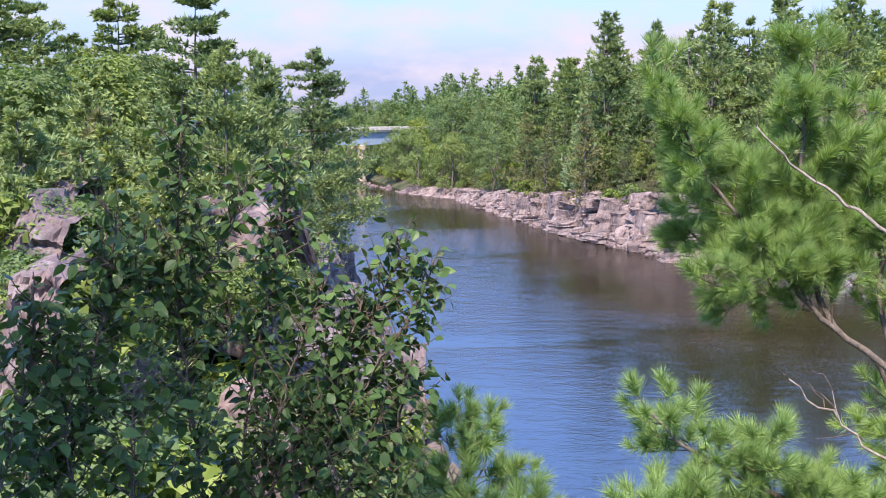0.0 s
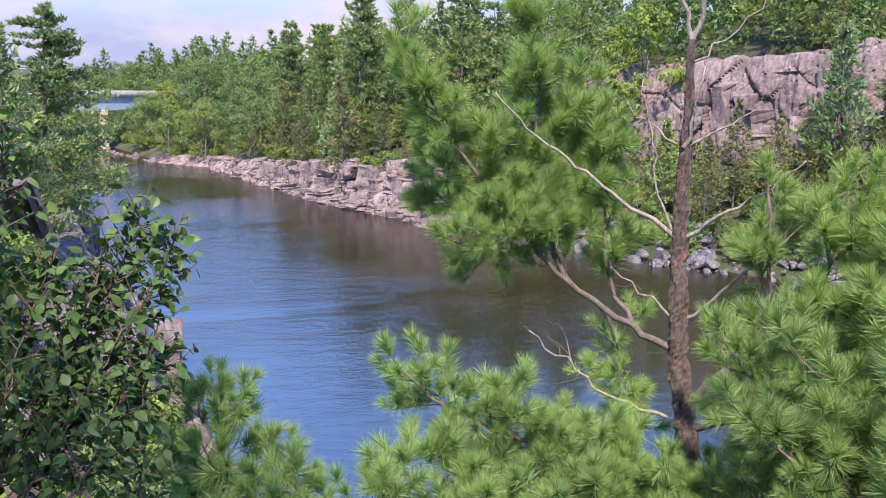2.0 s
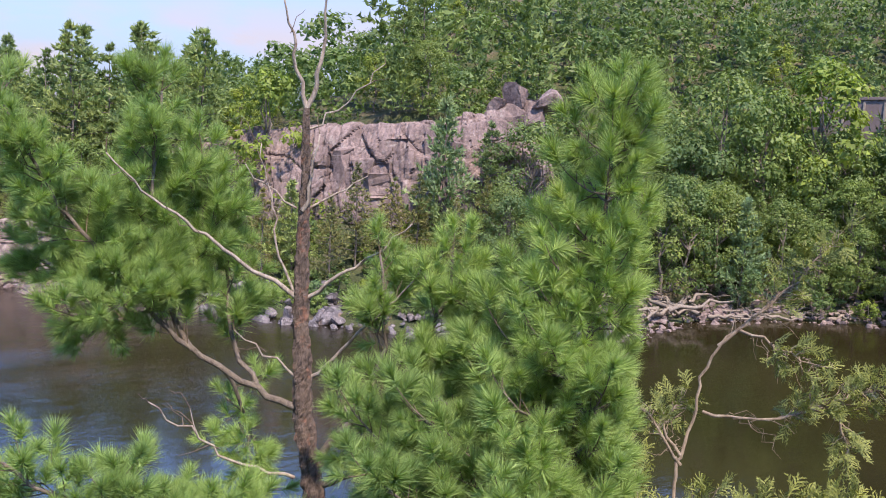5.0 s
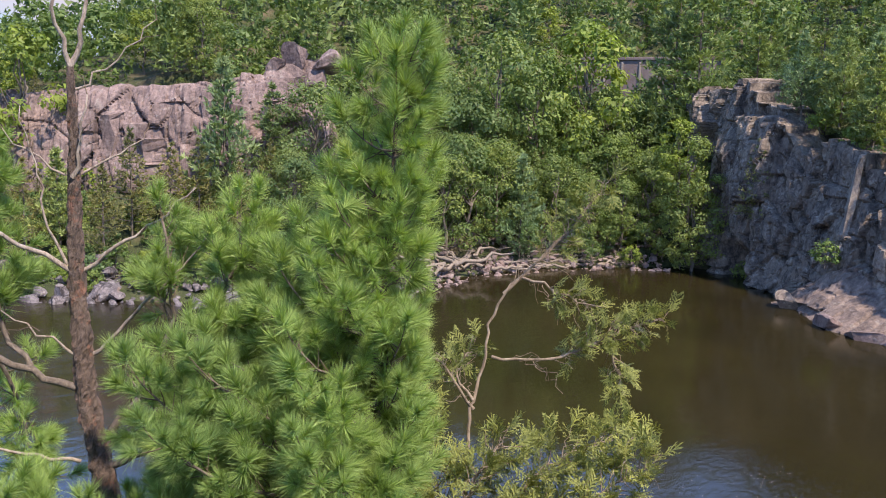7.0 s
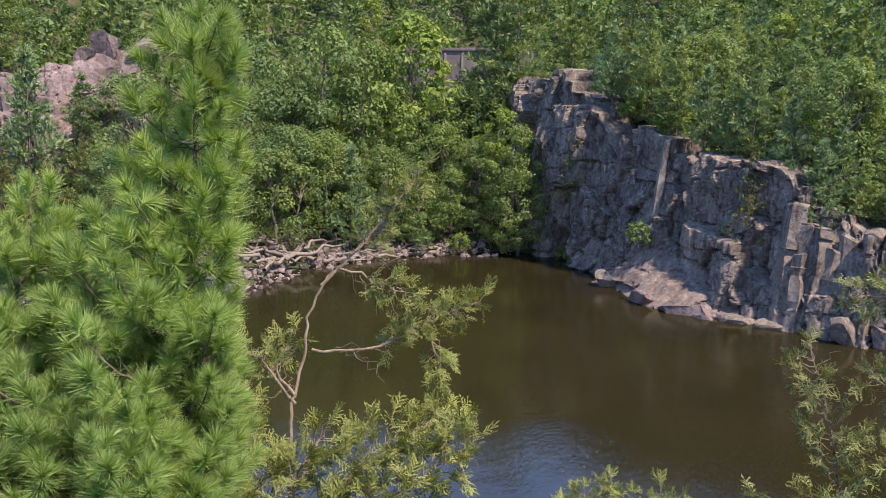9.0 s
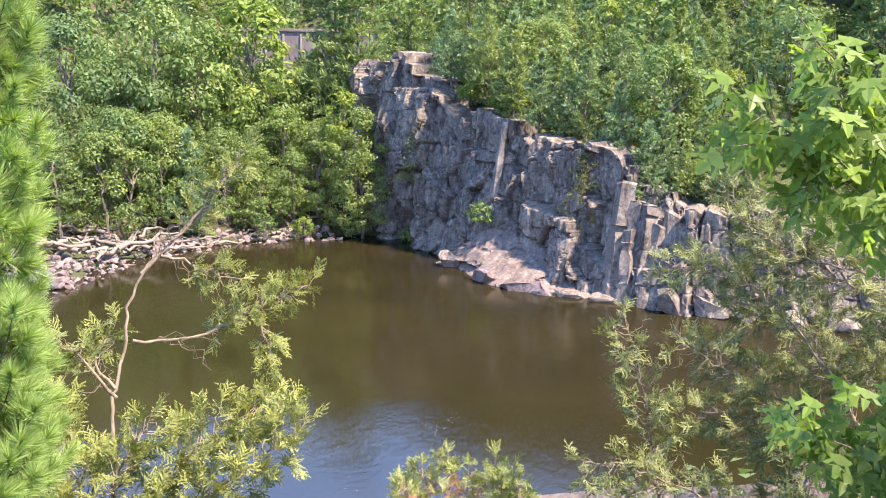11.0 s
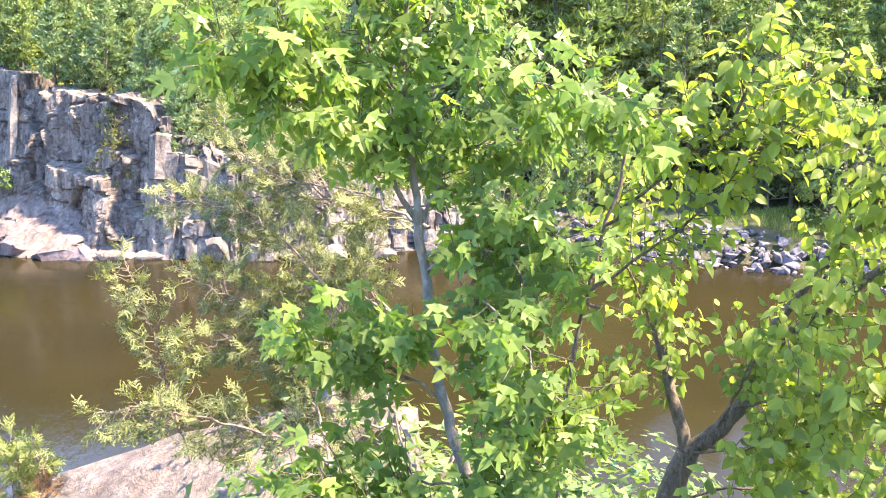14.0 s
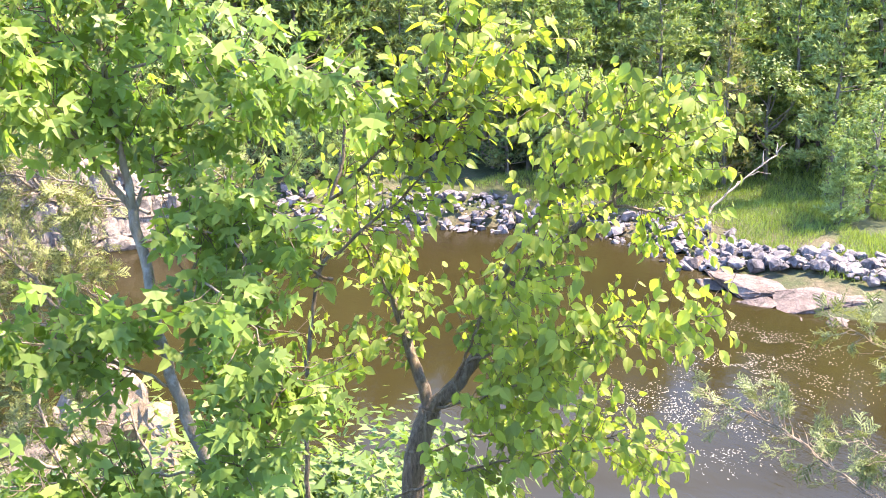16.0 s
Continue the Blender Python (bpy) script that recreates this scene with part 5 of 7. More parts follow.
    bump(n, l, p, noise_node(n, l, pos, 6, 6, 0.6), 0.3, 0.05)
    return m


CONCRETE = concrete_material("weathered_concrete", (0.42, 0.39, 0.34), (0.56, 0.52, 0.46), (0.3, 0.26, 0.21))
PIER_STONE = concrete_material("tan_concrete", (0.46, 0.36, 0.24), (0.58, 0.46, 0.32), (0.32, 0.24, 0.16))
STEEL_BLUE = concrete_material("grey_blue_painted_steel", (0.22, 0.30, 0.38), (0.27, 0.36, 0.44), (0.2, 0.22, 0.24))
WALL_STONE = concrete_material("purple_grey_masonry", (0.13, 0.10, 0.10), (0.20, 0.16, 0.155), (0.24, 0.2, 0.18))


WALL_PALE = concrete_material("pale_wall_rib", (0.24, 0.21, 0.18), (0.32, 0.28, 0.24), (0.2, 0.16, 0.15))


def slab(name, corners_a, corners_b, material, parent, bevel=0.05):
    """A prism between two end outlines with the same corners."""
    bm = bmesh.new()
    A, B = [bm.verts.new(c) for c in corners_a], [bm.verts.new(c) for c in corners_b]
    k = len(A)
    bm.faces.new(A[::-1])
    bm.faces.new(B)
    for i in range(k):
        bm.faces.new((A[i], A[(i + 1) % k], B[(i + 1) % k], B[i]))
    bmesh.ops.recalc_face_normals(bm, faces=bm.faces)
    bmesh.ops.bevel(bm, geom=bm.edges[:], offset=bevel, segments=1, affect="EDGES")
    me = bpy.data.meshes.new(name)
    bm.to_mesh(me)
    bm.free()
    me.materials.append(material)
    return part(name, me, parent)


def bridge():
    a, b = Vector((-95, 232, 0)), Vector((55, 342, 0))
    way = (b - a).normalized()
    turn = math.degrees(math.atan2(way.y, way.x))
    root = thing("road_bridge", pose(-26.5, 263, 0, 0, 0, turn), "road bridge with pale parapet, grey-blue haunched girders and tan pier", "bridge")
    # along x the road, y across; x = 0 over the pier
    half, deck = 5.2, 14.4
    slab("deck", [(-80, -half, deck), (-80, half, deck), (-80, half, deck + 0.5), (-80, -half, deck + 0.5)], [(90, -half, deck), (90, half, deck), (90, half, deck + 0.5), (90, -half, deck + 0.5)], CONCRETE, root)
    for y in (-half, half):
        slab("parapet", [(-80, y - 0.2, deck + 0.5), (-80, y + 0.2, deck + 0.5), (-80, y + 0.2, deck + 1.5), (-80, y - 0.2, deck + 1.5)],
             [(90, y - 0.2, deck + 0.5), (90, y + 0.2, deck + 0.5), (90, y + 0.2, deck + 1.5), (90, y - 0.2, deck + 1.5)], CONCRETE, root)
    for y in (-4.2, -1.4, 1.4, 4.2):
        bm = bmesh.new()
        xs = [-80 + 170 * i / 68 for i in range(69)]
        rows = []
        for x in xs:
            depth = 1.7 + 2.2 * math.exp(-(x / 16) ** 2) + 2.2 * math.exp(-((x - 75) / 16) ** 2)
            rows.append([bm.verts.new((x, y + s, z)) for s, z in ((-0.22, deck), (-0.22, deck - depth), (0.22, deck - depth), (0.22, deck))])
        for p, q in zip(rows[:-1], rows[1:]):
            for i in range(3):
                bm.faces.new((p[i], q[i], q[i + 1], p[i + 1]))
        bm.faces.new(rows[0])
        bm.faces.new(rows[-1][::-1])
        bmesh.ops.recalc_face_normals(bm, faces=bm.faces)
        me = bpy.data.meshes.new("girder")
        bm.to_mesh(me)
        bm.free()
        me.materials.append(STEEL_BLUE)
        part("girder", me, root)
    for x in (0, 75):
        pier = thing("pier", (0, 0, 0), "", "")
        pier.parent = root
        for y in (-3.6, 3.6):
            slab("column", [(x - 1.0, y - 1.1, -3), (x + 1.0, y - 1.1, -3), (x + 1.0, y + 1.1, -3), (x - 1.0, y + 1.1, -3)],
                 [(x - 0.75, y - 0.9, 10.2), (x + 0.75, y - 0.9, 10.2), (x + 0.75, y + 0.9, 10.2), (x - 0.75, y + 0.9, 10.2)], PIER_STONE, pier, 0.12)
        slab("cross_beam", [(x - 0.9, -5.0, 9.2), (x + 0.9, -5.0, 9.2), (x + 0.9, -5.0, 10.6), (x - 0.9, -5.0, 10.6)],
             [(x - 0.9, 5.0, 9.2), (x + 0.9, 5.0, 9.2), (x + 0.9, 5.0, 10.6), (x - 0.9, 5.0, 10.6)], PIER_STONE, pier, 0.12)


bridge()


def road_wall():
    """A masonry retaining wall with a coping, high on the slope; its pale streaks are added as thin raised strips."""
    a, b = Vector((143.5, 74, 0)), Vector((150, 50, 0))
    way = b - a
    root = thing("road_retaining_wall", pose(*a, 0, 0, math.degrees(math.atan2(way.y, way.x))), "purplish masonry retaining wall with pale upright streaks under the trees", "wall")
    n = way.length
    slab("wall_body", [(0, -0.5, 18), (0, 0.5, 18), (0, 0.5, 30.4), (0, -0.5, 30.4)], [(n, -0.5, 18), (n, 0.5, 18), (n, 0.5, 30.4), (n, -0.5, 30.4)], WALL_STONE, root)
    slab("coping", [(0, -0.75, 30.4), (0, 0.65, 30.4), (0, 0.65, 30.9), (0, -0.75, 30.9)], [(n, -0.75, 30.4), (n, 0.65, 30.4), (n, 0.65, 30.9), (n, -0.75, 30.9)], WALL_STONE, root)
    k = 0
    while 1.5 + k * 3.1 < n:
        x = 1.5 + k * 3.1
        slab("buttress", [(x - 0.22, -0.95, 18), (x + 0.22, -0.95, 18), (x + 0.22, -0.45, 18), (x - 0.22, -0.45, 18)], [(x - 0.18, -0.7, 30.0), (x + 0.18, -0.7, 30.0), (x + 0.18, -0.45, 30.0), (x - 0.18, -0.45, 30.0)], WALL_PALE, root)
        k += 1


road_wall()

DRIFT = bark_material("bleached_driftwood", (0.12, 0.095, 0.075), (0.28, 0.24, 0.2), 9, (0.19, 0.15, 0.11))


def driftwood():
    rng = np.random.default_rng(33)
    for k in range(40):
        if k < 26:
            x, y = rng.uniform(78, 91), rng.uniform(57.5, 66)
            L, r = rng.uniform(3, 8), rng.uniform(0.12, 0.32)
            ang = rng.choice([0.2, 2.6, 1.2, -0.4, 2.9]) + rng.normal() * 0.3
        else:
            x, y = rng.uniform(92, 106), 0
            y = np.interp(x, [90, 98, 106], [57.5, 54.6, 48.5]) + rng.uniform(-0.3, 3.5)
            L, r, ang = rng.uniform(3, 8), rng.uniform(0.08, 0.2), -0.45 + rng.normal() * 0.18
        z = max(0.1, float(land(np.array([x]), np.array([y]), 1.2)[0])) + r + (rng.uniform(0.1, 1.1) if k < 26 else 0.1)
        a = np.array([x, y, z])
        b = a + np.array([math.cos(ang), math.sin(ang), rng.uniform(-0.04, 0.22) if k < 26 else 0.02]) * L
        root = thing("driftwood_log", tuple(a), "bleached grey driftwood log stranded on the cove beach", "log", "driftwood of the cove")
        P = bend(a, b, rng.normal() * 0.15, 8, rng, 0.03) - a
        part("log", tubes_mesh("log", [(P, np.linspace(r, r * 0.5, 8))], DRIFT, 7), root)
        for j in range(rng.integers(0, 3)):
            i = rng.integers(2, 7)
            q = P[i] + rng.normal(size=3) * np.array([0.7, 0.7, 0.3]) + np.array([0, 0, 0.5])
            part("stub", tubes_mesh("stub", [(bend(P[i], q, 0.05, 4, rng, 0.05), np.linspace(r * 0.5, r * 0.2, 4))], DRIFT, 5), root)


driftwood()

# ---- plants close to the eye ----
def needle_brush(seed, count=150, length=0.115, stem=0.085):
    """One shoot end of white pine along +z: thin needles that lean forward, a little curved outward."""
    rng = np.random.default_rng(seed)
    z = stem * np.sqrt(rng.uniform(0, 1, count))
    lean = np.radians(72 - 50 * (z / stem) + rng.normal(size=count) * 9)
    turn = rng.uniform(0, 2 * np.pi, count)
    d = np.stack([np.sin(lean) * np.cos(turn), np.sin(lean) * np.sin(turn), np.cos(lean)], -1)
    root = np.stack([z * 0, z * 0, z], -1)
    a, _ = frames_for(d, rng)
    L = length * rng.uniform(0.75, 1.15, count)[:, None]
    wd = 0.0022
    return np.stack([root - a * wd, root + a * wd, root + d * L + np.array([0, 0, -0.012])], 1).reshape(-1, 3)


def ovate_leaf(length=0.095, width=0.062, cup=0.16, droop=0.22, stalk=0.018):
    """A pointed oval leaf along +y, folded at the midrib, on a short stalk."""
    f = np.array([0.0, 0.16, 0.36, 0.58, 0.8, 1.0])
    half = np.array([0.0, 0.36, 0.5, 0.44, 0.24, 0.0]) * width
    y = stalk + f * length
    z = -droop * length * f * f
    mid = np.stack([f * 0, y, z], -1)
    left = np.stack([-half, y + 0.01 * length, z + cup * half], -1)[1:5]
    right = left * np.array([-1, 1, 1])
    V = np.vstack([mid, left, right, [[0.0012, 0, 0], [-0.0012, 0, 0]]])
    F = [(0, 1, 6), (1, 2, 7, 6), (2, 3, 8, 7), (3, 4, 9, 8), (4, 5, 9), (0, 10, 1), (1, 10, 11, 2), (2, 11, 12, 3), (3, 12, 13, 4), (4, 13, 5), (15, 14, 0)]
    return V, F


def maple_leaf(size=0.13, droop=0.36, stalk=0.055):
    """A three-to-five-lobed toothed leaf along +y."""
    tips = [(-150, 0.3), (-122, 0.34), (-100, 0.62), (-84, 0.52), (-70, 0.48), (-52, 0.98), (-40, 0.76), (-24, 0.54), (-11, 0.84), (0, 1.18)]
    ring = tips + [(-a, r) for a, r in reversed(tips[:-1])]
    pts = [(math.sin(radians(a)) * r * size * 0.84, stalk + size * 0.3 + math.cos(radians(a)) * r * size * 0.72) for a, r in ring]
    V = [(0, stalk + size * 0.12, 0.0), (0, stalk + size * 0.55, -droop * size * 0.25)]
    V += [(x, y, abs(x) * 0.1 - droop * ((y - stalk) / size) ** 2 * size * 0.5) for x, y in pts]
    n = len(pts)
    F = []
    for i in range(n - 1):
        hub = 0 if abs(ring[i][0]) > 50 or abs(ring[i + 1][0]) > 50 else 1
        F.append((hub, 2 + i + 1, 2 + i))
    F += [(0, 1, 2 + 4), (0, 2 + n - 5, 1)]
    V += [(0.0014, 0, 0.01), (-0.0014, 0, 0.01)]
    F.append((n + 3, n + 2, 0))
    return np.array(V), F


def cedar_spray(seed, length=0.12):
    """A flat feathery spray of scale leaves along +y."""
    rng = np.random.default_rng(seed)
    V = []

    def blade(a, b, wd):
        a, b = np.array(a), np.array(b)
        s = np.array([-(b - a)[1], (b - a)[0], 0])
        s = s / (np.linalg.norm(s) + 1e-9) * wd
        V.extend([a - s, a + s, b])

    blade((0, 0, 0), (0, length, 0), 0.003)
    for k in range(9):
        f = 0.12 + 0.84 * k / 9
        side = -1 if k % 2 else 1
        L = length * (0.55 - 0.35 * abs(f - 0.4)) * rng.uniform(0.7, 1.2)
        ang = radians(rng.uniform(32, 55)) * side
        a = np.array([0, f * length, 0])
        b = a + np.array([math.sin(ang) * L, math.cos(ang) * L, rng.normal() * 0.012])
        blade(a, b, 0.0048)
        for q in (0.35, 0.62, 0.85):
            c = a + (b - a) * q
            e = ang + radians(rng.choice([-40, 40]))
            blade(c, c + np.array([math.sin(e), math.cos(e), rng.normal() * 0.3]) * L * 0.36, 0.0052)
    return np.array(V)


def axes_to(direction, up, rng, twist=0.5):
    """Turns that send +y along direction, with +z near up."""
    y = direction / np.linalg.norm(direction)
    z = up + rng.normal(size=3) * twist
    z = z - y * (z @ y)
    z /= np.linalg.norm(z) + 1e-9
    return np.stack([np.cross(y, z), y, z], 1)


def brush_axes(direction, rng):
    z = direction / np.linalg.norm(direction)
    x = np.cross(z, unit(1, rng)[0])
    x /= np.linalg.norm(x)
    return np.stack([x, np.cross(z, x), z], 1)


def matrix_of(R, at, s):
    m = Matrix.Identity(4)
    for i in range(3):
        for j in range(3):
            m[i][j] = R[i][j] * s
        m[i][3] = at[i]
    return m


def resample(line, step):
    P = np.asarray(line, dtype=float)
    seg = np.linalg.norm(np.diff(P, axis=0), axis=1)
    s = np.r_[0, np.cumsum(seg)]
    q = np.linspace(0, s[-1], max(3, int(s[-1] / step) + 1))
    out = np.stack([np.interp(q, s, P[:, k]) for k in range(3)], -1)
    if len(out) > 4:
        out[1:-1] = (out[:-2] + 2 * out[1:-1] + out[2:]) / 4
    return out, q


def limb(line, r0, r1, rng, step=0.12, gnarl=0.008):
    """A branch along a line, tapering, slightly crooked."""
    P, q = resample(line, step)
    P[1:-1] += rng.normal(size=(len(P) - 2, 3)) * gnarl
    return P, r0 + (r1 - r0) * (q / q[-1]) ** 0.8


def down_to_ground(line):
    """Carry a stem from its first point to the ground below it, leaning a little."""
    x, y, z = line[0]
    g = float(land(np.array([x]), np.array([y]))[0]) - 0.3
    k = np.array(line[0]) - np.array(line[1])
    lean = np.clip(k[:2] / (abs(k[2]) + 1e-6), -0.12, 0.12) * (z - g)
    return [(x + lean[0], y + lean[1], g), (x + lean[0] * 0.4, y + lean[1] * 0.4, g + (z - g) * 0.5), *line]


def shoots(line, rng, start=0.25, step=0.1, reach=0.45, rise_=0.25, spread_=0.9, taper=0.7):
    """Side shoots of a bough, and its own tip: pairs of root and end."""
    P, q = resample(line, step)
    T = np.gradient(P, axis=0)
    out = []
    for i in range(len(P)):
        f = q[i] / q[-1]
        if f < start:
            continue
        t = T[i] / (np.linalg.norm(T[i]) + 1e-9)
        u = np.cross(t, unit(1, rng)[0])
        u /= np.linalg.norm(u) + 1e-9
        d = t * 0.65 + u * spread_ + np.array([0, 0, rise_])
        d /= np.linalg.norm(d)
        L = reach * (1 - taper * f) * rng.uniform(0.55, 1.2)
        out.append((P[i], P[i] + d * L))
    t = T[-1] / (np.linalg.norm(T[-1]) + 1e-9)
    out.append((P[-1], P[-1] + (t + np.array([0, 0, 0.3])) * 0.12))
    return out


def leafy(root, name, stuff_name, spots, template, material, singles, label=""):
    """Put a leaf, brush or spray at each spot: the first ones as pieces of their own, the rest joined."""
    polys = template["faces"]
    meshes = template["meshes"]
    base = Vector(root.matrix_basis.translation)
    for k, (R, at, s) in enumerate(spots[:singles]):
        ob = new(name, meshes[k % len(meshes)])
        ob.parent = root
        ob.matrix_basis = matrix_of(R, Vector(at) - base, s)
        if label and k == 0:
            tagged(ob, label)
    rest = spots[singles:]
    if not rest:
        return
    chunks = []
    for k, (R, at, s) in enumerate(rest):
        chunks.append(template["arrays"][k % len(meshes)] @ (np.asarray(R).T * s) + (np.asarray(at) - np.array(base)))
    V = np.vstack(chunks)
    if polys is None:
        me = quads_mesh(stuff_name, V, 3, material)
    else:
        n = len(template["arrays"][0])
        me = mesh_of(stuff_name, V, [tuple(i + k * n for i in f) for k in range(len(rest)) for f in polys], material)
    tagged(part(stuff_name, me, root), kind="stuff")


def template_of(arrays, faces, name, material):
    if faces is None:
        meshes = [quads_mesh(name, a, 3, material) for a in arrays]
    else:
        meshes = [mesh_of(name, a, faces, material) for a in arrays]
    return {"arrays": [np.asarray(a) for a in arrays], "faces": faces, "meshes": meshes}


NEEDLES = leaf_material("white_pine_needles", [(0.24, 0.40, 0.125), (0.28, 0.44, 0.13), (0.22, 0.38, 0.125), (0.32, 0.46, 0.135)], 0.42, 0.32, (1.12, 1.24, 0.5), vary=0.3)
# birch tones lowered: part of the shade on the bush is in its colour
LEAF_BIRCH = leaf_material("birch_leaves", [(0.075, 0.145, 0.04), (0.09, 0.17, 0.043), (0.075, 0.145, 0.048), (0.135, 0.21, 0.048)], 0.42, 0.25)
LEAF_MAPLE = leaf_material("maple_leaves", [(0.155, 0.275, 0.07), (0.18, 0.30, 0.075), (0.15, 0.27, 0.085), (0.24, 0.35, 0.075)], 0.4, 0.5, (1.2, 1.32, 0.55), vary=0.42)
LEAF_ELM = leaf_material("elm_leaves", [(0.25, 0.36, 0.08), (0.29, 0.40, 0.08), (0.22, 0.33, 0.085), (0.38, 0.42, 0.07)], 0.5, 0.52, (1.2, 1.3, 0.5), vary=0.36)
CEDAR_YELLOW = leaf_material("yellow_cedar_scales", [(0.235, 0.30, 0.088), (0.195, 0.265, 0.085)], 0.6, 0.3, (1.2, 1.1, 0.5))
CEDAR_OLIVE = leaf_material("olive_cedar_scales", [(0.15, 0.22, 0.09), (0.18, 0.24, 0.1)], 0.6, 0.3, (1.2, 1.1, 0.6))
BARK_PINE = bark_material("flaking_pine_bark", (0.035, 0.025, 0.021), (0.165, 0.122, 0.1), 30, (0.22, 0.105, 0.07), 0.45, 0.06)
BARK_BOUGH = bark_material("grey_brown_bough_bark", (0.075, 0.06, 0.05), (0.20, 0.165, 0.135), 34, (0.27, 0.23, 0.2), 0.4, 0.03)
BARK_DEAD = bark_material("bare_dead_wood", (0.19, 0.15, 0.125), (0.40, 0.35, 0.30), 40, (0.16, 0.11, 0.09))
BARK_SMOOTH = bark_material("smooth_grey_bark", (0.12, 0.1, 0.075), (0.27, 0.235, 0.185), 22, (0.36, 0.35, 0.32))
BARK_ROUGH = bark_material("furrowed_bark", (0.05, 0.038, 0.026), (0.21, 0.165, 0.12), 45, (0.26, 0.23, 0.18), 0.2, 0.04)
BARK_TWIG = bark_material("brown_twigs", (0.07, 0.05, 0.035), (0.16, 0.12, 0.085), 30, (0.2, 0.17, 0.13))
BARK_CEDAR = bark_material("shredding_cedar_bark", (0.13, 0.095, 0.07), (0.29, 0.235, 0.18), 35, (0.34, 0.3, 0.25))

BRUSH = template_of([needle_brush(s) for s in range(6)], None, "needle_tuft", NEEDLES)
_v, _f = ovate_leaf()
BIRCH_LEAF = template_of([_v * np.array([1, 1, k]) for k in (1.0, 1.5, 0.5)], _f, "leaf", LEAF_BIRCH)
_v, _f = ovate_leaf(0.125, 0.078, 0.2, 0.25, 0.012)
ELM_LEAF = template_of([_v * np.array([1, 1, k]) for k in (1.0, 1.4, 0.6)], _f, "leaf", LEAF_ELM)
_v, _f = maple_leaf()
MAPLE_LEAF = template_of([_v * np.array([1, 1, k]) for k in (1.0, 1.6, 0.5)], _f, "leaf", LEAF_MAPLE)
SPRAY_Y = template_of([cedar_spray(s) for s in range(4)], None, "spray", CEDAR_YELLOW)
SPRAY_O = template_of([cedar_spray(s + 9) for s in range(4)], None, "spray", CEDAR_OLIVE)


def shifted(limbs, root):
    b = np.array(root.matrix_basis.translation)
    return [(P - b, r) for P, r in limbs]


def branch_parts(root, name, limbs, material, label="", sides=7):
    """Each limb a mesh of its own."""
    for P, r in shifted(limbs, root):
        part(name, tubes_mesh(name, [(P, r)], material, sides), root, label)
        label = ""


def twigs_part(root, limbs, material, sides=4):
    if limbs:
        tagged(part("twig_growth", tubes_mesh("twig_growth", shifted(limbs, root), material, sides, False), root), kind="stuff")


def pine_foliage(boughs, rng, thick=1.0):
    """Shoots, their own side shoots, and needle brushes for (line, start, reach, step) boughs."""
    twigs, spots = [], []
    up = np.array([0, 0, 1.0])

    def dress(a, b, first):
        d = b - a
        L = np.linalg.norm(d)
        twigs.append((bend(a, b, -0.03 * L, 3, rng, 0.02), np.linspace(0.0045, 0.0022, 3)))
        n = max(1, int(L / 0.06 * thick))
        for k in range(n):
            f = 1 - 0.7 * k / n
            w = d / L * (1.0 if k == 0 else 0.7) + up * 0.5 + rng.normal(size=3) * (0.15 if k == 0 else 0.5)
            spots.append((brush_axes(w, rng), a + d * f, rng.uniform(0.8, 1.2)))
        if first and L > 0.16:
            for k in range(int(L / 0.1)):
                u = unit(1, rng)[0]
                e = d / L * 0.7 + u * 0.75 + up * 0.2
                c = a + d * rng.uniform(0.3, 0.95)
                dress(c, c + e / np.linalg.norm(e) * rng.uniform(0.1, 0.2), False)

    for line, start, reach, step in boughs:
        for a, b in shoots(line, rng, start, step, reach):
            dress(a, b, True)
    order = rng.permutation(len(spots))
    return twigs, [spots[i] for i in order]


def leaf_spots(branches, rng, start, step, reach, gap, hang, size, rise_=0.15, face=(0, 0, 0.9), spread_=0.9):
    """Twigs and leaves for branches; hang: how much leaf tips turn down."""
    twigs, spots = [], []
    for line, density in branches:
        for a, b in shoots(line, rng, start, step / density, reach, rise_, spread_, 0.5):
            d = b - a
            L = np.linalg.norm(d)
            twigs.append((bend(a, b, -0.06 * L, 4, rng, 0.03), np.linspace(0.0045, 0.0018, 4)))
            n = max(2, int(L / gap))
            for k in range(n):
                f = (k + 0.6) / n
                at = a + d * f
                side = np.cross(d / L, np.array([0, 0, 1.0])) * (1 if k % 2 else -1)
                w = d / L * 0.55 + side * rng.uniform(0.3, 0.9) + np.array([0, 0, -hang]) + rng.normal(size=3) * 0.3
                spots.append((axes_to(w, np.array(face) + d / L * 0.3, rng, 0.5), at, size * rng.uniform(0.6, 1.2)))
    order = rng.permutation(len(spots))
    return twigs, [spots[i] for i in order]


def cedar_spots(branches, rng, start, step, reach, gap, size):
    twigs, spots = [], []
    for line, density in branches:
        for a, b in shoots(line, rng, start, step / density, reach, 0.05, 0.9, 0.5):
            d = b - a
            L = np.linalg.norm(d)
            twigs.append((bend(a, b, -0.05 * L, 5, rng, 0.05), np.linspace(0.005, 0.0015, 5)))
            n = max(2, int(L / gap))
            for k in range(n):
                f = 1 - 0.65 * k / n
                w = d / L * 0.9 + rng.normal(size=3) * 0.6 + np.array([0, 0, -0.05])
                spots.append((axes_to(w, np.array([0, 0, 1.0]), rng, 0.6), a + d * f, size * rng.uniform(0.7, 1.3)))
    order = rng.permutation(len(spots))
    return twigs, [spots[i] for i in order]


# -- the white pine with the bare dead leader --
# boughs: line, thickness, where foliage starts, reach and spacing of the shoots
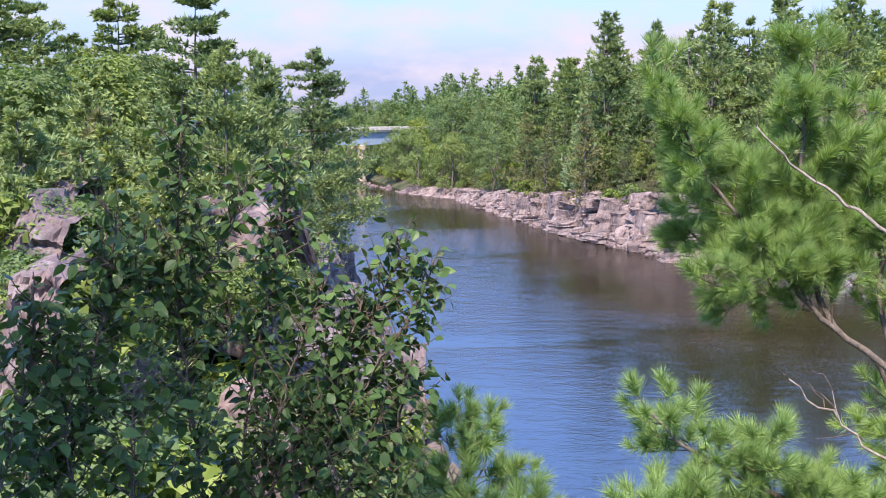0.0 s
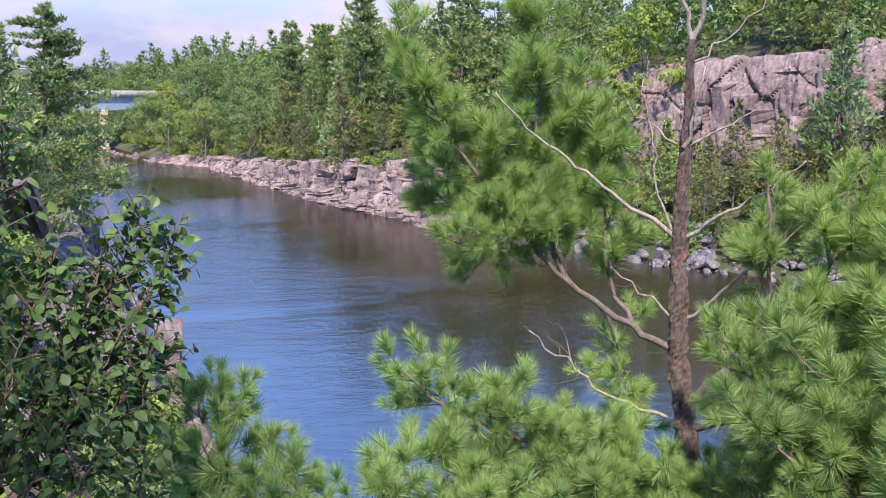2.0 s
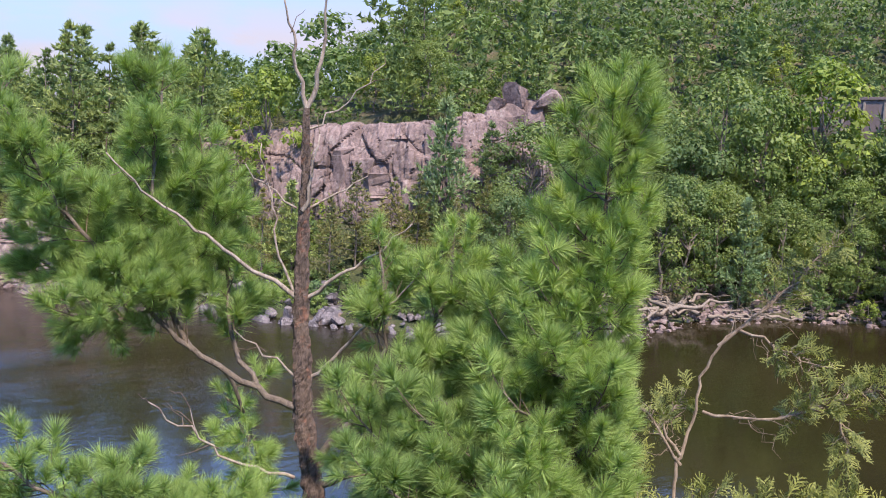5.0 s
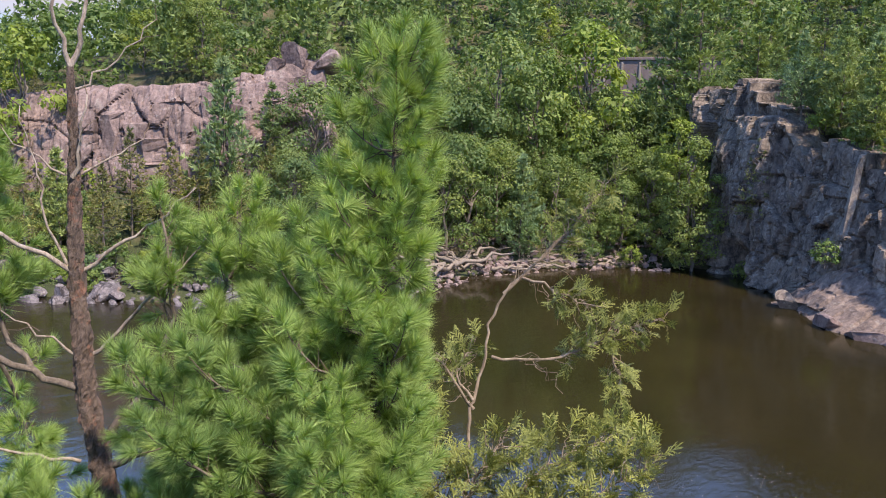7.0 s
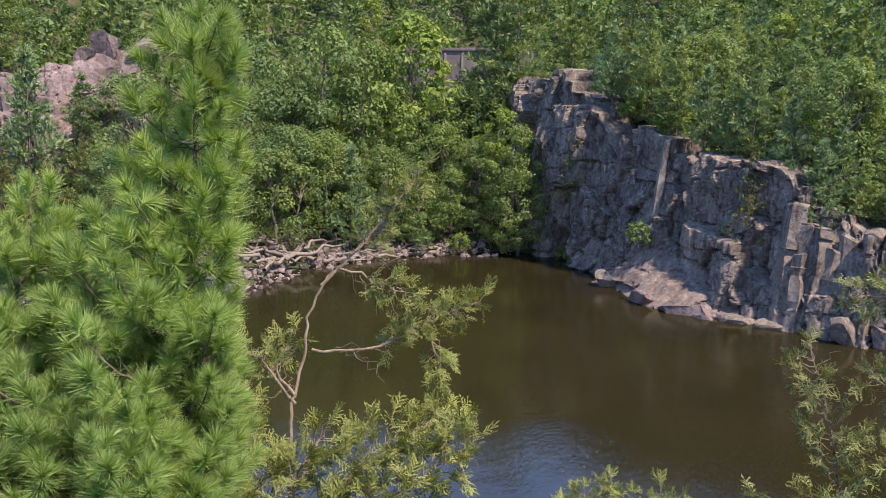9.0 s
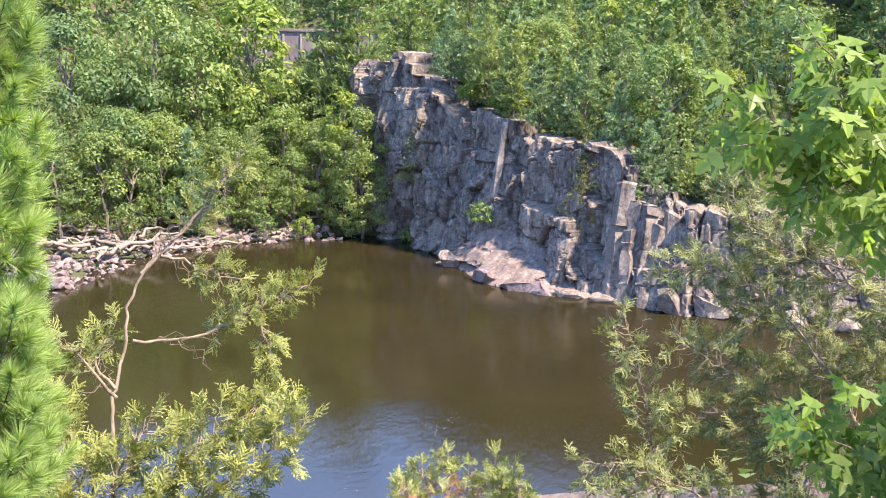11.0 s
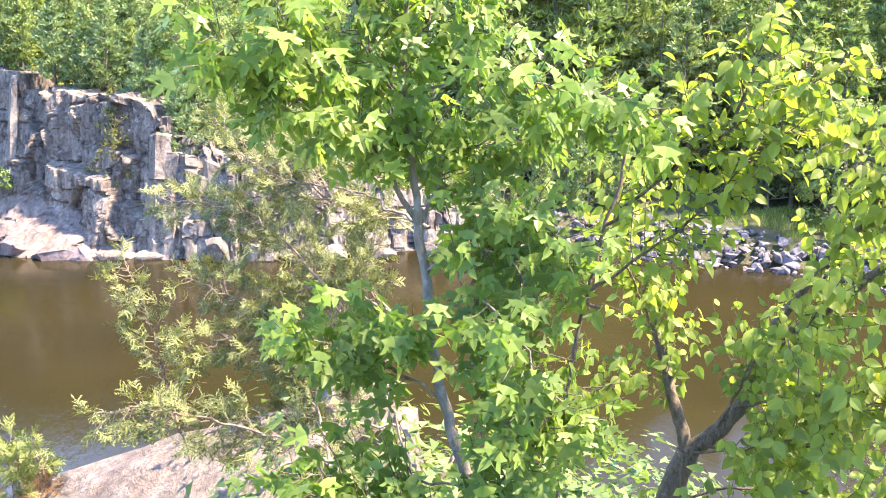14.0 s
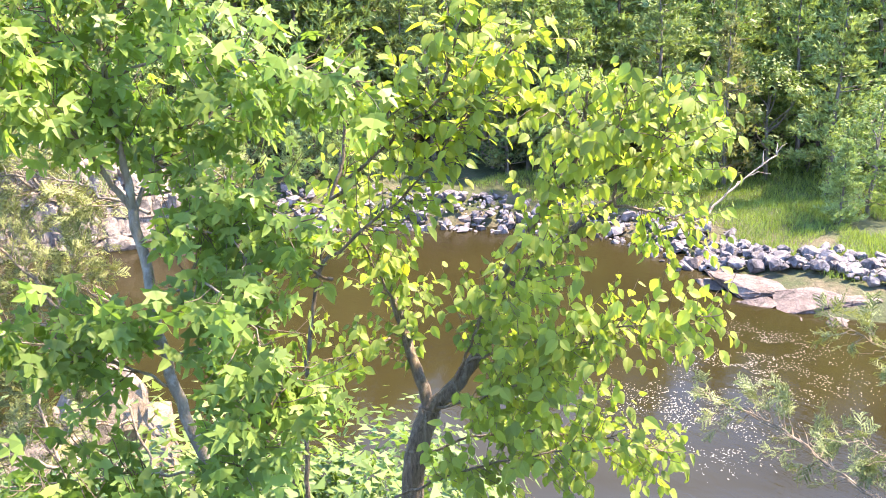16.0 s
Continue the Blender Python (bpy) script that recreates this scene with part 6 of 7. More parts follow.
LIVE_BOUGHS = [([(3.08, 4.89, 16.31), (2.93, 5.13, 16.41), (2.7, 5.29, 16.55), (2.5, 5.42, 16.72), (2.28, 5.52, 17.01), (2.02, 5.6, 17.33), (1.77, 5.66, 17.64), (1.6, 5.66, 17.97), (1.47, 5.69, 18.25)], 0.026, 0.3, 0.5, 0.042),
    ([(2.57, 5.38, 16.66), (2.46, 5.61, 17.03), (2.4, 5.7, 17.55), (2.42, 5.71, 18.02), (2.46, 5.68, 18.38)], 0.02, 0.12, 0.48, 0.042),
    ([(2.35, 5.47, 16.94), (2.08, 5.41, 16.92), (1.79, 5.41, 16.96)], 0.015, 0, 0.4, 0.05),
    ([(2.93, 5.13, 16.41), (2.85, 5.37, 16.73), (2.89, 5.55, 17.18), (2.97, 5.55, 17.55)], 0.02, 0.2, 0.36, 0.055),
    ([(2.76, 5.31, 16.52), (2.91, 5.33, 16.28), (3.02, 5.25, 15.87), (2.99, 5.08, 15.47)], 0.015, 0.1, 0.3, 0.08),
    ([(2.28, 5.52, 17.01), (2.07, 5.76, 17.07), (1.76, 5.99, 17.25)], 0.015, 0, 0.45, 0.045),
    ([(2.46, 5.61, 17.03), (2.72, 5.65, 17.3), (2.81, 5.64, 17.66), (2.75, 5.67, 17.98)], 0.015, 0, 0.42, 0.045),
    ([(3.16, 4.7, 15.95), (3.21, 4.63, 16.16), (3.31, 4.49, 16.31), (3.46, 4.31, 16.48), (3.59, 4.18, 16.82), (3.69, 4.05, 17.18), (3.71, 4.07, 17.41)], 0.03, 0.52, 0.42, 0.055),
    ([(3.31, 4.49, 16.31), (3.43, 4.4, 16.71), (3.42, 4.37, 17.07), (3.41, 4.44, 17.38)], 0.018, 0.3, 0.36, 0.06),
    ([(3.46, 4.31, 16.48), (3.52, 3.93, 16.68), (3.62, 3.64, 16.94), (3.7, 3.49, 17.21)], 0.02, 0.15, 0.45, 0.05),
    ([(3.14, 4.66, 15.83), (3.27, 4.27, 16.03), (3.39, 3.87, 16.24), (3.53, 3.57, 16.49)], 0.025, 0.55, 0.45, 0.055),
    ([(2.99, 4.55, 15.42), (2.44, 4.58, 15.6), (1.88, 4.62, 15.92), (1.42, 4.65, 16.18), (1.22, 4.66, 16.37)], 0.025, 0.25, 0.46, 0.045),
    ([(2.97, 4.49, 15.3), (2.17, 4.4, 15.5), (1.62, 4.39, 15.73), (1.12, 4.37, 15.88)], 0.025, 0.25, 0.48, 0.045),
    ([(2.98, 4.52, 15.36), (2.58, 4.47, 15.55), (2.31, 4.48, 15.78), (2.04, 4.56, 15.93)], 0.02, 0.25, 0.42, 0.05),
    ([(2.92, 4.4, 15.11), (2.65, 4.17, 15.54), (2.62, 4.08, 15.8)], 0.02, 0.2, 0.4, 0.06),
    ([(2.92, 4.4, 15.11), (1.87, 4.13, 15.44), (0.93, 4.23, 15.74), (0.43, 4.27, 15.93)], 0.02, 0.3, 0.45, 0.05),
    ([(2.92, 4.4, 15.11), (2.2, 4.08, 15.62), (1.85, 4.1, 15.8)], 0.02, 0.2, 0.45, 0.06),
    ([(3.05, 4.5, 15.2), (2.95, 4.1, 15.42), (2.9, 3.75, 15.62)], 0.02, 0.15, 0.4, 0.05),
    ([(3.05, 4.5, 15.2), (3.2, 4.1, 15.45), (3.25, 3.8, 15.7)], 0.02, 0.15, 0.4, 0.05)]


def half_dead_pine():
    rng = np.random.default_rng(501)
    trunk = [(3.09, 4.61, 15.66), (3.11, 4.71, 15.89), (3.12, 4.84, 16.24), (3.14, 4.92, 16.53), (3.18, 5.02, 17.05), (3.21, 5.06, 17.43), (3.23, 5.08, 17.8), (3.22, 5.08, 18.17), (3.22, 5.08, 18.31)]
    root = thing("half_dead_white_pine", (trunk[0][0], trunk[0][1], float(land(np.array([trunk[0][0]]), np.array([trunk[0][1]]))[0])),
                 "white pine with flaking reddish trunk, dead top and live boughs", "tree")
    P, q = resample(down_to_ground(trunk), 0.022)
    P = P - np.array(root.matrix_basis.translation)
    top = 0.02 + 0.058 * np.clip((P[-1, 2] - P[:, 2]) / 3.0, 0, 1.6) ** 0.8
    V, F = tube(P, top, 22)
    V = V.reshape(len(P), 22, 3)
    # bark plates stand off the stem, with gaps where they have flaked away
    A, Z = np.meshgrid(np.arange(22), q)
    round_, tall_ = np.cos(A * 2 * np.pi / 22) * 2.4, np.sin(A * 2 * np.pi / 22) * 2.4
    flake = fbm(round_ * 1.1 + Z * 0.7, tall_ * 1.1 + Z / 0.055, 77, 3)
    out = 0.055 * np.maximum(flake, -0.1) + 0.003 * rng.normal(size=A.shape)
    V = V + (V - P[:, None]) / top[:, None, None] * (out * np.clip(top / 0.06, 0.2, 1)[:, None])[..., None]
    part("trunk", mesh_of("trunk", V.reshape(-1, 3), F, BARK_PINE), root, "reddish flaking trunk")
    dead = [([(3.22, 5.08, 18.31), (3.27, 5.03, 18.43), (3.28, 5, 18.73), (3.28, 4.93, 19.09)], 0.02),
            ([(3.22, 5.08, 18.31), (3.18, 5.09, 18.47), (3.11, 5.1, 18.73), (3.03, 5.09, 19.03)], 0.018),
            ([(3.24, 5.07, 18.17), (3.41, 4.96, 18.31), (3.54, 4.86, 18.48), (3.64, 4.77, 18.63)], 0.009),
            ([(3.19, 5.05, 17.62), (3.21, 4.97, 17.88), (3.25, 4.95, 18.14)], 0.016),
            ([(3.22, 5.07, 17.62), (3.39, 4.97, 17.72), (3.58, 4.85, 17.87)], 0.011),
            ([(3.2, 5.14, 17.63), (3.02, 5.25, 17.78), (2.9, 5.32, 17.92)], 0.009),
            ([(3.14, 5.05, 17.07), (3.06, 5.13, 17.31), (3.02, 5.2, 17.72), (2.97, 5.23, 18.06)], 0.011),
            ([(3.22, 5, 17.03), (3.35, 4.82, 17.19), (3.5, 4.62, 17.35), (3.64, 4.41, 17.58)], 0.016),
            ([(3.14, 5.04, 17.04), (2.87, 5.17, 17.23), (2.53, 5.25, 17.48), (2.24, 5.34, 17.7), (1.98, 5.34, 17.96)], 0.018),
            ([(3.18, 4.89, 16.5), (3.33, 4.62, 16.78), (3.42, 4.37, 17.04), (3.54, 4.19, 17.29)], 0.016),
            ([(3.1, 4.94, 16.51), (2.94, 5.08, 16.68), (2.78, 5.2, 16.81)], 0.01),
            ([(3.01, 4.76, 15.88), (2.66, 4.89, 16.01), (2.4, 4.98, 16.23), (2.14, 5.05, 16.45)], 0.013),
            ([(2.43, 4.95, 16.19), (2.4, 5, 16.3), (2.4, 5.03, 16.38)], 0.005)]
    branch_parts(root, "dead_branch", [limb(l, r, r * 0.3, rng, 0.08, 0.012) for l, r in dead], BARK_DEAD, "bare pale dead branch", 7)
    small = []
    for l, r in dead:
        for a, b in shoots(l, rng, 0.45, 0.22, 0.3, 0.15, 0.7, 0.5)[:-1]:
            small.append((bend(a, b, 0.02, 5, rng, 0.06), np.linspace(0.004, 0.0015, 5)))
    branch_parts(root, "live_branch", [limb(l, r, 0.008, rng, 0.1, 0.012) for l, r, *_ in LIVE_BOUGHS], BARK_BOUGH, "grey-brown live bough", 7)
    twigs, spots = pine_foliage([(l, s, reach, step) for l, r, s, reach, step in LIVE_BOUGHS], rng)
    twigs_part(root, twigs + small, BARK_TWIG)
    leafy(root, "needle_tuft", "needles", spots, BRUSH, NEEDLES, 300, "long soft green needles in a star-shaped tuft")


# -- the young white pine beside it --
def young_white_pine(trunk, seed, left, tiers, lean=0.6, singles=300):
    rng = np.random.default_rng(seed)
    P, q = resample(down_to_ground(trunk), 0.1)
    root = thing("young_white_pine", P[0] + np.array([0, 0, 0.3]), "bushy young white pine with bright long needles", "tree", "white pines close by")
    zt = P[-1, 2]
    branch_parts(root, "trunk", [(P, 0.006 + 0.03 * np.clip((zt - P[:, 2]) / 3.0, 0, 2))], BARK_PINE, "", 8)
    boughs, limbs = [([tuple(P[-5]), tuple(P[-3]), tuple(P[-1])], 0.0, 0.16, 0.05)], []
    left = np.array(left) / np.linalg.norm(left)
    for drop, length, n in tiers:
        z = zt - drop
        i = int(np.argmin(np.abs(P[:, 2] - z)))
        for k in range(n):
            ang = 2 * math.pi * (k + rng.uniform(-0.35, 0.35)) / n + drop * 3
            u = np.array([math.cos(ang), math.sin(ang), 0])
            L = length * rng.uniform(0.75, 1.2) * (1 + (lean if u[:2] @ left < 0 else 0.4 * lean) * max(-0.85, u[:2] @ left) * min(1, drop / 1.6))
            a = P[i] + np.array([0, 0, rng.uniform(-0.06, 0.06)])
            b = a + u * L + np.array([0, 0, L * rng.uniform(0.3, 0.7)])
            line = bend(a, b, -0.12 * L, 5, rng, 0.02)
            limbs.append((line, np.linspace(0.006 + 0.012 * L, 0.004, 5)))
            boughs.append(([tuple(p) for p in line], 0.2 if L > 0.5 else 0.1, 0.11 + 0.2 * L, 0.046))
    branch_parts(root, "branch", limbs, BARK_BOUGH, "", 6)
    twigs, spots = pine_foliage(boughs, rng)
    twigs_part(root, twigs, BARK_TWIG)
    leafy(root, "needle_tuft", "needles", spots, BRUSH, NEEDLES, singles)


half_dead_pine()
young_white_pine([(3.42, 2.88, 15.65), (3.62, 2.94, 16.21), (3.76, 2.99, 16.82), (3.84, 2.99, 17.44), (3.84, 2.97, 17.87), (3.85, 2.95, 18.17), (3.84, 2.93, 18.34)], 502, (-0.55, 0.85), [(0.12, 0.08, 5), (0.3, 0.13, 5), (0.5, 0.18, 6), (0.78, 0.24, 7), (1.0, 0.27, 7), (1.25, 0.3, 8), (1.5, 0.38, 8), (1.75, 0.5, 10), (1.9, 0.6, 9), (2.05, 0.65, 10), (2.25, 0.72, 10), (2.4, 0.75, 10), (2.75, 0.85, 10), (3.2, 0.9, 9)], 0.88)
young_white_pine([(0.21, 4.78, 15.58), (0.17, 4.9, 15.85), (0.15, 5.03, 16.15)], 503, (0.5, 0.5), [(0.1, 0.12, 4), (0.35, 0.24, 5), (0.7, 0.4, 6), (1.05, 0.5, 6)], 0.2, 120)


# -- leafy trees and bushes --
def leaf_tree(name, label, category, stems, branches, seed, bark, twig_bark, template, leaf_mat, r_stem, r_branch, dens, start, step, reach, gap, hang, size, stem_name="trunk", rise_=0.15, face=(0, 0, 0.9)):
    rng = np.random.default_rng(seed)
    first = stems[0][0]
    base = down_to_ground(first)[0]
    root = thing(name, (base[0], base[1], base[2] + 0.3), label, category)
    branch_parts(root, stem_name, [limb(down_to_ground(l) if grounded else l, r0, r1, rng, 0.09, 0.006) for l, r0, r1, grounded in stems], bark, "", 10)
    branch_parts(root, "branch", [limb(l, r_branch, 0.004, rng, 0.1, 0.01) for l in branches], bark, "", 6)
    lines = [(l, dens) for l in branches] + [(l[len(l) // 2:], dens * 0.5) for l, _, _, g in stems if len(l) > 3 and stem_name == "stem"]
    twigs, spots = leaf_spots(lines, rng, start, step, reach, gap, hang, size, rise_, face)
    twigs_part(root, twigs, twig_bark)
    leafy(root, "leaf", "leaves", spots, template, leaf_mat, 240)
    return root


MAPLE_BRANCHES = [[(5.08, -1.96, 16), (4.63, -2.2, 16.17), (4.29, -2.41, 16.1), (4.15, -2.55, 15.92)],
    [(5.26, -1.95, 16.56), (5.03, -2.26, 16.91), (4.73, -2.5, 16.92), (4.63, -2.67, 16.8)],
    [(5.09, -1.96, 16.03), (5.05, -1.67, 16.36), (4.99, -1.43, 16.36)],
    [(5.33, -1.92, 16.84), (5.35, -1.78, 17.09), (5.36, -1.63, 17.39), (5.31, -1.44, 17.53), (5.14, -1.23, 17.62), (5.06, -1.01, 17.72)],
    [(5.43, -1.86, 17.56), (5.38, -1.67, 17.83), (5.3, -1.49, 18.12)],
    [(5.31, -1.44, 17.53), (5.14, -1.24, 17.84), (5.05, -1.11, 18.05), (4.94, -1.06, 18.27)],
    [(5.03, -2.02, 15.79), (5.02, -1.73, 15.99), (5.03, -1.43, 16.17), (5.01, -1.1, 16.31)],
    [(4.85, -2.04, 15.31), (4.79, -1.67, 15.45), (4.68, -1.29, 15.55), (4.64, -1.01, 15.63)],
    [(5.18, -1.96, 16.29), (4.78, -2.11, 16.53), (4.49, -2.22, 16.44), (4.27, -2.3, 16.22), (4.2, -2.31, 16.05)],
    [(5.26, -1.94, 16.56), (4.95, -2.13, 16.8), (4.77, -2.31, 16.76), (4.58, -2.39, 16.57)],
    [(5.43, -1.86, 17.6), (5.15, -2.19, 17.77), (4.82, -2.52, 17.71), (4.58, -2.82, 17.65), (4.48, -3.01, 17.59)],
    [(5.39, -1.85, 17.9), (5.28, -2.06, 18.13), (5.11, -2.24, 18.27)],
    [(5.39, -1.91, 17.18), (5.42, -2.24, 17.31), (5.24, -2.47, 17.36), (5.18, -2.67, 17.43)],
    [(5.14, -1.23, 17.62), (4.97, -0.89, 17.9), (4.87, -0.67, 18.01)],
    [(4.75, -2.15, 15.19), (4.54, -1.78, 15.26), (4.49, -1.38, 15.44), (4.47, -1.14, 15.56)],
    [(4.75, -2.15, 15.19), (4.37, -2.19, 15.6), (4.22, -2.3, 15.85), (4.16, -2.33, 16)],
    [(5.33, -1.92, 16.84), (5.39, -1.91, 17.18), (5.43, -1.86, 17.56), (5.39, -1.85, 17.9), (5.31, -1.89, 18.38)],
    [(5.33, -1.94, 16.86), (5.39, -2.04, 17.04), (5.44, -2.13, 17.24), (5.45, -2.18, 17.47)]]
leaf_tree("maple_tree", "young maple with hanging bright green lobed leaves and smooth grey trunk", "tree",
          [([(4.75, -2.15, 15.19), (4.91, -2.04, 15.54), (5.08, -1.96, 16), (5.18, -1.95, 16.29), (5.26, -1.94, 16.56), (5.33, -1.92, 16.84)], 0.055, 0.032, True), ([(5.33, -1.92, 16.84), (5.39, -1.91, 17.18), (5.43, -1.86, 17.56), (5.39, -1.85, 17.9), (5.31, -1.89, 18.38)], 0.028, 0.012, False), ([(5.33, -1.92, 16.84), (5.35, -1.78, 17.09), (5.36, -1.63, 17.39), (5.31, -1.44, 17.53), (5.14, -1.23, 17.62), (5.06, -1.01, 17.72)], 0.02, 0.008, False), ([(5.33, -1.94, 16.86), (5.39, -2.04, 17.04), (5.44, -2.13, 17.24), (5.45, -2.18, 17.47)], 0.016, 0.007, False)],
          MAPLE_BRANCHES, 601, BARK_SMOOTH, BARK_TWIG, MAPLE_LEAF, LEAF_MAPLE, 0.05, 0.011, 1.0, 0.24, 0.031, 0.56, 0.062, 1.0, 1.0, face=(-0.75, 0.1, 0.5))
ELM_BRANCHES = [[(6.04, -4.18, 14.3), (5.63, -4.88, 14.51), (4.81, -5.11, 14.73), (4.24, -5.27, 14.79)],
    [(5.9, -4.5, 14.89), (5.52, -4.52, 15.64), (5.02, -4.54, 16.03), (4.76, -4.55, 16.39)],
    [(6.03, -4.34, 14.69), (5.28, -4.52, 15.04), (4.7, -4.62, 15.45), (4.35, -4.73, 15.8)],
    [(6.42, -4.28, 15.45), (6.33, -3.9, 16.17), (6.22, -3.67, 16.59), (6.0, -3.68, 17.01)],
    [(5.32, -5.37, 17.07), (5.39, -4.71, 17.45), (5.32, -4.46, 17.75)],
    [(5.03, -5.48, 16.49), (4.67, -5.12, 17.15), (4.49, -5.16, 17.47)],
    [(4.86, -5.66, 16.74), (4.35, -5.3, 17.16), (4.17, -5.33, 17.47)],
    [(6.03, -4.34, 14.69), (6.21, -4.31, 15.02), (6.42, -4.28, 15.45), (6.55, -4.22, 15.71), (6.51, -4.24, 16.01)],
    [(5.21, -5.41, 16.4), (4.86, -5.66, 16.74), (4.62, -5.79, 16.93), (4.47, -5.95, 17.06)],
    [(5.77, -4.87, 15.8), (5.6, -5.17, 16.37), (5.41, -5.34, 16.7), (5.32, -5.37, 17.07), (5.32, -5.42, 17.42)],
    [(6.04, -4.31, 14.74), (5.64, -4.6, 14.82), (5.26, -4.9, 15.01), (5.02, -5.05, 15.3)],
    [(5.81, -4.6, 15.14), (4.94, -4.64, 15.59), (4.34, -4.82, 15.82), (3.95, -4.97, 15.94), (3.69, -5.1, 16.03)],
    [(5.95, -3.93, 14.01), (5.21, -4.2, 14.53), (4.6, -4.55, 14.84), (4.12, -4.87, 15), (3.95, -5.02, 14.98)],
    [(5.03, -5.48, 16.49), (5.02, -5.84, 16.41), (5.05, -6.33, 16.24)],
    [(6.37, -4.15, 15.27), (6.14, -3.66, 15.29), (6.07, -3.33, 15.33)],
    [(6.03, -4.34, 14.69), (5.9, -4.5, 14.89), (5.79, -4.73, 15.24), (5.72, -4.92, 15.71), (5.51, -5.16, 16.02), (5.2, -5.33, 16.39)]]
leaf_tree("elm_tree", "crooked elm with furrowed bark and yellow-green oval leaves", "tree",
          [([(6.04, -4.18, 14.3), (6.03, -4.34, 14.69)], 0.12, 0.095, True), ([(6.03, -4.34, 14.69), (6.21, -4.31, 15.02), (6.42, -4.28, 15.45), (6.55, -4.22, 15.71), (6.51, -4.24, 16.01)], 0.06, 0.03, False), ([(6.03, -4.34, 14.69), (5.9, -4.5, 14.89), (5.79, -4.73, 15.24), (5.72, -4.92, 15.71), (5.51, -5.16, 16.02), (5.2, -5.33, 16.39)], 0.075, 0.035, False), ([(5.77, -4.87, 15.8), (5.6, -5.17, 16.37), (5.41, -5.34, 16.7), (5.32, -5.37, 17.07), (5.32, -5.42, 17.42)], 0.04, 0.012, False)],
          ELM_BRANCHES, 602, BARK_ROUGH, BARK_TWIG, ELM_LEAF, LEAF_ELM, 0.1, 0.014, 1.0, 0.25, 0.034, 0.7, 0.055, 0.85, 0.88, face=(-0.6, 0.4, 0.6))
leaf_tree("thin_leaning_tree", "thin leaning tree with grey stems and yellowing oval leaves", "tree",
          [([(5.7, -3.1, 15.45), (5.81, -3.22, 15.84), (5.79, -3.31, 16.26), (5.83, -3.43, 16.69), (5.83, -3.54, 16.95), (5.85, -3.58, 17.31)], 0.035, 0.012, True)], [[(5.83, -3.43, 16.67), (5.52, -3.72, 17.06), (5.16, -3.99, 17.43), (4.9, -4.21, 17.62), (4.63, -4.39, 17.84)],
    [(5.78, -3.28, 16.18), (5.59, -3.58, 16.48), (5.38, -3.86, 16.76), (5.15, -4.15, 17.24), (4.96, -4.27, 17.4)],
    [(5.72, -3.35, 16.09), (5.67, -3.22, 16.11), (5.76, -3.14, 16.28), (5.8, -3.12, 16.4)],
    [(5.16, -3.99, 17.43), (5.05, -4.01, 17.79), (4.9, -4.04, 18.06)],
    [(5.52, -3.72, 17.06), (5.44, -3.71, 17.34), (5.29, -3.81, 17.65)]], 603, BARK_ROUGH, BARK_TWIG, ELM_LEAF, LEAF_ELM, 0.03, 0.016, 1.0, 0.2, 0.034, 0.55, 0.055, 0.6, 0.95)
BIRCH_STEMS = [[(-0.62, 3.96, 15.85), (-0.59, 4.2, 16.34), (-0.5, 4.44, 16.72), (-0.39, 4.64, 17.04)],
    [(-0.24, 3.91, 15.88), (-0.22, 4.08, 16.24), (-0.18, 4.29, 16.49), (-0.13, 4.46, 16.68)],
    [(-0.88, 3.92, 15.88), (-0.86, 4.25, 16.33), (-0.76, 4.51, 16.73), (-0.62, 4.72, 17.09)],
    [(-1.53, 3.48, 16.12), (-1.59, 3.62, 16.47), (-1.7, 3.8, 16.78), (-1.75, 3.85, 17.03)],
    [(-1.15, 4.08, 16.1), (-1.25, 4.26, 16.63), (-1.32, 4.34, 17.02), (-1.33, 4.47, 17.48), (-1.31, 4.56, 17.99)],
    [(-0.84, 4.07, 16.16), (-0.59, 4.4, 16.61), (-0.33, 4.62, 16.92), (-0.25, 4.77, 17.15), (-0.17, 4.81, 17.33)],
    [(-0.69, 4, 16.18), (-0.43, 4.29, 16.55), (-0.14, 4.53, 16.94), (-0.01, 4.64, 17.2)],
    [(-1.68, 3.64, 16.35), (-1.64, 3.93, 16.74), (-1.6, 4.17, 17.18), (-1.6, 4.34, 17.55)],
    [(-1.04, 4.29, 16), (-1.03, 4.6, 16.51), (-0.94, 4.87, 17.03), (-0.89, 5.05, 17.54), (-0.87, 5.07, 17.77)],
    [(-1.81, 3.37, 16.43), (-1.81, 3.62, 16.74), (-1.81, 3.81, 16.99), (-1.82, 3.86, 17.19)],
    [(-1.3, 3.56, 16.34), (-1.34, 3.66, 16.61), (-1.37, 3.84, 16.82)],
    [(-0.46, 3.92, 16.17), (-0.31, 4.17, 16.47), (-0.14, 4.35, 16.65)],
    [(-1.32, 4.34, 17.02), (-1.14, 4.45, 17.33), (-1.03, 4.51, 17.53), (-0.99, 4.63, 17.67)],
    [(-1.32, 4.34, 17.02), (-1.48, 4.22, 17.22), (-1.61, 4.09, 17.39)]]
leaf_tree("birch_bush", "many-stemmed young birch bush with shade-darkened green pointed leaves", "bush",
          [(l, 0.009, 0.004, True) for l in BIRCH_STEMS[:12]], [l for l in BIRCH_STEMS], 604, BARK_TWIG, BARK_TWIG, BIRCH_LEAF, LEAF_BIRCH,
          0.01, 0.006, 1.0, 0.0, 0.019, 0.33, 0.04, 0.6, 0.78, "stem", 0.12)


# -- cedars --
def cedar(name, label, trunk, branches, seed, spray, material, r0, dens, start, step, reach, gap, size, grounded=True, thick=0.014):
    rng = np.random.default_rng(seed)
    line = down_to_ground(trunk) if grounded else trunk
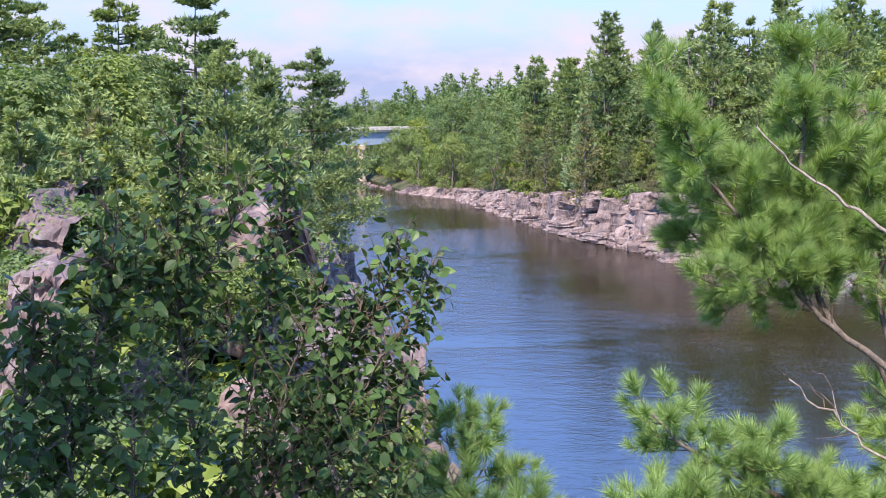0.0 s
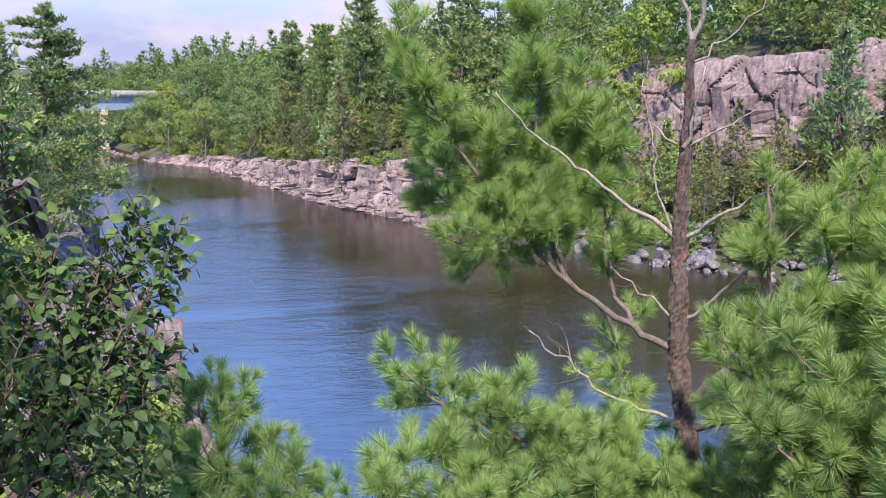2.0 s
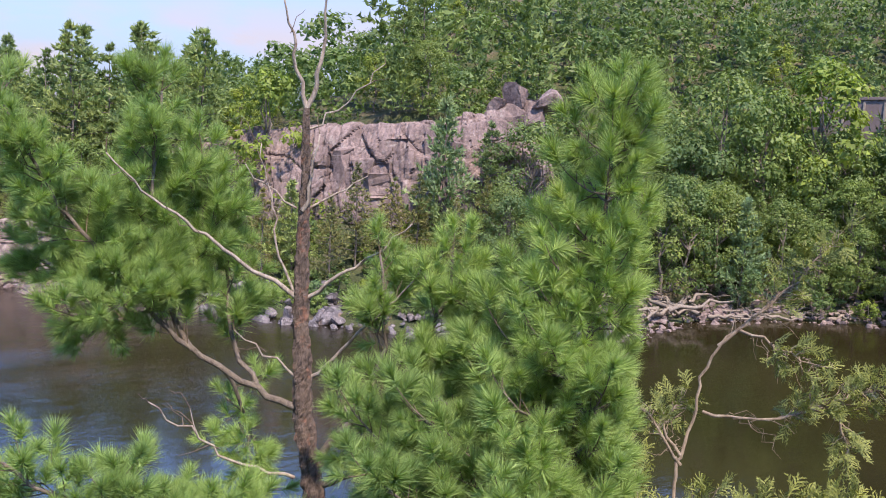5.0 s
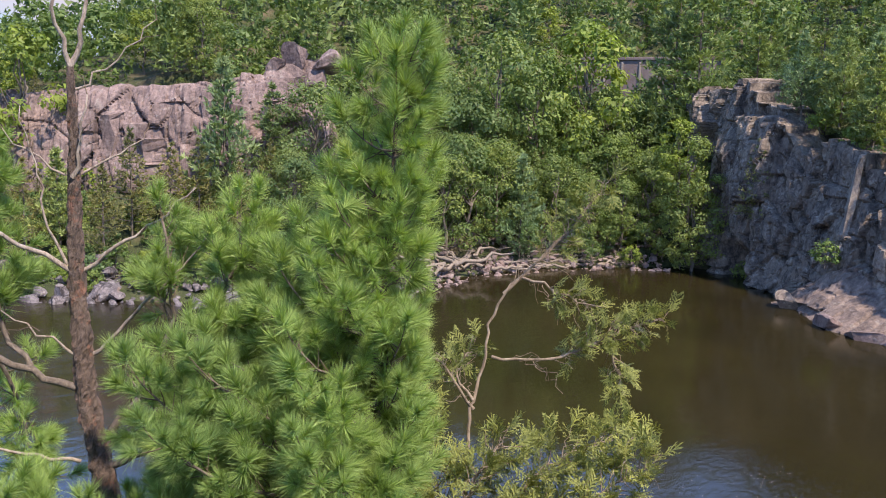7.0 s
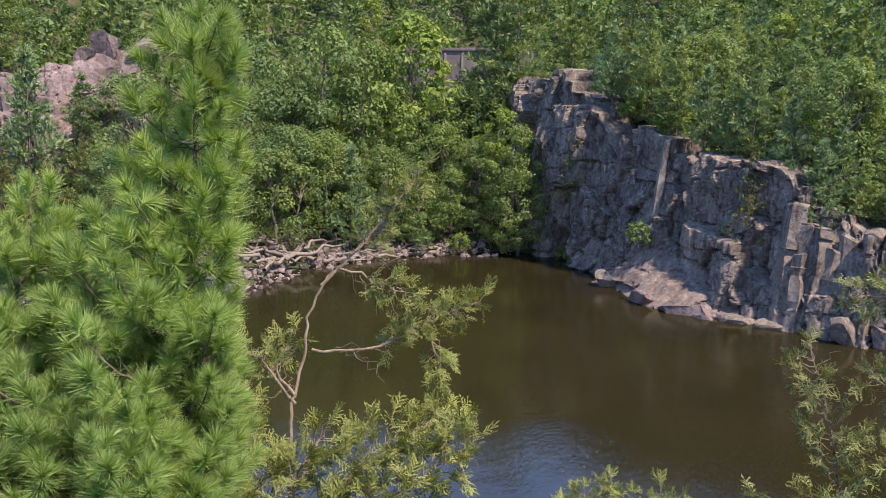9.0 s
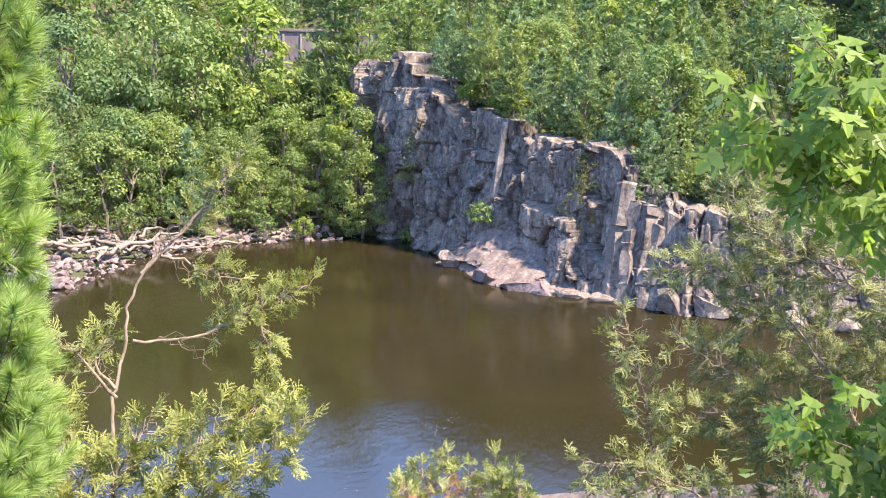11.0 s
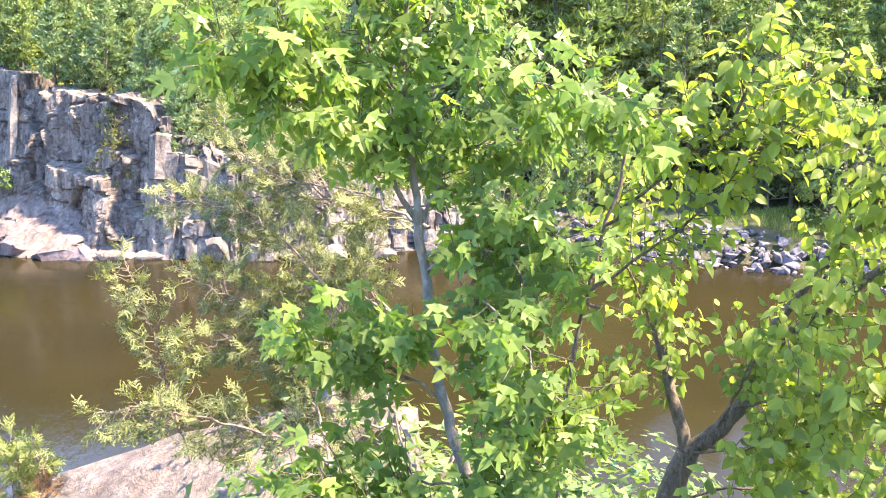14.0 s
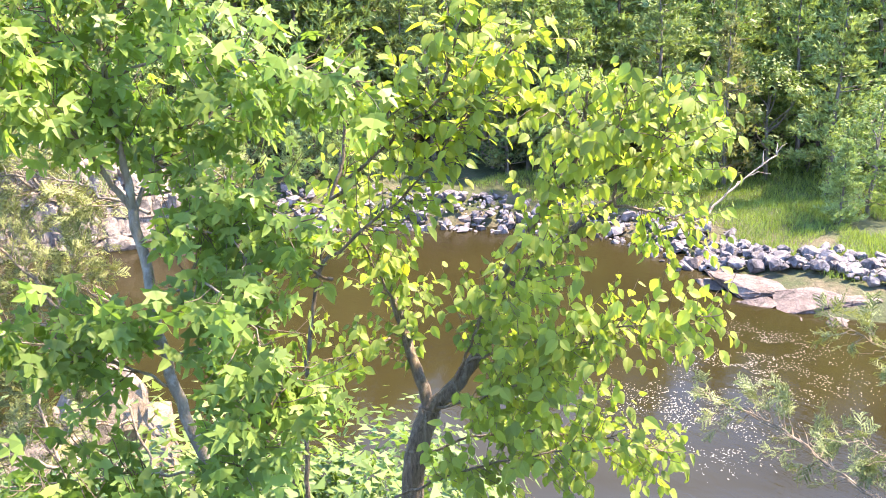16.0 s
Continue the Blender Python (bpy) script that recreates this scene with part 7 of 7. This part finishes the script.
    root = thing(name, tuple(np.array(line[0]) + np.array([0, 0, 0.3])), label, "tree", "cedars on the rim")
    branch_parts(root, "trunk", [limb(line, r0, 0.006, rng, 0.08, 0.012)], BARK_CEDAR, "", 8)
    branch_parts(root, "branch", [limb(l, thick, 0.004, rng, 0.08, 0.012) for l in branches], BARK_CEDAR, "", 6)
    twigs, spots = cedar_spots([(l, dens) for l in branches], rng, start, step, reach, gap, size)
    bare = []
    for l in branches:
        for a, b in shoots(l, rng, 0.08, 0.05, 0.32, -0.5, 0.7, 0.4):
            bare.append((bend(a, b, 0.03, 6, rng, 0.08), np.linspace(0.0035, 0.001, 6)))
    twigs_part(root, twigs + bare, BARK_CEDAR)
    leafy(root, "spray", "sprays", spots, spray, material, 200)


cedar("crooked_cedar", "crooked half-bare cedar snag with yellow-green sprays", [(5.12, 3.29, 15.55), (5.23, 3.35, 15.89), (5.29, 3.36, 16.04), (5.38, 3.34, 16.28), (5.48, 3.34, 16.61), (5.55, 3.29, 16.78), (5.64, 3.19, 16.91), (5.78, 3.01, 17.13), (5.89, 2.87, 17.36), (5.97, 2.74, 17.55)], [[(5.43, 3.3, 16.32), (5.59, 3.01, 16.3), (5.83, 2.81, 16.36), (6.08, 2.61, 16.49), (6.31, 2.38, 16.6)],
    [(5.64, 3.18, 16.9), (5.67, 2.91, 16.84), (5.76, 2.68, 16.75)],
    [(5.27, 3.34, 15.95), (5.16, 3.41, 16.11), (5.14, 3.53, 16.3), (5.04, 3.69, 16.38)],
    [(6.05, 2.64, 16.45), (6.03, 2.57, 16.25), (6.01, 2.52, 16.13)],
    [(5.28, 3.35, 16.01), (5.32, 3.57, 16.17), (5.5, 3.55, 16.31)],
    [(5.55, 3.29, 16.78), (5.64, 3.19, 16.91), (5.78, 3.01, 17.13), (5.89, 2.87, 17.36), (5.97, 2.74, 17.55)]], 701, SPRAY_Y, CEDAR_YELLOW, 0.042, 1.0, 0.38, 0.022, 0.17, 0.03, 0.95, thick=0.014)
cedar("low_cedar", "low spreading cedar with yellow-green sprays", [(4.88, 3.15, 14.95), (4.65, 2.98, 15.5), (4.71, 2.9, 15.78)], [[(4.88, 3.15, 14.95), (5.07, 2.89, 15.46), (5.25, 2.61, 15.77), (5.44, 2.33, 15.9), (5.5, 2.23, 15.93)],
    [(4.88, 3.15, 14.95), (4.73, 3.23, 15.48), (4.74, 3.44, 15.8), (4.85, 3.64, 16.09)],
    [(4.88, 3.15, 14.95), (4.89, 2.52, 15.44), (5.1, 2.15, 15.74), (5.22, 1.98, 15.86)],
    [(4.88, 3.15, 14.95), (4.65, 2.98, 15.5), (4.71, 2.9, 15.78), (4.82, 2.84, 15.92)],
    [(4.88, 3.15, 14.95), (4.35, 3.31, 15.4), (4.34, 3.51, 15.66), (4.34, 3.61, 15.83)]], 702, SPRAY_Y, CEDAR_YELLOW, 0.04, 1.0, 0.3, 0.028, 0.4, 0.035, 1.0)
cedar("sparse_rim_cedar", "sparse olive-green cedar with grey twigs reaching over the water", [(5.85, -1.93, 15.13), (6.17, -1.81, 15.54), (6.36, -1.76, 15.72)], [[(6.09, -2.18, 16.67), (6.24, -2.06, 16.7), (6.52, -1.85, 16.84), (6.69, -1.6, 16.9), (6.96, -1.19, 16.95), (7.11, -0.91, 17.12)],
    [(6.36, -1.76, 15.72), (6.59, -1.58, 15.97), (6.8, -1.41, 16.25), (6.99, -1.18, 16.5), (7.14, -0.96, 16.67), (7.17, -0.7, 16.72), (7.28, -0.34, 16.77)],
    [(6.99, -2.29, 16.54), (7.26, -2.01, 16.57), (7.53, -1.62, 16.7), (7.77, -1.15, 16.67), (7.99, -0.56, 16.68)],
    [(7.53, -1.62, 16.7), (7.66, -1.34, 16.98), (7.77, -1.16, 17.32)],
    [(7.65, -1.44, 16.74), (7.88, -1.07, 17.06), (7.99, -0.78, 17.3)],
    [(7.41, -1.7, 16.67), (7.44, -1.51, 17.01), (7.45, -1.42, 17.29)],
    [(6.93, -2.1, 15.79), (7.2, -1.76, 16.13), (7.45, -1.41, 16.28), (7.69, -0.95, 16.44)],
    [(6.93, -2.1, 15.79), (7.02, -1.64, 16.08), (7.17, -1.19, 15.96), (7.29, -0.59, 16.1)],
    [(6.79, -2.26, 15.44), (6.9, -1.72, 15.43), (6.97, -1.16, 15.39), (7.09, -0.71, 15.62)],
    [(6.64, -2.05, 14.93), (6.73, -1.5, 15.02), (6.78, -0.96, 15.09), (6.79, -0.51, 14.97)],
    [(7.0, -3.52, 16.3), (7.13, -3.21, 16.58), (7.35, -2.87, 16.8)],
    [(6.41, -0.43, 14.94), (6.56, -0.33, 15.27), (6.73, -0.22, 15.75), (6.83, -0.15, 16.08), (6.88, -0.06, 16.31)],
    [(6.55, -1.58, 15.85), (6.76, -1.07, 15.93), (6.83, -0.72, 16.11), (6.87, -0.48, 16.23)],
    [(6.31, -1.57, 15.47), (6.56, -1.23, 15.7), (6.73, -0.82, 15.79), (6.71, -0.44, 15.68)],
    [(5.93, -1.39, 15.04), (6.16, -1.02, 15.19), (6.34, -0.54, 15.29), (6.39, -0.12, 15.42), (6.37, 0.13, 15.41)],
    [(6.59, -1.58, 15.97), (6.63, -1.73, 16.23), (6.63, -1.91, 16.41), (6.65, -1.98, 16.57)],
    [(5.93, -1.39, 15.04), (6.31, -1.34, 15.37), (6.38, -1.42, 15.6), (6.39, -1.65, 15.74)]], 703, SPRAY_O, CEDAR_OLIVE, 0.04, 1.0, 0.12, 0.04, 0.36, 0.035, 0.9)
cedar("leaning_cedar", "grey leaning cedar branches with thin olive sprays", [(2.4, -6.37, 14.26), (3.18, -6.4, 14.52), (3.5, -6.39, 14.6), (3.8, -6.39, 14.7), (4.17, -6.32, 14.81), (4.5, -6.1, 14.89)], [[(2.4, -6.37, 14.26), (3.18, -6.4, 14.52), (3.5, -6.39, 14.6), (3.8, -6.39, 14.7), (4.17, -6.32, 14.81), (4.5, -6.1, 14.89)],
    [(2.7, -6.49, 14.68), (3.27, -6.53, 14.84), (3.44, -6.46, 14.88)],
    [(2.8, -7.05, 14.67), (3.55, -7.3, 15.23), (4.05, -7.3, 15.36), (4.21, -7.23, 15.43)]], 704, SPRAY_O, CEDAR_OLIVE, 0.02, 1.0, 0.3, 0.06, 0.45, 0.045, 1.0)


def elm_dead_limb():
    rng = np.random.default_rng(611)
    root = bpy.data.objects["elm_tree"]
    line = [(5.45, -6.15, 16.05), (5.06, -6.45, 16.23), (5.02, -6.83, 16.51), (4.92, -7.22, 16.75)]
    limbs = [limb(line, 0.018, 0.006, rng, 0.08, 0.008)]
    for a, b in shoots(line, rng, 0.3, 0.16, 0.3, 0.3, 0.7, 0.4):
        limbs.append((bend(a, b, 0.02, 5, rng, 0.05), np.linspace(0.006, 0.002, 5)))
    branch_parts(root, "dead_branch", limbs, BARK_DEAD, "bare pale dead branch", 6)


elm_dead_limb()

# -- the small bush with scorched orange tips --
ORANGE = leaf_material("scorched_orange_leaves", [(0.44, 0.25, 0.12), (0.40, 0.26, 0.13)], 0.6, 0.3, (1.2, 0.9, 0.5))
SPRAY_DEAD = template_of([cedar_spray(s + 30) for s in range(3)], None, "spray", ORANGE)


def scorched_bush():
    rng = np.random.default_rng(620)
    base = np.array([8.15, 1.45, 0.0])
    base[2] = float(land(base[:1], base[1:2])[0])
    root = thing("scorched_cedar_bush", tuple(base), "small cedar bush with green top and scorched orange lower sprays", "bush")
    tips = [np.array([8.15 + 0.55 * math.cos(a) * (0.4 + 0.6 * abs(math.sin(a * 2.3))), 1.5 + 0.6 * math.sin(a), 14.22 + 0.12 * rng.normal()]) for a in np.linspace(0, 5.9, 13)]
    lines = [[tuple(base + rng.normal(size=3) * 0.04), tuple(base + (t - base) * 0.55 + np.array([0, 0, 0.1])), tuple(t)] for t in tips]
    branch_parts(root, "stem", [limb(l, 0.018, 0.005, rng, 0.1, 0.01) for l in lines], BARK_CEDAR, "", 6)
    twigs, green = cedar_spots([(l, 1.0) for l in lines], rng, 0.84, 0.03, 0.3, 0.03, 0.95)
    green = [g for g in green if g[1][2] > 14.1]
    more, dead = cedar_spots([(l, 1.0) for l in lines], rng, 0.72, 0.022, 0.24, 0.035, 0.85)
    dead = [d for d in dead if 13.88 < d[1][2] < 14.12]
    twigs_part(root, twigs + more, BARK_CEDAR)
    leafy(root, "spray", "green_growth", green, SPRAY_Y, CEDAR_YELLOW, 60)
    leafy(root, "scorched_spray", "scorched_growth", dead, SPRAY_DEAD, ORANGE, 60, "scorched orange spray")


scorched_bush()

# an unseen broadleaf tree, added on the bluff so that its crown shades the birch
NEAR_OAK.plant(-5.2, -3.6, float(land(np.array([-5.2]), np.array([-3.6]), 1.2)[0]) - 0.1, 1.25, 40)

# bushes on the near bank behind the birch
_rng = np.random.default_rng(631)
for k, (x, y, top) in enumerate(((-6.2, 16.8, 14.1), (-4.4, 15.3, 13.6), (-4.4, 12.2, 13.4), (-5.8, 12.7, 14.0), (-3.0, 21.7, 10.4), (-3.8, 25.7, 11.2), (-2.9, 29.8, 8.8), (-5.2, 18.8, 12.6), (-7.6, 14.2, 14.6), (-4.6, 22.8, 11.4), (-2.4, 34.0, 6.4), (-4.0, 30.8, 10.6), (-2.6, 17.4, 10.8), (-6.6, 24.0, 13.0), (-6.4, 28.4, 13.0))):
    kind = (NEAR_BUSH, NEAR_BUSH, LIMEBUSH, NEAR_BUSH)[k % 4]
    z = float(land(np.array([x]), np.array([y]), 1.2)[0])
    kind.plant(x, y, z - 0.1, min(1.5, max(0.45, (top - z) / kind.height)), _rng.uniform(0, 360))

# brush on the slope below the rim
_rng = np.random.default_rng(630)
for x, y, top in ((10.0, -2.0, 12.6), (10.4, -4.4, 12.2), (11.2, -2.6, 12.9), (12.6, -3.6, 11.6), (11.6, -6.4, 11.4), (13.4, -1.6, 11.2), (9.6, 2.6, 11.8), (10.8, 4.2, 11.2)):
    z = float(land(np.array([x]), np.array([y]), 1.2)[0])
    SLOPE_BUSH.plant(x, y, z - 0.1, max(0.4, (top - z) / 2.6), _rng.uniform(0, 360))


# -- grass on the beach --
def beach_grass():
    rng = np.random.default_rng(640)
    n = 60000
    P = rng.uniform([18, -92], [74, -49], size=(n * 3, 2))
    d, _ = along(FAR_SHORE, P[:, 0], P[:, 1], 1)
    clump = fbm(P[:, 0] / 5, P[:, 1] / 5, 9)
    P = P[(d > 6.5 - clump * 6) & (d < 30) & (clump > -0.12)][:n]
    z = land(P[:, 0], P[:, 1], 1.2)
    root = np.stack([P[:, 0], P[:, 1], z - 0.03], -1)
    a = rng.uniform(0, 2 * np.pi, len(P))
    s = np.stack([np.cos(a), np.sin(a), a * 0], -1) * 0.028
    tall = rng.uniform(0.25, 0.7, len(P))[:, None]
    tip = root + np.stack([rng.normal(size=len(P)) * 0.18, rng.normal(size=len(P)) * 0.18, tall[:, 0]], -1)
    tagged(new("beach_grass", quads_mesh("beach_grass", np.stack([root - s, root + s, tip], 1), 3, GRASS)), "tall bright green grass and weeds behind the beach stones", "grass", kind="stuff")


GRASS = leaf_material("beach_grass_blades", [(0.17, 0.27, 0.065), (0.2, 0.29, 0.065)], 0.5, 0.35)
beach_grass()


# -- foam drifting on the pool --
def foam():
    rng = np.random.default_rng(650)
    spots = []
    for cx, cy, rx, ry, n in ((28.5, -37.5, 5.0, 4.0, 2600), (27.0, -30.0, 4.5, 3.0, 1400), (24.0, -29.0, 3, 2.5, 600), (31, -42, 4, 2, 700), (43, 12, 6, 2.2, 160), (34, -29, 3.5, 3.0, 260)):
        p = rng.normal(size=(n, 2)) * np.array([rx, ry]) * 0.55 + np.array([cx, cy])
        spots.append(p[fbm(p[:, 0] / 1.3, p[:, 1] / 1.3, 4) > -0.06])
    p = np.vstack(spots)
    k = len(p)
    r = rng.uniform(0.01, 0.03, k)
    ang = rng.uniform(0, 6.28, k)
    quad = []
    for i in range(5):
        t = ang + i * 2 * np.pi / 5
        w_ = r * rng.uniform(0.7, 1.3, k)
        quad.append(np.stack([p[:, 0] + np.cos(t) * w_, p[:, 1] + np.sin(t) * w_, np.full(k, 0.012)], -1))
    tagged(new("foam_flecks", quads_mesh("foam_flecks", np.stack(quad, 1), 5, FOAM)), "pale foam flecks drifting on the brown pool", "foam", kind="stuff")


FOAM = concrete_material("pale_foam", (0.36, 0.33, 0.27), (0.5, 0.47, 0.4), (0.36, 0.32, 0.26))
foam()
